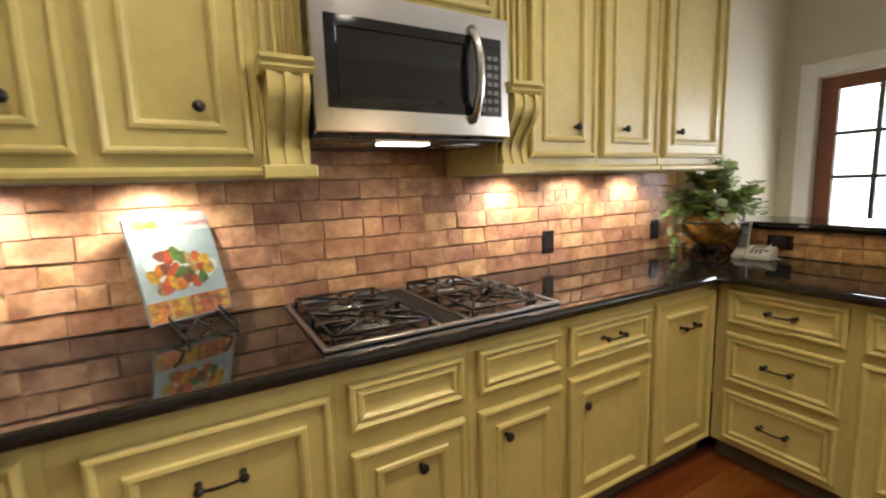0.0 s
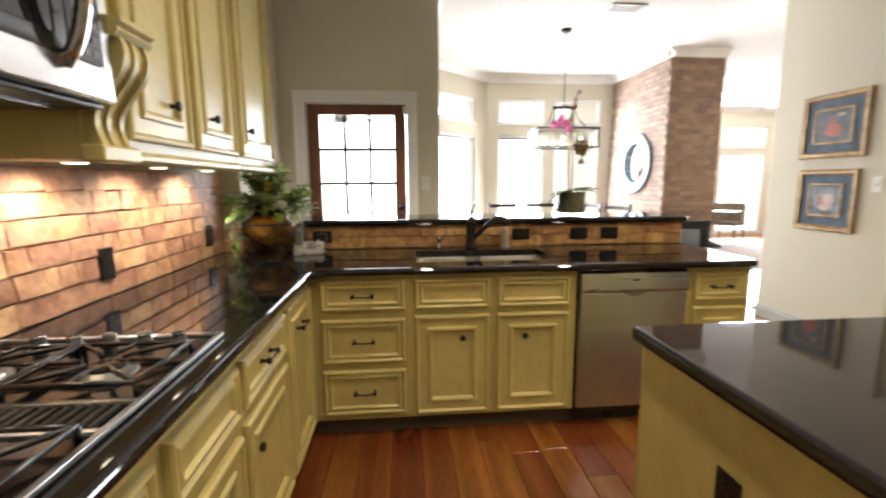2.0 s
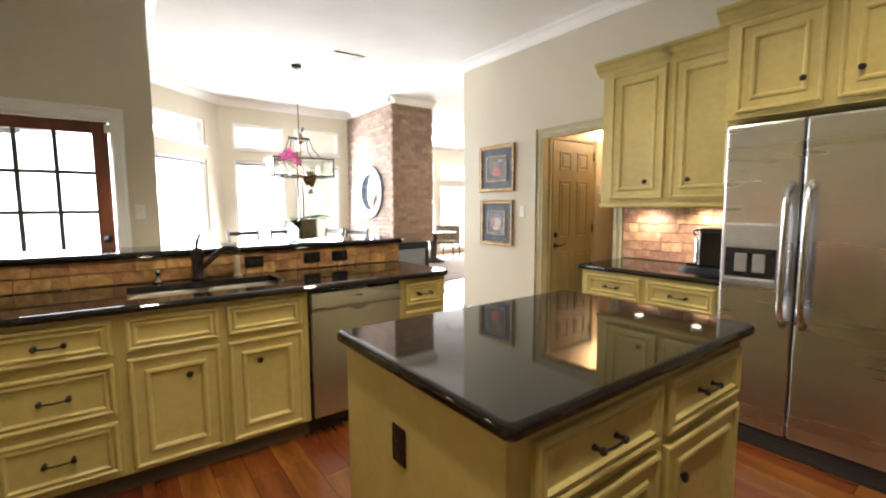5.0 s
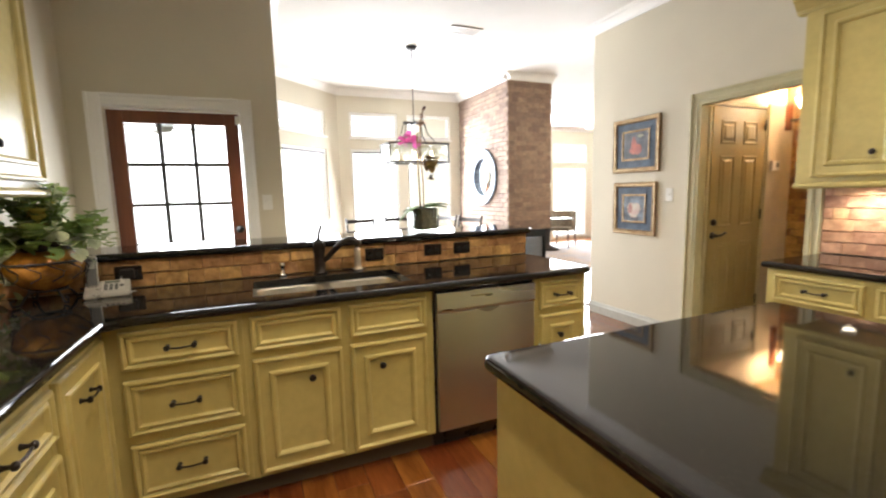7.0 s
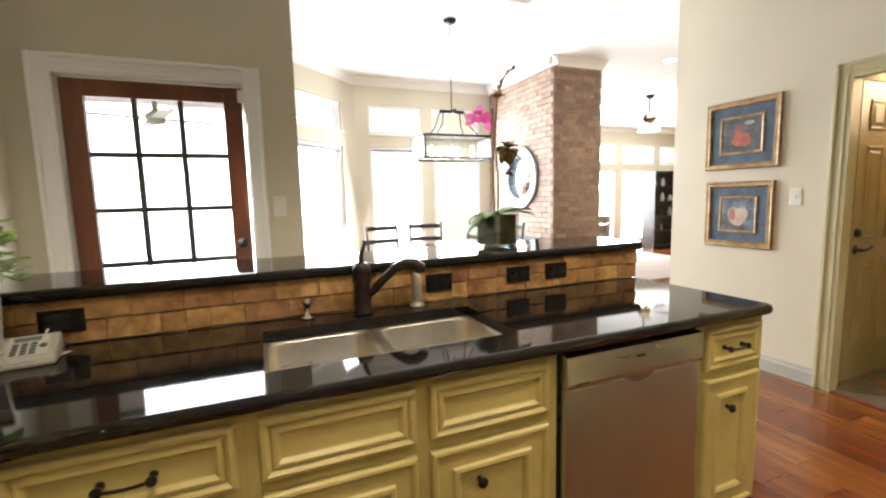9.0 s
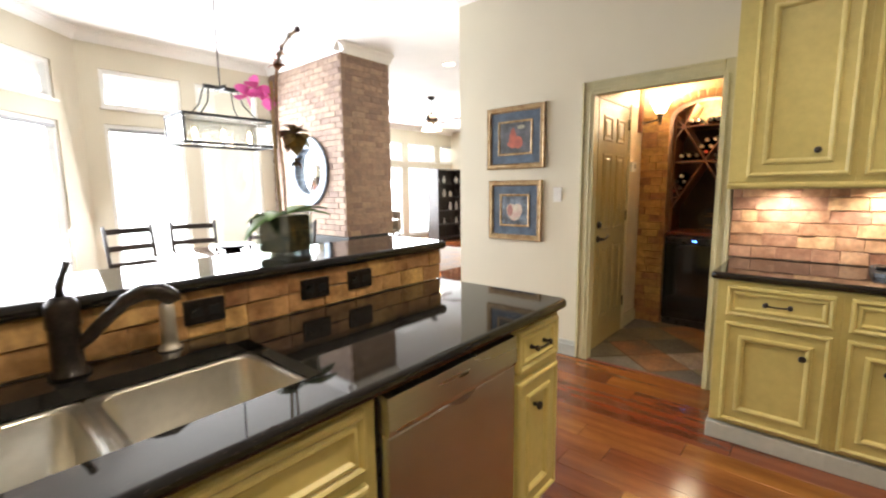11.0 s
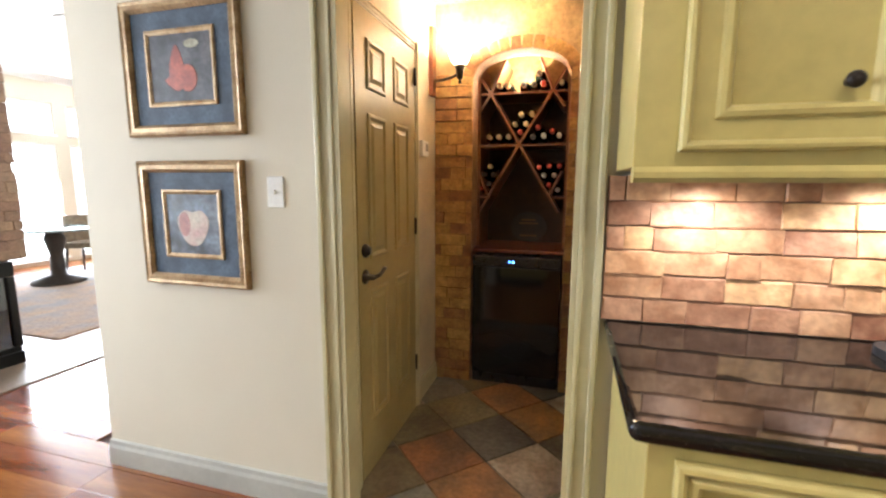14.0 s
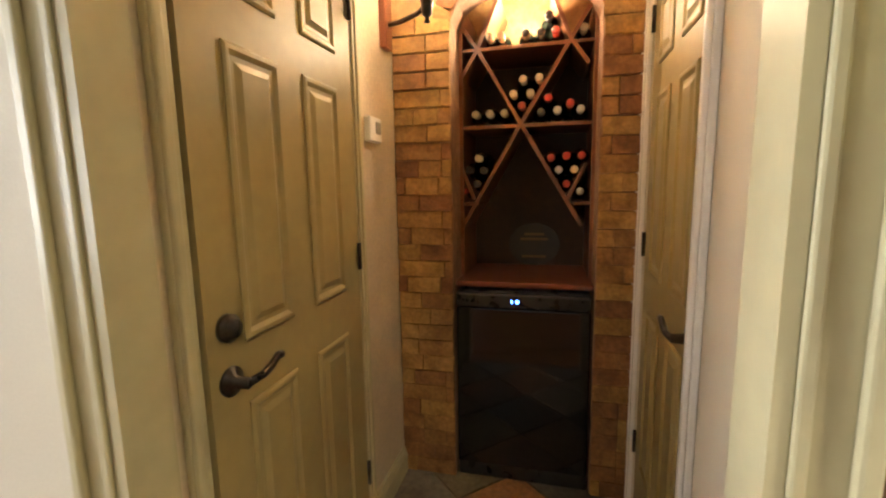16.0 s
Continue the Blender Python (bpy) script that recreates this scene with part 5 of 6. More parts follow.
def vent(x, y, w, d):
    t = thing("ceiling_vent", "white metal ceiling air vent", "air vent", pose(x, y, CEIL - 0.016), "ceiling vents")
    bm = boxes((-w / 2, -d / 2, 0, w / 2, -d / 2 + 0.025, 0.015), (-w / 2, d / 2 - 0.025, 0, w / 2, d / 2, 0.015), (-w / 2, -d / 2 + 0.025, 0, -w / 2 + 0.025, d / 2 - 0.025, 0.015), (w / 2 - 0.025, -d / 2 + 0.025, 0, w / 2, d / 2 - 0.025, 0.015))
    part("frame", bm, PLASTIC_W, t)
    n = 8
    for i in range(n):
        y0 = -d / 2 + 0.03 + (d - 0.06) * i / n
        part("slat", boxes((-w / 2 + 0.026, y0, 0.003, w / 2 - 0.026, y0 + 0.008, 0.013)), PLASTIC_W, t)
    part("backing", boxes((-w / 2 + 0.026, -d / 2 + 0.026, 0.0135, w / 2 - 0.026, d / 2 - 0.026, 0.0155)), plain("vent_shadow", (0.25, 0.24, 0.22), 0.8), t)


vent(3.33, 2.34, 0.36, 0.2)
vent(6.9, 4.9, 0.36, 0.2)


# ---- framed pictures ----
def picture(y0, y1, z0, z1, label, fruit):
    w, h = y1 - y0, z1 - z0
    t = thing("framed_picture", label, "picture", pose(4.598, y1, z0, 0, 0, -90), "fruit pictures")
    bm = bmesh.new()
    rings = []
    for ins, d in ((0, 0), (0, 0.018), (0.008, 0.026), (0.018, 0.022), (0.034, 0.024), (0.046, 0.012), (0.046, 0.006)):
        rings.append([bm.verts.new((a, -d, b)) for a, b in ((ins, ins), (w - ins, ins), (w - ins, h - ins), (ins, h - ins))])
    for a, b in zip(rings, rings[1:]):
        for i in range(4):
            bm.faces.new((a[i], a[(i + 1) % 4], b[(i + 1) % 4], b[i]))
    part("frame", bm, GOLD, t)
    part("mat_board", boxes((0.044, -0.008, 0.044, w - 0.044, -0.001, h - 0.044)), NAVY, t)
    i0 = 0.115
    bm = bmesh.new()
    rings = []
    for ins, d in ((i0, 0.008), (i0, 0.015), (i0 + 0.008, 0.016), (i0 + 0.018, 0.011), (i0 + 0.018, 0.008)):
        rings.append([bm.verts.new((a, -d, b)) for a, b in ((ins, ins), (w - ins, ins), (w - ins, h - ins), (ins, h - ins))])
    for a, b in zip(rings, rings[1:]):
        for i in range(4):
            bm.faces.new((a[i], a[(i + 1) % 4], b[(i + 1) % 4], b[i]))
    part("inner_frame", bm, GOLD, t)
    i1 = i0 + 0.017
    part("canvas", boxes((i1, -0.0095, i1, w - i1, -0.0082, h - i1)), material("canvas_" + fruit, (0.10, 0.10, 0.11) if fruit == "pear" else (0.16, 0.20, 0.25), 0.5, spread=0.4, scale=9, fine=60, bump=0.1), t)
    cx, cz = w / 2, h / 2
    def blob(pts, mat, d):
        b = bmesh.new()
        prism(b, pts, "y", -0.0096 - d, -0.0095)
        part("painted_fruit", b, mat, t)
    if fruit == "pear":
        red = material("pear_red", (0.45, 0.10, 0.05), 0.5, spread=0.3, scale=14, fine=70, bump=0.05, second=(0.26, 0.05, 0.03))
        blob([(cx - 0.02 + (0.05 + 0.012 * math.cos(2 * a)) * math.cos(a) * (1.0 if math.sin(a) < 0 else 0.62), cz - 0.03 + (0.055 if math.sin(a) < 0 else 0.115) * math.sin(a)) for a in [2 * math.pi * i / 28 for i in range(28)]], red, 0.0008)
        blob([(cx + 0.03 + 0.043 * math.cos(a), cz - 0.04 + 0.05 * math.sin(a)) for a in [2 * math.pi * i / 24 for i in range(24)]], red, 0.0014)
        blob([(cx + 0.055 + 0.035 * math.cos(a), cz + 0.085 + 0.016 * math.sin(a)) for a in [2 * math.pi * i / 20 for i in range(20)]], material("pale_leaf", (0.5, 0.47, 0.33), 0.6, spread=0.3, scale=14), 0.0011)
    else:
        app = material("apple_cream", (0.50, 0.44, 0.34), 0.5, spread=0.2, scale=10, fine=70, bump=0.05, second=(0.45, 0.26, 0.22))
        blob([(cx + 0.075 * (1 + 0.06 * math.sin(3 * a)) * math.cos(a) * (1 + 0.12 * math.sin(a)), cz - 0.01 + 0.078 * math.sin(a) - 0.02 * math.exp(-((a - math.pi / 2) / 0.35) ** 2)) for a in [2 * math.pi * i / 36 for i in range(36)]], app, 0.0008)
        blob([(cx - 0.042 + 0.028 * math.cos(a), cz + 0.05 * math.sin(a)) for a in [2 * math.pi * i / 20 for i in range(20)]], material("apple_blush", (0.48, 0.2, 0.16), 0.5, spread=0.25, scale=14), 0.0013)


picture(0.925, 1.484, 1.51, 2.025, "gilt-framed painting of red pears with blue mat", "pear")
picture(0.945, 1.464, 0.909, 1.416, "gilt-framed painting of a pale apple with blue mat", "apple")


# ---- pantry ----
def panel_door(m, w, h, label, mat, handle_x, name, bolt=True):
    d = thing(name, label, "door", m, kind="structure")
    bm = bmesh.new()
    box(bm, 0, 0, 0.008, w, 0.03, h)
    part("slab", bm, mat, d)
    st = 0.105
    pw = (w - 3 * st) / 2
    for x in (st, 2 * st + pw):
        for z0, z1 in ((0.24, 0.86), (1.0, 1.62), (1.72, h - 0.11)):
            part("panel", loft_rect(bmesh.new(), x, z0, x + pw, z1, [(0, 0), (0, 0.004), (0.006, 0.008), (0.014, 0.008), (0.024, 0.001), (0.034, 0.001), (0.05, 0.008)], y=0.0), mat, d)
    s = 1 if handle_x < w / 2 else -1
    bm = lathe(bmesh.new(), [(0, 0), (0.032, 0), (0.032, 0.006), (0.014, 0.012), (0.012, 0.045), (0, 0.046)], 18, pose(handle_x, 0, 0.93, 90))
    tube(bm, [(handle_x, -0.042, 0.93), (handle_x + s * 0.04, -0.048, 0.932), (handle_x + s * 0.075, -0.045, 0.938), (handle_x + s * 0.10, -0.045, 0.952), (handle_x + s * 0.115, -0.045, 0.95)], 0.009, 10)
    part("lever_handle", bm, BRONZE, d)
    if bolt:
        part("deadbolt", lathe(bmesh.new(), [(0, 0), (0.03, 0), (0.03, 0.012), (0.02, 0.018), (0.018, 0.026), (0, 0.027)], 18, pose(handle_x, 0, 1.045, 90)), BRONZE, d)
    hx = w - 0.006 if handle_x < w / 2 else 0.006
    for z in (0.25, 1.05, 1.85):
        part("hinge", lathe(bmesh.new(), [(0, 0), (0.007, 0), (0.007, 0.09), (0, 0.09)], 10, pose(hx, -0.008, z)), BRONZE, d)
    return d


DOORMAT = material("door_paint", (0.36, 0.285, 0.12), 0.4, spread=0.07, scale=3, fine=25, bump=0.03)
panel_door(pose(4.80, 0.578, 0), 0.69, 2.03, "olive six-panel door with bronze lever and deadbolt, closed", DOORMAT, 0.055, "door_2")
panel_door(pose(5.91, -0.405, 0, 0, 0, 180), 0.66, 2.03, "olive six-panel door in the pantry side wall, closed", DOORMAT, 0.60, "door_3", False)
casing("trim_door_2", pose(4.79, 0.60, 0), 0.0, 0.71, 2.04, TRIM_OLIVE, "olive moulded casing around the pantry side door", 0.045)
casing("trim_door_3", pose(5.92, -0.40, 0, 0, 0, 180), 0, 0.68, 2.04, WHITE, "cream moulded casing around the pantry side door", 0.04)

th = thing("thermostat", "small white wall thermostat with grey screen", "thermostat", pose(5.68, 0.599, 1.535))
part("case", boxes((-0.055, -0.026, -0.045, 0.055, 0, 0.045), bevel=0.006), PLASTIC_W, th)
part("screen", boxes((-0.005, -0.0275, -0.015, 0.042, -0.025, 0.028), bevel=0.001), plain("thermo_screen", (0.2, 0.2, 0.17), 0.3), th)
sc = thing("wall_sconce", "bronze wall sconce with lit glass shade on a wooden board", "wall lamp", pose(5.84, 0.599, 2.06))
part("back_board", boxes((-0.035, -0.03, -0.20, 0.035, 0, 0.20), bevel=0.006), REDWOOD, sc, "stained wooden back board")
bm = bmesh.new()
tube(bm, [(0, -0.03, -0.11), (-0.04, -0.10, -0.115), (-0.08, -0.17, -0.11), (-0.10, -0.20, -0.10)], 0.009, 10)
lathe(bm, [(0, -0.16), (0.012, -0.155), (0.006, -0.14), (0.018, -0.13), (0.022, -0.09), (0.034, -0.055), (0, -0.054)], 18, pose(-0.11, -0.215, 0))
part("arm", bm, BRONZE, sc)
part("shade", lathe(bmesh.new(), [(0.032, -0.052), (0.05, -0.03), (0.062, 0.01), (0.085, 0.05), (0.09, 0.055), (0.084, 0.052), (0.058, 0.01), (0.046, -0.026), (0.028, -0.05)], 24, pose(-0.11, -0.215, 0)), LAMPGLASS, sc, "lit ribbed glass shade")

WX = 5.95
OY0, OY1 = -0.232, 0.350
spring, rise = 1.98, 0.15
arch = [(OY1 - (OY1 - OY0) * i / 20, spring + rise * math.sqrt(max(0, 1 - (2 * i / 20 - 1) ** 2))) for i in range(21)]
bm = bmesh.new()
prism(bm, [(0.62, 0), (OY1, 0), (OY1, spring)] + arch[1:-1] + [(OY0, spring), (OY0, 0), (-0.42, 0), (-0.42, 2.45), (0.62, 2.45)], "x", WX, WX + 0.16)
struct("wall_niche", bm, MORTAR, "brick wall with an arched wine niche", "wall")
nich = thing("wine_niche_top", "mottled golden plaster above the arched wine niche", "wall finish", kind="structure")
bm = bmesh.new()
prism(bm, [(OY1 + 0.03, spring + 0.02)] + [(y * 1.0 + (y - 0.0775) * 0.1, z + 0.02) for y, z in arch[1:-1]] + [(OY0 - 0.03, spring + 0.02), (-0.399, spring + 0.02), (-0.399, 2.42), (0.599, 2.42), (0.599, spring + 0.02)], "x", WX - 0.012, WX - 0.001)
part("plaster", bm, bpy.data.materials["gold_plaster"], nich)

rack = thing("wine_rack", "stained wooden wine rack with diagonal lattice in an arched niche", "wine rack", pose(0, 0, 0))
part("side_board", boxes((6.115, OY1 - 0.015, 0.91, 6.455, OY1 + 0.004, 2.1)), RACKWOOD, rack)
part("side_board", boxes((6.115, OY0 - 0.004, 0.91, 6.455, OY0 + 0.015, 2.1)), RACKWOOD, rack)
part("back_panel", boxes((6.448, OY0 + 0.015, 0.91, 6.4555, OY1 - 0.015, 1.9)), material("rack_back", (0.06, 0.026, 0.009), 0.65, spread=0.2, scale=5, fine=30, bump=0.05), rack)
part("counter_board", boxes((5.985, OY0, 0.885, 6.455, OY1, 0.91), bevel=0.006), REDWOOD, rack, "red-stained shelf above the wine cooler")
for z, a, b in ((1.575, OY0 + 0.015, OY1 - 0.015), (1.905, OY0 + 0.015, OY1 - 0.015), (1.235, OY0 + 0.015, OY0 + 0.085), (1.235, OY1 - 0.085, OY1 - 0.015)):
    part("shelf", boxes((6.125, a, z, 6.455, b, z + 0.014), bevel=0.002), RACKWOOD, rack)


def rack_bar(ya, za, yb, zb, dx=0.0):
    bm = bmesh.new()
    L = math.hypot(yb - ya, zb - za)
    box(bm, 0, -0.008, 0, 0.33, 0.008, L)
    a = math.atan2(-(yb - ya), zb - za)
    part("lattice_board", bm, RACKWOOD, rack, m=Matrix.Translation((6.121 + dx, ya, za)) @ Matrix.Rotation(a, 4, "X"))


def px(u, v):
    return 0.08 - (u - 283) / 435, 1.59 - (v - 296) / 435


for k, (u0, v0, u1, v1) in enumerate(((168, 495, 283, 296), (398, 490, 283, 296), (283, 296, 200, 155), (283, 296, 372, 150), (200, 155, 167, 108), (372, 150, 404, 98), (200, 155, 166, 208), (372, 150, 404, 195), (200, 155, 240, 62), (372, 150, 335, 60), (166, 372, 192, 438), (404, 372, 372, 438))):
    rack_bar(*px(u0, v0), *px(u1, v1), 0.0008 * k)

BOTTLE = material("bottle_glass", (0.012, 0.016, 0.010), 0.08, spread=0.2, bump=0.0)
CAPS = [plain("cream_cap", (0.62, 0.5, 0.34), 0.4), plain("red_cap", (0.5, 0.05, 0.03), 0.35), plain("dark_cap", (0.05, 0.04, 0.035), 0.35), plain("silver_cap", (0.55, 0.55, 0.52), 0.3, 0.6)]
bot = lathe(bmesh.new(), [(0, 0.0), (0.037, 0.0), (0.0375, 0.01), (0.0375, 0.18), (0.033, 0.205), (0.016, 0.235), (0.0145, 0.25), (0.0145, 0.262)], 16)
BOT_ME = bpy.data.meshes.new("bottle")
bot.to_mesh(BOT_ME)
bot.free()
BOT_ME.materials.append(BOTTLE)
cap = lathe(bmesh.new(), [(0.0152, 0.245), (0.0155, 0.29), (0.017, 0.292), (0.017, 0.302), (0.014, 0.305), (0, 0.305)], 14)
CAP_MES = []
for mt in CAPS:
    me = bpy.data.meshes.new("cap")
    cap.to_mesh(me)
    me.materials.append(mt)
    CAP_MES.append(me)
cap.free()
SPOTS = [(195, 274, 0), (223, 274, 0), (251, 274, 0), (284, 262, 1), (300, 240, 0), (268, 240, 0), (286, 214, 0), (316, 213, 0), (333, 250, 1), (350, 274, 3), (320, 276, 2), (373, 262, 1), (392, 274, 3),
         (200, 358, 0), (182, 380, 2), (210, 382, 2), (196, 408, 2), (170, 422, 1), (340, 361, 1), (368, 358, 1), (396, 358, 1), (354, 384, 3), (383, 384, 0), (369, 411, 1), (394, 425, 3), (222, 132, 0), (244, 132, 0), (290, 132, 2), (345, 132, 1), (318, 132, 2), (332, 104, 2), (394, 132, 0)]
for u, v, k in SPOTS:
    y, z = px(u, v)
    b = thing("wine_bottle", ("dark wine bottle with cream capsule", "dark wine bottle with red capsule", "dark wine bottle with black capsule", "dark wine bottle with silver capsule")[k] + " lying in the rack", "wine bottle", pose(6.44, y, z, 0, -90, 0), "wine bottles")
    for nm, me in (("glass_body", BOT_ME), ("capsule", CAP_MES[k])):
        o = new(nm, me)
        o.parent = b

wf = thing("wine_cooler", "black under-counter wine cooler with glass door", "wine cooler", pose(5.955, 0, 0))
part("body", boxes((0.035, OY0 + 0.012, 0.03, 0.48, OY1 - 0.012, 0.872), bevel=0.004), BLACK, wf)
part("glass_door", boxes((0.0, OY0 + 0.010, 0.07, 0.033, OY1 - 0.010, 0.80), bevel=0.006), BLACKGLASS, wf)
part("control_strip", boxes((0.0, OY0 + 0.010, 0.805, 0.033, OY1 - 0.010, 0.868), bevel=0.004), BLACK, wf)
part("door_handle", boxes((-0.012, OY0 + 0.02, 0.858, 0.0, OY1 - 0.02, 0.868), bevel=0.003), plain("cooler_trim", (0.1, 0.09, 0.09), 0.3, 0.6), wf)
for y in (0.105, 0.085, 0.078):
    part("led_digit", boxes((-0.0015, y - 0.008, 0.826, 0.0, y - 0.001, 0.840)), LED, wf)
part("foot_grille", boxes((0.012, OY0 + 0.012, 0.0, 0.035, OY1 - 0.012, 0.066), bevel=0.002), BLACK, wf)
oval = thing("wall_plaque", "dark oval wooden plaque leaning in the wine niche", "plaque", pose(6.42, 0.03, 0.911, 0, 6))
bm = bmesh.new()
pts = [(0.13 * math.cos(2 * math.pi * i / 28), 0.11 + 0.11 * math.sin(2 * math.pi * i / 28)) for i in range(28)]
prism(bm, pts, "x", 0, 0.014)
part("board", bm, DARKWOOD, oval)
for z, w in ((0.155, 0.05), (0.13, 0.07), (0.04, 0.06)):
    part("carved_line", boxes((-0.002, -w, z, 0.0, w, z + 0.012)), plain("worn_gilt", (0.2, 0.11, 0.04), 0.5), oval)

# ---- fireplace column ----
CX0, CX1, CY0, CY1 = 4.655, 5.42, 3.63, 5.30
struct("wall_chimney", boxes((CX0 + 0.012, CY0 + 0.012, 0.77, CX1 - 0.012, CY1, CEIL), (CX0 + 0.02, 4.6, 0, CX1 - 0.02, CY1, 0.77)), COLMORTAR, "brown brick chimney between the breakfast nook and living room", "wall")
fp = thing("fireplace", "black three-sided glass fireplace below the brick chimney", "fireplace", pose(0, 0, 0))
FX0, FX1, FY0, FY1 = 4.64, 5.30, 3.58, 4.60
part("plinth", boxes((FX0, FY0, 0.0, FX1, FY1, 0.10), bevel=0.006), FIREBLACK, fp)
part("sill", boxes((FX0 + 0.008, FY0 + 0.008, 0.10, FX1 - 0.008, FY1, 0.14), bevel=0.006), FIREBLACK, fp)
part("hood", boxes((FX0, FY0, 0.66, FX1, FY1, 0.768), bevel=0.006), FIREBLACK, fp)
for x, y in ((FX0, FY0), (FX1 - 0.05, FY0), (FX0, FY1 - 0.05), (FX1 - 0.05, FY1 - 0.05)):
    part("post", boxes((x, y, 0.14, x + 0.05, y + 0.05, 0.66), bevel=0.006), FIREBLACK, fp)
FGL = glass("fire_glass", (0.40, 0.44, 0.48), 0.02, 0.12)
part("glass_pane", boxes((FX0 + 0.05, FY0 + 0.02, 0.14, FX1 - 0.05, FY0 + 0.026, 0.66)), FGL, fp)
part("glass_pane", boxes((FX0 + 0.02, FY0 + 0.05, 0.14, FX0 + 0.026, FY1 - 0.05, 0.66)), BLACKGLASS, fp, "dark glass side pane")
part("glass_pane", boxes((FX1 - 0.026, FY0 + 0.05, 0.14, FX1 - 0.02, FY1 - 0.05, 0.66)), FGL, fp)
for k in range(5):
    bm = bmesh.new()
    tube(bm, [(FX0 + 0.15 + 0.06 * (k % 2), 3.72 + 0.15 * k, 0.19 + 0.03 * (k % 3)), (FX0 + 0.32, 3.75 + 0.13 * k, 0.22 + 0.02 * (k % 2)), (FX0 + 0.48, 3.80 + 0.1 * k, 0.19 + 0.04 * (k % 2))], 0.04, 9, radii=[0.035, 0.045, 0.03])
    part("gas_log", bm, material("log_bark", (0.09, 0.07, 0.055), 0.9, spread=0.3, scale=10, fine=50, bump=0.5) if k == 0 else bpy.data.materials["log_bark"], fp)
ht = tagged(link("hearth", boxes((4.18, 3.15, -0.005, 5.60, 5.2, 0.012), bevel=0.003), HEARTH), "dark brown slate hearth slab flush with the floor", "hearth")
mr = thing("round_mirror", "round mirror in a wide silver-blue frame with beaded edge", "mirror", pose(CX0 - 0.014, 4.38, 1.60, 0, -90, 0))
part("frame", lathe(bmesh.new(), [(0.315, 0.0), (0.445, 0.0), (0.45, 0.02), (0.435, 0.034), (0.415, 0.03), (0.40, 0.036), (0.36, 0.022), (0.335, 0.026), (0.315, 0.02)], 56), SILVER, mr)
part("bevel_ring", lathe(bmesh.new(), [(0.295, 0.006), (0.317, 0.006), (0.317, 0.024), (0.305, 0.026), (0.295, 0.016)], 56), SILVER, mr)
part("glass", lathe(bmesh.new(), [(0, 0.004), (0.296, 0.004), (0.297, 0.010), (0, 0.010)], 56), MIRROR, mr)

# ---- breakfast nook ----
tb = thing("dining_table", "dark wooden breakfast table with pale reflective top", "table", pose(3.25, 3.68, 0))
part("tabletop", lathe(bmesh.new(), [(0, 0.715), (0.60, 0.715), (0.64, 0.73), (0.645, 0.745), (0.635, 0.755), (0, 0.755)], 40), material("table_top", (0.10, 0.065, 0.045), 0.12, spread=0.2, scale=4, fine=40, bump=0.03), tb)
part("pedestal", lathe(bmesh.new(), [(0, 0.03), (0.26, 0.03), (0.24, 0.07), (0.10, 0.12), (0.07, 0.25), (0.10, 0.45), (0.06, 0.6), (0.16, 0.70), (0.16, 0.714), (0, 0.714)], 28), DARKWOOD, tb)
part("foot", boxes((-0.32, -0.04, 0, 0.32, 0.04, 0.03), (-0.04, -0.32, 0, 0.04, 0.32, 0.0295), bevel=0.006), DARKWOOD, tb)
bw = thing("bowl", "wide shallow dark bowl on the table", "bowl", pose(3.3, 3.72, 0.757))
part("bowl", lathe(bmesh.new(), [(0, 0), (0.07, 0), (0.08, 0.01), (0.17, 0.05), (0.19, 0.062), (0.18, 0.058), (0.09, 0.018), (0, 0.012)], 32), BLACKGLASS, bw)


def ladder_chair(m):
    t = thing("dining_chair", "dark wooden ladder-back dining chair with padded seat", "chair", m, "chairs round the table")
    for x in (-0.21, 0.21):
        bm = bmesh.new()
        tube(bm, [(x, 0.19, 0), (x, 0.20, 0.45), (x * 1.02, 0.23, 0.75), (x * 1.04, 0.28, 1.02)], 0.018, 8)
        part("back_post", bm, DARKWOOD, t)
        bm = bmesh.new()
        tube(bm, [(x, -0.2, 0), (x, -0.19, 0.44)], 0.019, 8, radii=[0.014, 0.02])
        part("front_leg", bm, DARKWOOD, t)
        part("side_rail", boxes((x - 0.012, -0.19, 0.38, x + 0.012, 0.2, 0.43), bevel=0.003), DARKWOOD, t)
    for z, y in ((0.62, 0.215), (0.79, 0.238), (0.96, 0.268)):
        bm = bmesh.new()
        prism(bm, [(-0.21, y), (-0.1, y + 0.02), (0.1, y + 0.02), (0.21, y), (0.21, y + 0.018), (0.1, y + 0.038), (-0.1, y + 0.038), (-0.21, y + 0.018)], "z", z - 0.025, z + 0.03)
        part("back_slat", bm, DARKWOOD, t)
    part("seat", boxes((-0.225, -0.215, 0.435, 0.225, 0.21, 0.475), bevel=0.014), SEAT, t)
    return t


ch = ladder_chair(pose(2.68, 4.32, 0, 0, 0, 10))
for x, y, a in ((3.2, 4.36, -14), (3.69, 4.24, -74), (3.80, 3.62, -70)):
    copy_thing(ch, pose(x, y, 0, 0, 0, a))

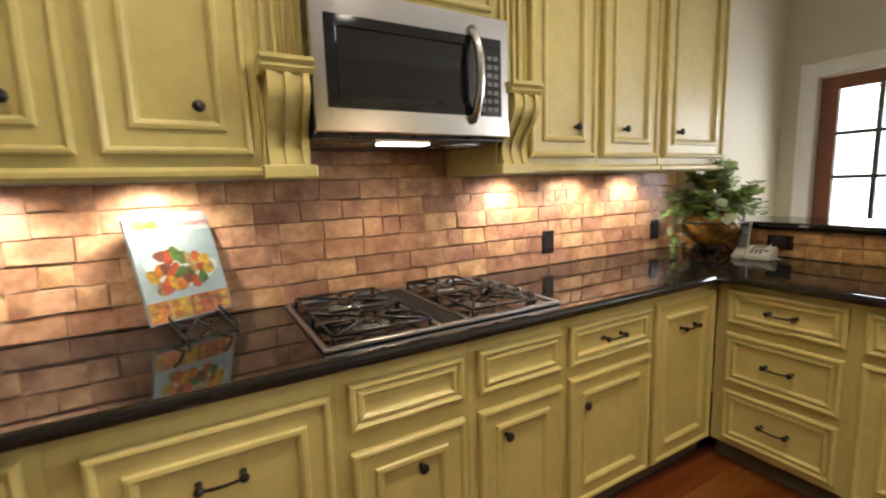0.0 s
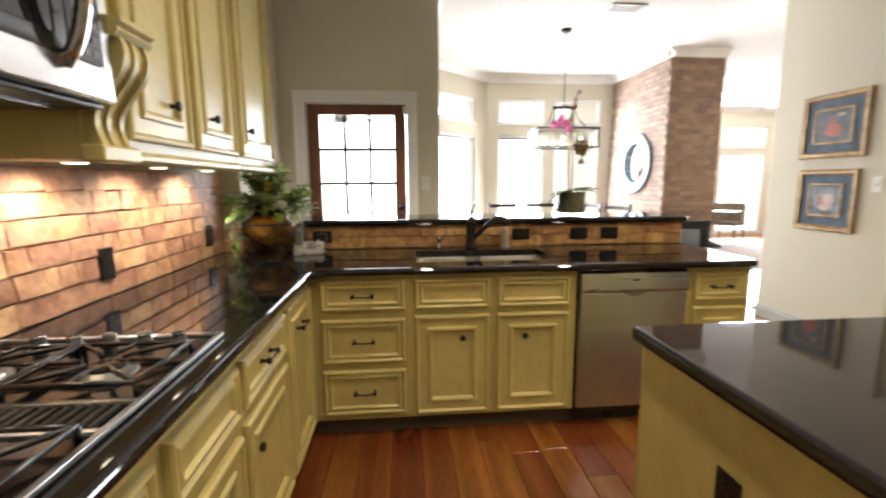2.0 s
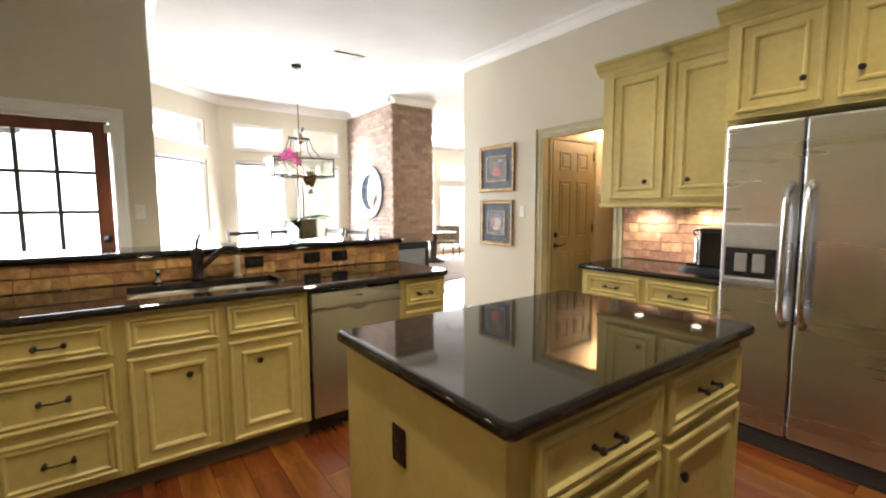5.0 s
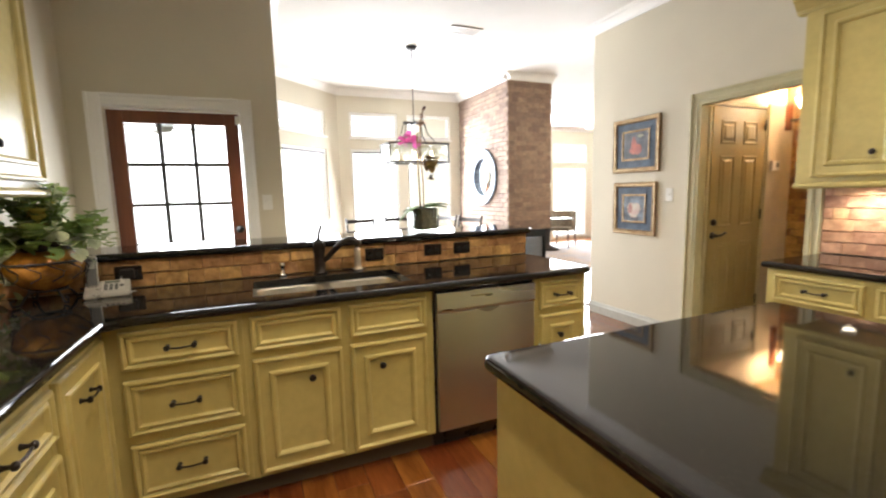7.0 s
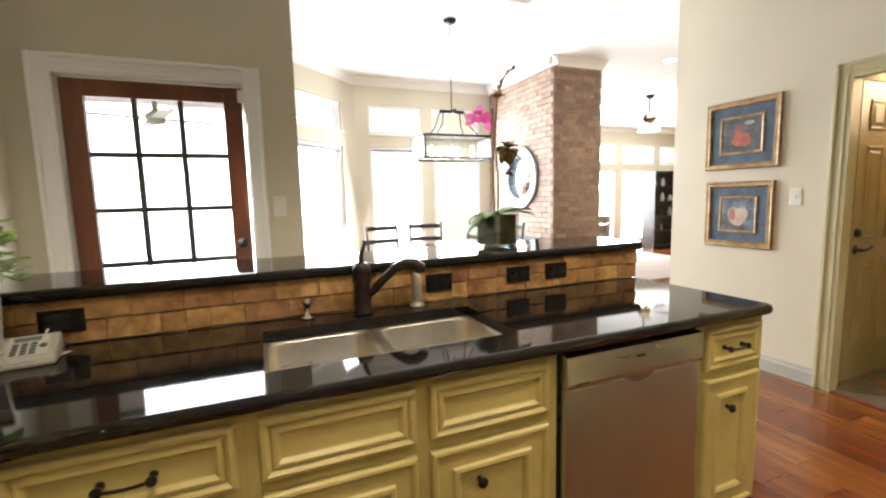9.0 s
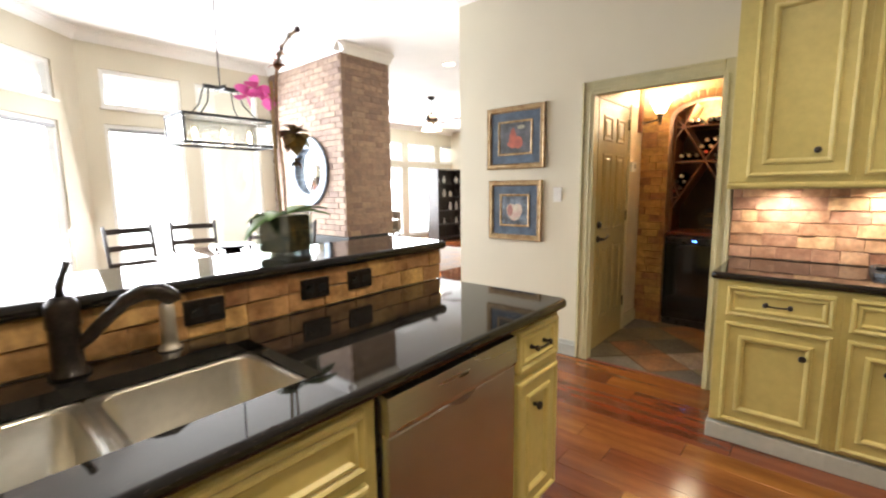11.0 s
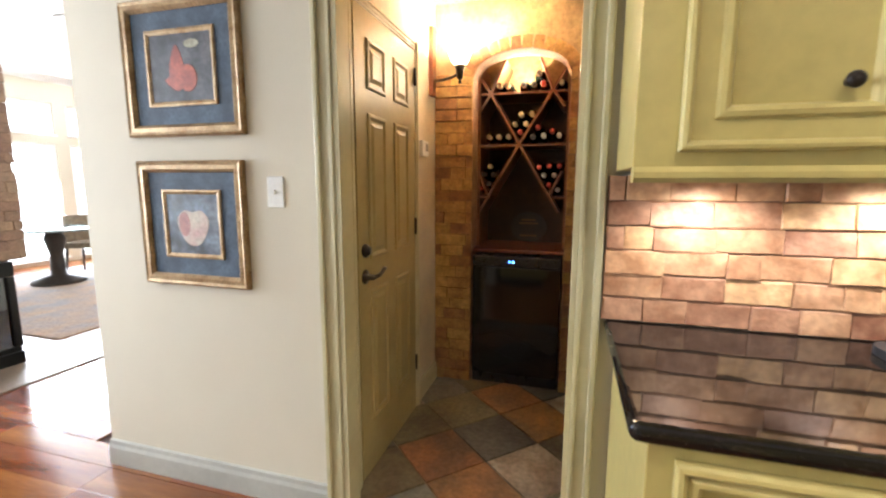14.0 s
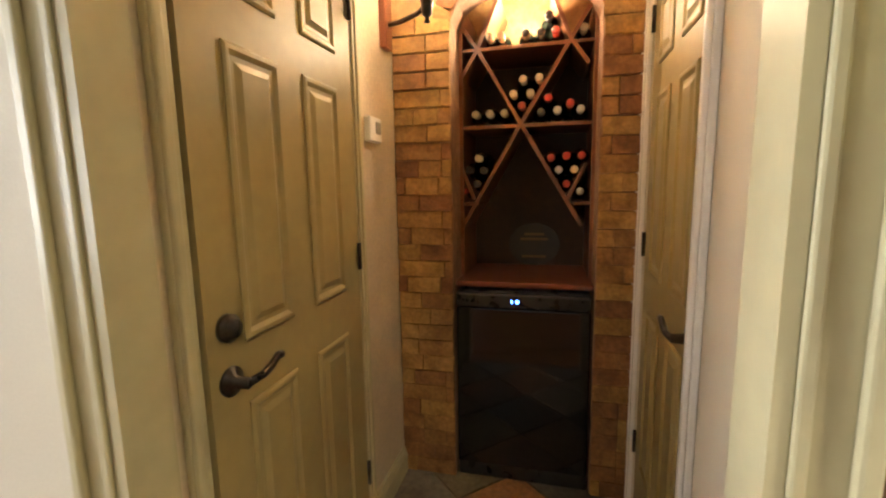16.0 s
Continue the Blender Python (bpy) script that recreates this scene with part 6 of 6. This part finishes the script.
pn = thing("pendant_lamp", "black iron frame pendant lantern with rippled glass panels", "pendant light", pose(2.98, 3.005, 0))
part("canopy", lathe(bmesh.new(), [(0, CEIL - 0.04), (0.05, CEIL - 0.035), (0.065, CEIL - 0.005), (0, CEIL - 0.001)], 20), IRON, pn)
bm = bmesh.new()
tube(bm, [(0, 0, CEIL - 0.03), (0, 0, 2.20)], 0.006, 8)
part("rod", bm, IRON, pn)
bm = boxes((-0.13, -0.012, 2.17, 0.13, 0.012, 2.20), bevel=0.003)
box(bm, -0.012, -0.09, 2.171, 0.012, 0.09, 2.199, bevel=0.003)
part("hanger", bm, IRON, pn)
for sx in (-1, 1):
    for sy in (-1, 1):
        bm = bmesh.new()
        tube(bm, [(sx * 0.11, sy * 0.05, 2.18), (sx * 0.14, sy * 0.09, 2.05), (sx * 0.22, sy * 0.14, 1.945)], 0.006, 8)
        part("strut", bm, IRON, pn)
        part("corner_post", boxes((sx * 0.36 - 0.008, sy * 0.18 - 0.008, 1.72, sx * 0.36 + 0.008, sy * 0.18 + 0.008, 1.93)), IRON, pn)
for z in (1.715, 1.925):
    bm = boxes((-0.37, -0.19, z, 0.37, -0.17, z + 0.02), (-0.37, 0.17, z, 0.37, 0.19, z + 0.02), (-0.37, -0.17, z, -0.35, 0.17, z + 0.02), (0.35, -0.17, z, 0.37, 0.17, z + 0.02))
    part("frame_ring", bm, IRON, pn)
PGL = glass("rippled_glass", (0.92, 0.92, 0.9), 0.15, 0.3)
for s in ((-0.35, -0.183, 1.74, 0.35, -0.179, 1.92), (-0.35, 0.179, 1.74, 0.35, 0.183, 1.92), (-0.363, -0.17, 1.74, -0.359, 0.17, 1.92), (0.359, -0.17, 1.74, 0.363, 0.17, 1.92)):
    part("glass_panel", boxes(s), PGL, pn)
BULB = emitter("lit_bulb", (1.0, 0.82, 0.55), 10.0)
for x in (-0.22, 0, 0.22):
    part("bulb", lathe(bmesh.new(), [(0, 1.755), (0.012, 1.755), (0.02, 1.79), (0.016, 1.83), (0.004, 1.86), (0, 1.861)], 14, pose(x, 0, 0)), BULB, pn)
    part("candle_socket", lathe(bmesh.new(), [(0, 1.72), (0.013, 1.72), (0.013, 1.755), (0, 1.755)], 12, pose(x, 0, 0)), IRON, pn)

# orchid in a glass cube on the bar
oc = thing("orchid", "magenta orchid in a mossy glass cube vase", "plant", pose(2.262, 0.86, 1.096, 0, 0, 22) @ Matrix.Scale(1.12, 4))
part("vase", boxes((-0.07, -0.07, 0, 0.07, 0.07, 0.006), (-0.07, -0.07, 0.006, -0.064, 0.07, 0.15), (0.064, -0.07, 0.006, 0.07, 0.07, 0.15), (-0.064, -0.07, 0.006, 0.064, -0.064, 0.15), (-0.064, 0.064, 0.006, 0.064, 0.07, 0.15)), glass("vase_glass", (0.85, 0.88, 0.85), 0.02, 0.10), oc)
part("moss_filling", boxes((-0.0625, -0.0625, 0.012, 0.0625, 0.0625, 0.142), bevel=0.006), material("moss", (0.15, 0.12, 0.055), 0.9, spread=0.4, scale=40, fine=120, bump=0.6, second=(0.03, 0.035, 0.02)), oc)
ORL = material("orchid_leaf", (0.15, 0.29, 0.06), 0.35, spread=0.2, scale=8, fine=40, bump=0.05)
for a, ln, dr in ((-15, 0.215, 0.22), (165, 0.17, 0.75), (60, 0.15, 0.4), (200, 0.16, 0.35), (-60, 0.17, 0.3), (120, 0.14, 0.5), (5, 0.19, 0.15)):
    bm = bmesh.new()
    leaf_bm(bm, Vector((0, 0, 0.145)), Vector((math.cos(radians(a)), math.sin(radians(a)), 0.28)), ln, 0.066, dr)
    lf = part("leaf", bm, ORL, oc)
    so2 = lf.modifiers.new("thick", "SOLIDIFY")
    so2.thickness = 0.002
STEM = material("orchid_stem", (0.40, 0.22, 0.10), 0.5, spread=0.2)
bm = bmesh.new()
main = [(0.01, 0, 0.13), (0.012, 0.0, 0.30), (0.005, 0.01, 0.48), (0.0, 0.0, 0.60), (-0.012, -0.018, 0.655), (-0.05, -0.07, 0.695), (-0.10, -0.14, 0.708), (-0.155, -0.21, 0.70)]
tube(bm, main, 0.005, 6)
part("stem", bm, STEM, oc)
bm = bmesh.new()
tube(bm, [(0.0, 0.0, 0.53), (-0.015, 0.03, 0.57), (-0.04, 0.07, 0.585), (-0.07, 0.10, 0.565)], 0.0028, 6)
part("side_stem", bm, STEM, oc)
bm = bmesh.new()
tube(bm, [(-0.015, 0.0, 0.13), (-0.02, 0.005, 0.35), (-0.025, 0.0, 0.60)], 0.006, 6)
part("support_stake", bm, plain("bamboo", (0.38, 0.25, 0.1), 0.5), oc)
PET = material("orchid_petal", (0.80, 0.16, 0.45), 0.5, spread=0.1, scale=20, fine=60, bump=0.05, second=(0.75, 0.08, 0.40))
backlit(PET, (0.9, 0.2, 0.55), 0.5)
for cx, cy, cz, face in ((-0.05, 0.05, 0.575, 0), (-0.012, 0.035, 0.55, 30), (-0.082, 0.065, 0.55, -20)):
    bm = bmesh.new()
    for k in range(5):
        a = radians(72 * k + 18 + face)
        leaf_bm(bm, Vector((cx, cy, cz)), Vector((math.cos(a), -0.25, math.sin(a))), 0.046, 0.05, 0.0)
    part("flower", bm, PET, oc)
WILT = material("wilted_bloom", (0.30, 0.21, 0.05), 0.7, spread=0.4, scale=14, fine=50, bump=0.2, second=(0.10, 0.03, 0.02))
for cx, cy, cz, r, n in ((0.062, -0.02, 0.435, 0.052, 16), (0.06, -0.02, 0.335, 0.024, 7), (-0.005, -0.015, 0.66, 0.03, 8), (-0.025, -0.04, 0.69, 0.018, 5)):
    bm = bmesh.new()
    for k in range(n):
        leaf_bm(bm, Vector((cx, cy, cz)), Vector((rnd.uniform(-1, 1), rnd.uniform(-1, 1), rnd.uniform(-1, 1))), r * 1.2, r * 1.1, 0.3)
    part("flower", bm, WILT if cz < 0.6 else material("pale_bloom", (0.6, 0.28, 0.16), 0.6, spread=0.2), oc, "wilted orchid bloom")
for u in ((-0.05, -0.07, 0.695), (-0.10, -0.14, 0.708), (-0.155, -0.21, 0.70), (-0.03, -0.045, 0.68)):
    bm = lathe(bmesh.new(), [(0, -0.009), (0.006, -0.006), (0.008, 0), (0.005, 0.008), (0, 0.011)], 10, pose(*u))
    part("bud", bm, plain("dark_bud", (0.10, 0.05, 0.05), 0.6) if "dark_bud" not in bpy.data.materials else bpy.data.materials["dark_bud"], oc)

# ---- living room ----
fan = thing("ceiling_fan", "dark bronze ceiling fan with lit glass bell shades", "ceiling fan", pose(7.66, 4.9, 0))
part("canopy", lathe(bmesh.new(), [(0, CEIL - 0.06), (0.05, CEIL - 0.05), (0.075, CEIL - 0.002), (0, CEIL - 0.001)], 20), BRONZE, fan)
part("downrod", lathe(bmesh.new(), [(0, 2.76), (0.013, 2.76), (0.013, CEIL - 0.05), (0, CEIL - 0.05)], 12), BRONZE, fan)
part("motor", lathe(bmesh.new(), [(0, 2.56), (0.07, 2.57), (0.11, 2.61), (0.12, 2.66), (0.09, 2.72), (0.03, 2.76), (0, 2.76)], 28), BRONZE, fan)
for k in range(5):
    bm = bmesh.new()
    prism(bm, [(0.17, -0.05), (0.62, -0.075), (0.66, -0.05), (0.66, 0.05), (0.62, 0.075), (0.17, 0.05)], "z", 2.635, 2.645)
    bl = part("blade", bm, REDWOOD, fan, m=pose(0, 0, 0, 0, 0, 72 * k + 10))
    part("blade_arm", boxes((0.09, -0.02, 2.646, 0.22, 0.02, 2.655)), BRONZE, bl)
for k in range(4):
    a = radians(90 * k + 30)
    part("lamp_shade", lathe(bmesh.new(), [(0.02, 2.55), (0.03, 2.53), (0.05, 2.47), (0.065, 2.44), (0.062, 2.44), (0.045, 2.475), (0.018, 2.545)], 18, pose(0.12 * math.cos(a), 0.12 * math.sin(a), 0)), LAMPGLASS, fan, "lit bell glass shade")
part("light_hub", lathe(bmesh.new(), [(0, 2.42), (0.012, 2.43), (0.02, 2.5), (0.06, 2.555), (0, 2.56)], 16), BRONZE, fan)
bs = thing("bookcase", "dark open bookcase with pale ornaments", "bookcase", pose(9.76, 6.6, 0))
part("side", boxes((0, 0, 0, 0.04, 0.35, 1.85)), DARKWOOD, bs)
part("side", boxes((1.06, 0, 0, 1.10, 0.35, 1.85)), DARKWOOD, bs)
part("back", boxes((0.04, 0.33, 0, 1.06, 0.35, 1.84)), DARKWOOD, bs)
for i in range(6):
    part("shelf", boxes((0.04, 0, 0.05 + i * 0.355, 1.06, 0.33, 0.075 + i * 0.355)), DARKWOOD, bs)
ORN = plain("ceramic", (0.7, 0.68, 0.62), 0.3)
for i in range(1, 5):
    for k in range(4):
        r = rnd.uniform(0.03, 0.06)
        h = rnd.uniform(0.12, 0.24)
        o = thing("vase", "pale ceramic vase on the bookcase shelf", "ornament", pose(9.76 + 0.16 + k * 0.25, 6.75, 0.076 + i * 0.355), "ornaments on the bookcase")
        part("vase_body", lathe(bmesh.new(), [(0, 0), (r * 0.6, 0), (r, h * 0.35), (r * 0.7, h * 0.7), (r * 0.4, h * 0.85), (r * 0.55, h), (0, h)], 16), ORN if (i + k) % 3 else DARKWOOD, o)
lt = thing("living_table", "small round glass-topped table", "table", pose(7.3, 6.3, 0))
part("tabletop", lathe(bmesh.new(), [(0, 0.72), (0.55, 0.72), (0.56, 0.73), (0.55, 0.74), (0, 0.74)], 36), plain("table_glass", (0.25, 0.33, 0.33), 0.08), lt)
part("pedestal", lathe(bmesh.new(), [(0, 0), (0.3, 0), (0.28, 0.06), (0.09, 0.12), (0.07, 0.4), (0.12, 0.6), (0.08, 0.7), (0, 0.719)], 24), DARKWOOD, lt)


def tub_chair(m):
    t = thing("armchair", "tan upholstered barrel chair with dark wooden frame", "chair", m, "chairs in the living room")
    part("seat", boxes((-0.25, -0.25, 0.40, 0.25, 0.22, 0.48), bevel=0.02), SEAT, t)
    bm = bmesh.new()
    pts = [(0.28 * math.cos(radians(a)), 0.28 * math.sin(radians(a))) for a in range(-20, 201, 20)]
    outer = [(1.12 * x, 1.12 * y) for x, y in pts]
    prism(bm, pts + outer[::-1], "z", 0.46, 0.86)
    part("backrest", bm, SEAT, t)
    for x, y in ((-0.22, -0.22), (0.22, -0.22), (-0.22, 0.2), (0.22, 0.2)):
        bm = bmesh.new()
        tube(bm, [(x * 1.1, y * 1.1, 0), (x, y, 0.41)], 0.018, 8, radii=[0.012, 0.02])
        part("leg", bm, DARKWOOD, t)
    return t


tc = tub_chair(pose(7.95, 6.55, 0, 0, 0, -60))
copy_thing(tc, pose(6.75, 6.9, 0, 0, 0, 40))
rug = tagged(link("rug", boxes((5.72, 3.9, -0.002, 9.2, 7.3, 0.010), bevel=0.004), material("rug_wool", (0.33, 0.22, 0.15), 0.95, spread=0.35, scale=3, fine=60, bump=0.3, second=(0.22, 0.2, 0.2))), "patterned brown rug on the living room floor", "rug")

# fan on the patio seen through the glazed door
pf = thing("patio_fan", "white patio ceiling fan outside the glazed door", "ceiling fan", pose(0.2, 4.6, 0))
part("patio_motor", lathe(bmesh.new(), [(0, 2.2), (0.09, 2.22), (0.1, 2.3), (0.03, 2.36), (0.02, 2.6), (0, 2.6)], 18), plain("patio_grey", (0.3, 0.3, 0.3), 0.5), pf)
for k in range(4):
    part("patio_blade", boxes((0.1, -0.06, 2.26, 0.6, 0.06, 2.27)), plain("patio_blade", (0.5, 0.5, 0.5), 0.5), pf, m=pose(0, 0, 0, 0, 0, 90 * k + 20))
struct("ceiling_patio", boxes((-4, 1.82, 2.6, 1.32, 5.6, 2.7)), plain("patio_ceiling", (0.62, 0.5, 0.48), 0.8), "pinkish patio ceiling outside the glazed door", "ceiling")


# ---- pieces: bricks, tiles and planks ----
def brick_mesh(name, w, d, h, mat, seed):
    r = random.Random(seed)
    bm = bmesh.new()
    box(bm, 0, -d, 0, w, 0, h)
    bmesh.ops.bevel(bm, geom=[e for e in bm.edges if all(v.co.y < -d + 1e-6 for v in e.verts)], offset=0.003, segments=1, affect="EDGES")
    for v in bm.verts:
        if v.co.y < -0.001:
            v.co += Vector((r.uniform(-0.0025, 0.0025), r.uniform(-0.003, 0.003) - 0.005 * (1 - v.co.z / h), r.uniform(-0.003, 0.003)))
    me = bpy.data.meshes.new(name)
    bm.to_mesh(me)
    bm.free()
    me.materials.append(mat)
    return me


def brick_run(parent, m, length, z0, rows, bw, bh, depth, mat, seed, joint=0.0025, skip=None):
    """Rows of bricks in running bond along local x, standing out towards -y."""
    r = random.Random(seed)
    kinds = {}
    for row in range(rows):
        x = -r.choice((0.0, 0.5, 0.3, 0.7)) * bw
        while x < length - 0.004:
            w = bw * r.choice((1, 1, 1, 0.72, 0.5))
            a, b = max(x, 0), min(x + w, length)
            x += w
            if b - a < 0.02:
                continue
            key = (round(b - a, 3), r.randrange(3))
            if key not in kinds:
                kinds[key] = brick_mesh("brick", b - a - joint * 0.4, depth, bh - joint, mat, seed + len(kinds))
            z = z0 + row * bh
            if skip and skip(a, b, z):
                continue
            o = new("brick", kinds[key])
            o.parent = parent
            o.matrix_parent_inverse = parent.matrix_world.inverted()
            o.matrix_world = m @ pose(a + joint / 2, r.uniform(-0.003, 0.0), z + joint / 2)


def brick_bed(name, spec, label):
    return struct(name, boxes(spec), MORTAR, label, "backsplash")


bed = brick_bed("backsplash_west", (-0.0495, -3.6, 0.911, -0.040, 0.6475, 1.383), "tumbled terracotta brick backsplash behind the cooktop")
brick_run(bed, pose(-0.040, -3.2, 0.912, 0, 0, 90), 3.84, 0, 6, 0.165, 0.0785, 0.012, BRICK, 11)
bed = brick_bed("backsplash_microwave", (-0.0495, -1.75, 1.3835, -0.040, -1.07, 1.50), "terracotta brick strip below the microwave")
brick_run(bed, pose(-0.040, -1.75, 1.384, 0, 0, 90), 0.68, 0, 2, 0.165, 0.056, 0.012, BRICK, 17)
bed = brick_bed("backsplash_east", (4.590, -1.38, 0.911, 4.5995, -0.366, 1.353), "tumbled brick backsplash in the coffee corner")
brick_run(bed, pose(4.590, -0.366, 0.912, 0, 0, -90), 1.01, 0, 6, 0.165, 0.0735, 0.012, BRICK, 23)
bed = brick_bed("backsplash_bar", (-0.026, 0.654, 0.911, 2.965, 0.6635, 1.054), "tumbled brick facing below the raised bar")
brick_run(bed, pose(-0.026, 0.654, 0.912), 2.991, 0, 2, 0.15, 0.0715, 0.012, BRICK_WARM_LIT, 31)
cnd = bpy.data.objects["wall_chimney"]
brick_run(cnd, pose(CX0, CY0 + 0.012, 0.775), CX1 - CX0, 0, 32, 0.205, 0.0695, 0.012, COLBRICK, 41)
# far flank of the chimney: joined bricks
r6 = random.Random(51)
verts, faces = [], []
for row in range(32):
    y = CY1 - (row % 2) * 0.1
    while y > CY0:
        a, b = max(y - 0.203, CY0), min(y, CY1 - 0.002)
        y -= 0.205
        if b - a < 0.03:
            continue
        z0, z1 = 0.777 + row * 0.0695, 0.777 + row * 0.0695 + 0.0675
        x = CX0 - r6.uniform(0.0, 0.004)
        i = len(verts)
        verts += [(CX0 + 0.012, a, z0), (CX0 + 0.012, b, z0), (CX0 + 0.012, b, z1), (CX0 + 0.012, a, z1), (x, a + 0.003, z0 + 0.003), (x, b - 0.003, z0 + 0.003), (x, b - 0.003, z1 - 0.003), (x, a + 0.003, z1 - 0.003)]
        faces += [(i + 4, i + 7, i + 6, i + 5), (i, i + 4, i + 5, i + 1), (i + 1, i + 5, i + 6, i + 2), (i + 2, i + 6, i + 7, i + 3), (i + 3, i + 7, i + 4, i)]
me = bpy.data.meshes.new("brickwork")
me.from_pydata(verts, [], faces)
me.materials.append(COLBRICK_MESH)
o = tagged(new("brickwork", me), "", "", kind="stuff")
o.parent = cnd
wn_ = bpy.data.objects["wall_niche"]
brick_run(wn_, pose(WX, 0.597, 0.004, 0, 0, -90), 0.246, 0, 28, 0.205, 0.0715, 0.012, PANTRY_BRICK, 61)
brick_run(wn_, pose(WX, -0.234, 0.004, 0, 0, -90), 0.166, 0, 28, 0.205, 0.0715, 0.012, PANTRY_BRICK, 71)
r7 = random.Random(81)
# arch bricks
for i in range(14):
    a0 = math.pi * (i + 0.5) / 14
    cy, cz = (OY0 + OY1) / 2, spring
    bm = bmesh.new()
    box(bm, -0.012, -0.03, 0, 0.0, 0.03, 0.075, bevel=0.003, seg=1)
    o = part("brick", bm, PANTRY_BRICK, wn_)
    o.matrix_world = Matrix.Translation((WX - 0.002, cy + math.cos(a0) * 0.2875, cz + math.sin(a0) * rise)) @ Matrix.Rotation(math.atan2(-math.cos(a0) * rise, math.sin(a0) * 0.2875), 4, "X")

# slate tiles, laid diagonally and cut at the walls
fl = bpy.data.objects["floor_pantry"]
T = 0.325
for i in range(-6, 7):
    for k in range(-6, 7):
        cx, cy = 5.33 + (i - k) * T * 0.7071, 0.08 + (i + k) * T * 0.7071
        if not (4.3 < cx < 6.5 and -0.8 < cy < 1.0):
            continue
        bm = bmesh.new()
        g = T / 2 - 0.005
        box(bm, -g, -g, -0.009, g, g, 0.001 + r7.uniform(0, 0.0015))
        bmesh.ops.transform(bm, matrix=pose(cx, cy, 0, 0, 0, 45), verts=bm.verts)
        for co, no in (((4.615, 0, 0), (-1, 0, 0)), ((6.10, 0, 0), (1, 0, 0)), ((0, -0.399, 0), (0, -1, 0)), ((0, 0.599, 0), (0, 1, 0))):
            r_ = bmesh.ops.bisect_plane(bm, geom=bm.verts[:] + bm.edges[:] + bm.faces[:], plane_co=co, plane_no=no, clear_outer=True)
            ed = [e for e in r_["geom_cut"] if isinstance(e, bmesh.types.BMEdge)]
            if ed:
                bmesh.ops.holes_fill(bm, edges=ed)
        if len(bm.verts) < 6:
            bm.free()
            continue
        part("tile", bm, SLATES[(0, 3, 1, 3, 2, 1, 0)[(i * 3 + k * 5) % 7]], fl)
struct("threshold", boxes((4.585, -0.270, -0.01, 4.615, 0.530, 0.008), bevel=0.003), REDWOOD, "stained wooden threshold of the pantry", "threshold")

# floor planks along y
floor_ob = bpy.data.objects["floor"]
r8 = random.Random(91)
PW = 0.148
plank_me = {}
verts, faces = [], []
x = 0.56
while x < 11.9:
    y = -5.8 - r8.uniform(0, 1.0)
    while y < 8.0:
        ln = r8.choice((0.6, 0.9, 1.2, 1.5))
        a, b = y, y + ln
        y = b
        b = min(b, 8.0)
        a = max(a, -5.86)
        if b - a < 0.02:
            continue
        lim = 4.60 if (a + b) / 2 < 1.80 else 99
        if x > 4.6:
            a = max(a, 1.72)
        if x > lim - 0.012:
            continue
        near = 0.6 < x and x + PW < min(4.64, lim) and -2.7 < a and b < 3.3
        x1 = min(x + PW, lim) - 0.0015
        if near:
            key = round(b - a, 2)
            if key not in plank_me:
                bm = bmesh.new()
                box(bm, 0, 0, -0.011, PW - 0.0015, b - a - 0.0015, 0.0)
                bmesh.ops.bevel(bm, geom=[e for e in bm.edges if all(v.co.z > -0.001 for v in e.verts)], offset=0.0015, segments=1, affect="EDGES")
                me = bpy.data.meshes.new("plank")
                bm.to_mesh(me)
                bm.free()
                me.materials.append(WOODFLOOR)
                plank_me[key] = me
            o = new("plank", plank_me[key])
            o.parent = floor_ob
            o.location = (x, a, r8.uniform(-0.0006, 0.0))
        else:
            i = len(verts)
            b2 = b - 0.0015
            e = 0.0012
            verts += [(x, a, -0.011), (x1, a, -0.011), (x1, b2, -0.011), (x, b2, -0.011), (x + e, a + e, 0), (x1 - e, a + e, 0), (x1 - e, b2 - e, 0), (x + e, b2 - e, 0)]
            faces += [(i + 4, i + 5, i + 6, i + 7), (i, i + 1, i + 5, i + 4), (i + 1, i + 2, i + 6, i + 5), (i + 2, i + 3, i + 7, i + 6), (i + 3, i, i + 4, i + 7)]
    x += PW
me = bpy.data.meshes.new("planking")
me.from_pydata(verts, [], faces)
me.materials.append(WOODFLOOR_MESH)
o = tagged(new("planking", me), "", "", kind="stuff")
o.parent = floor_ob
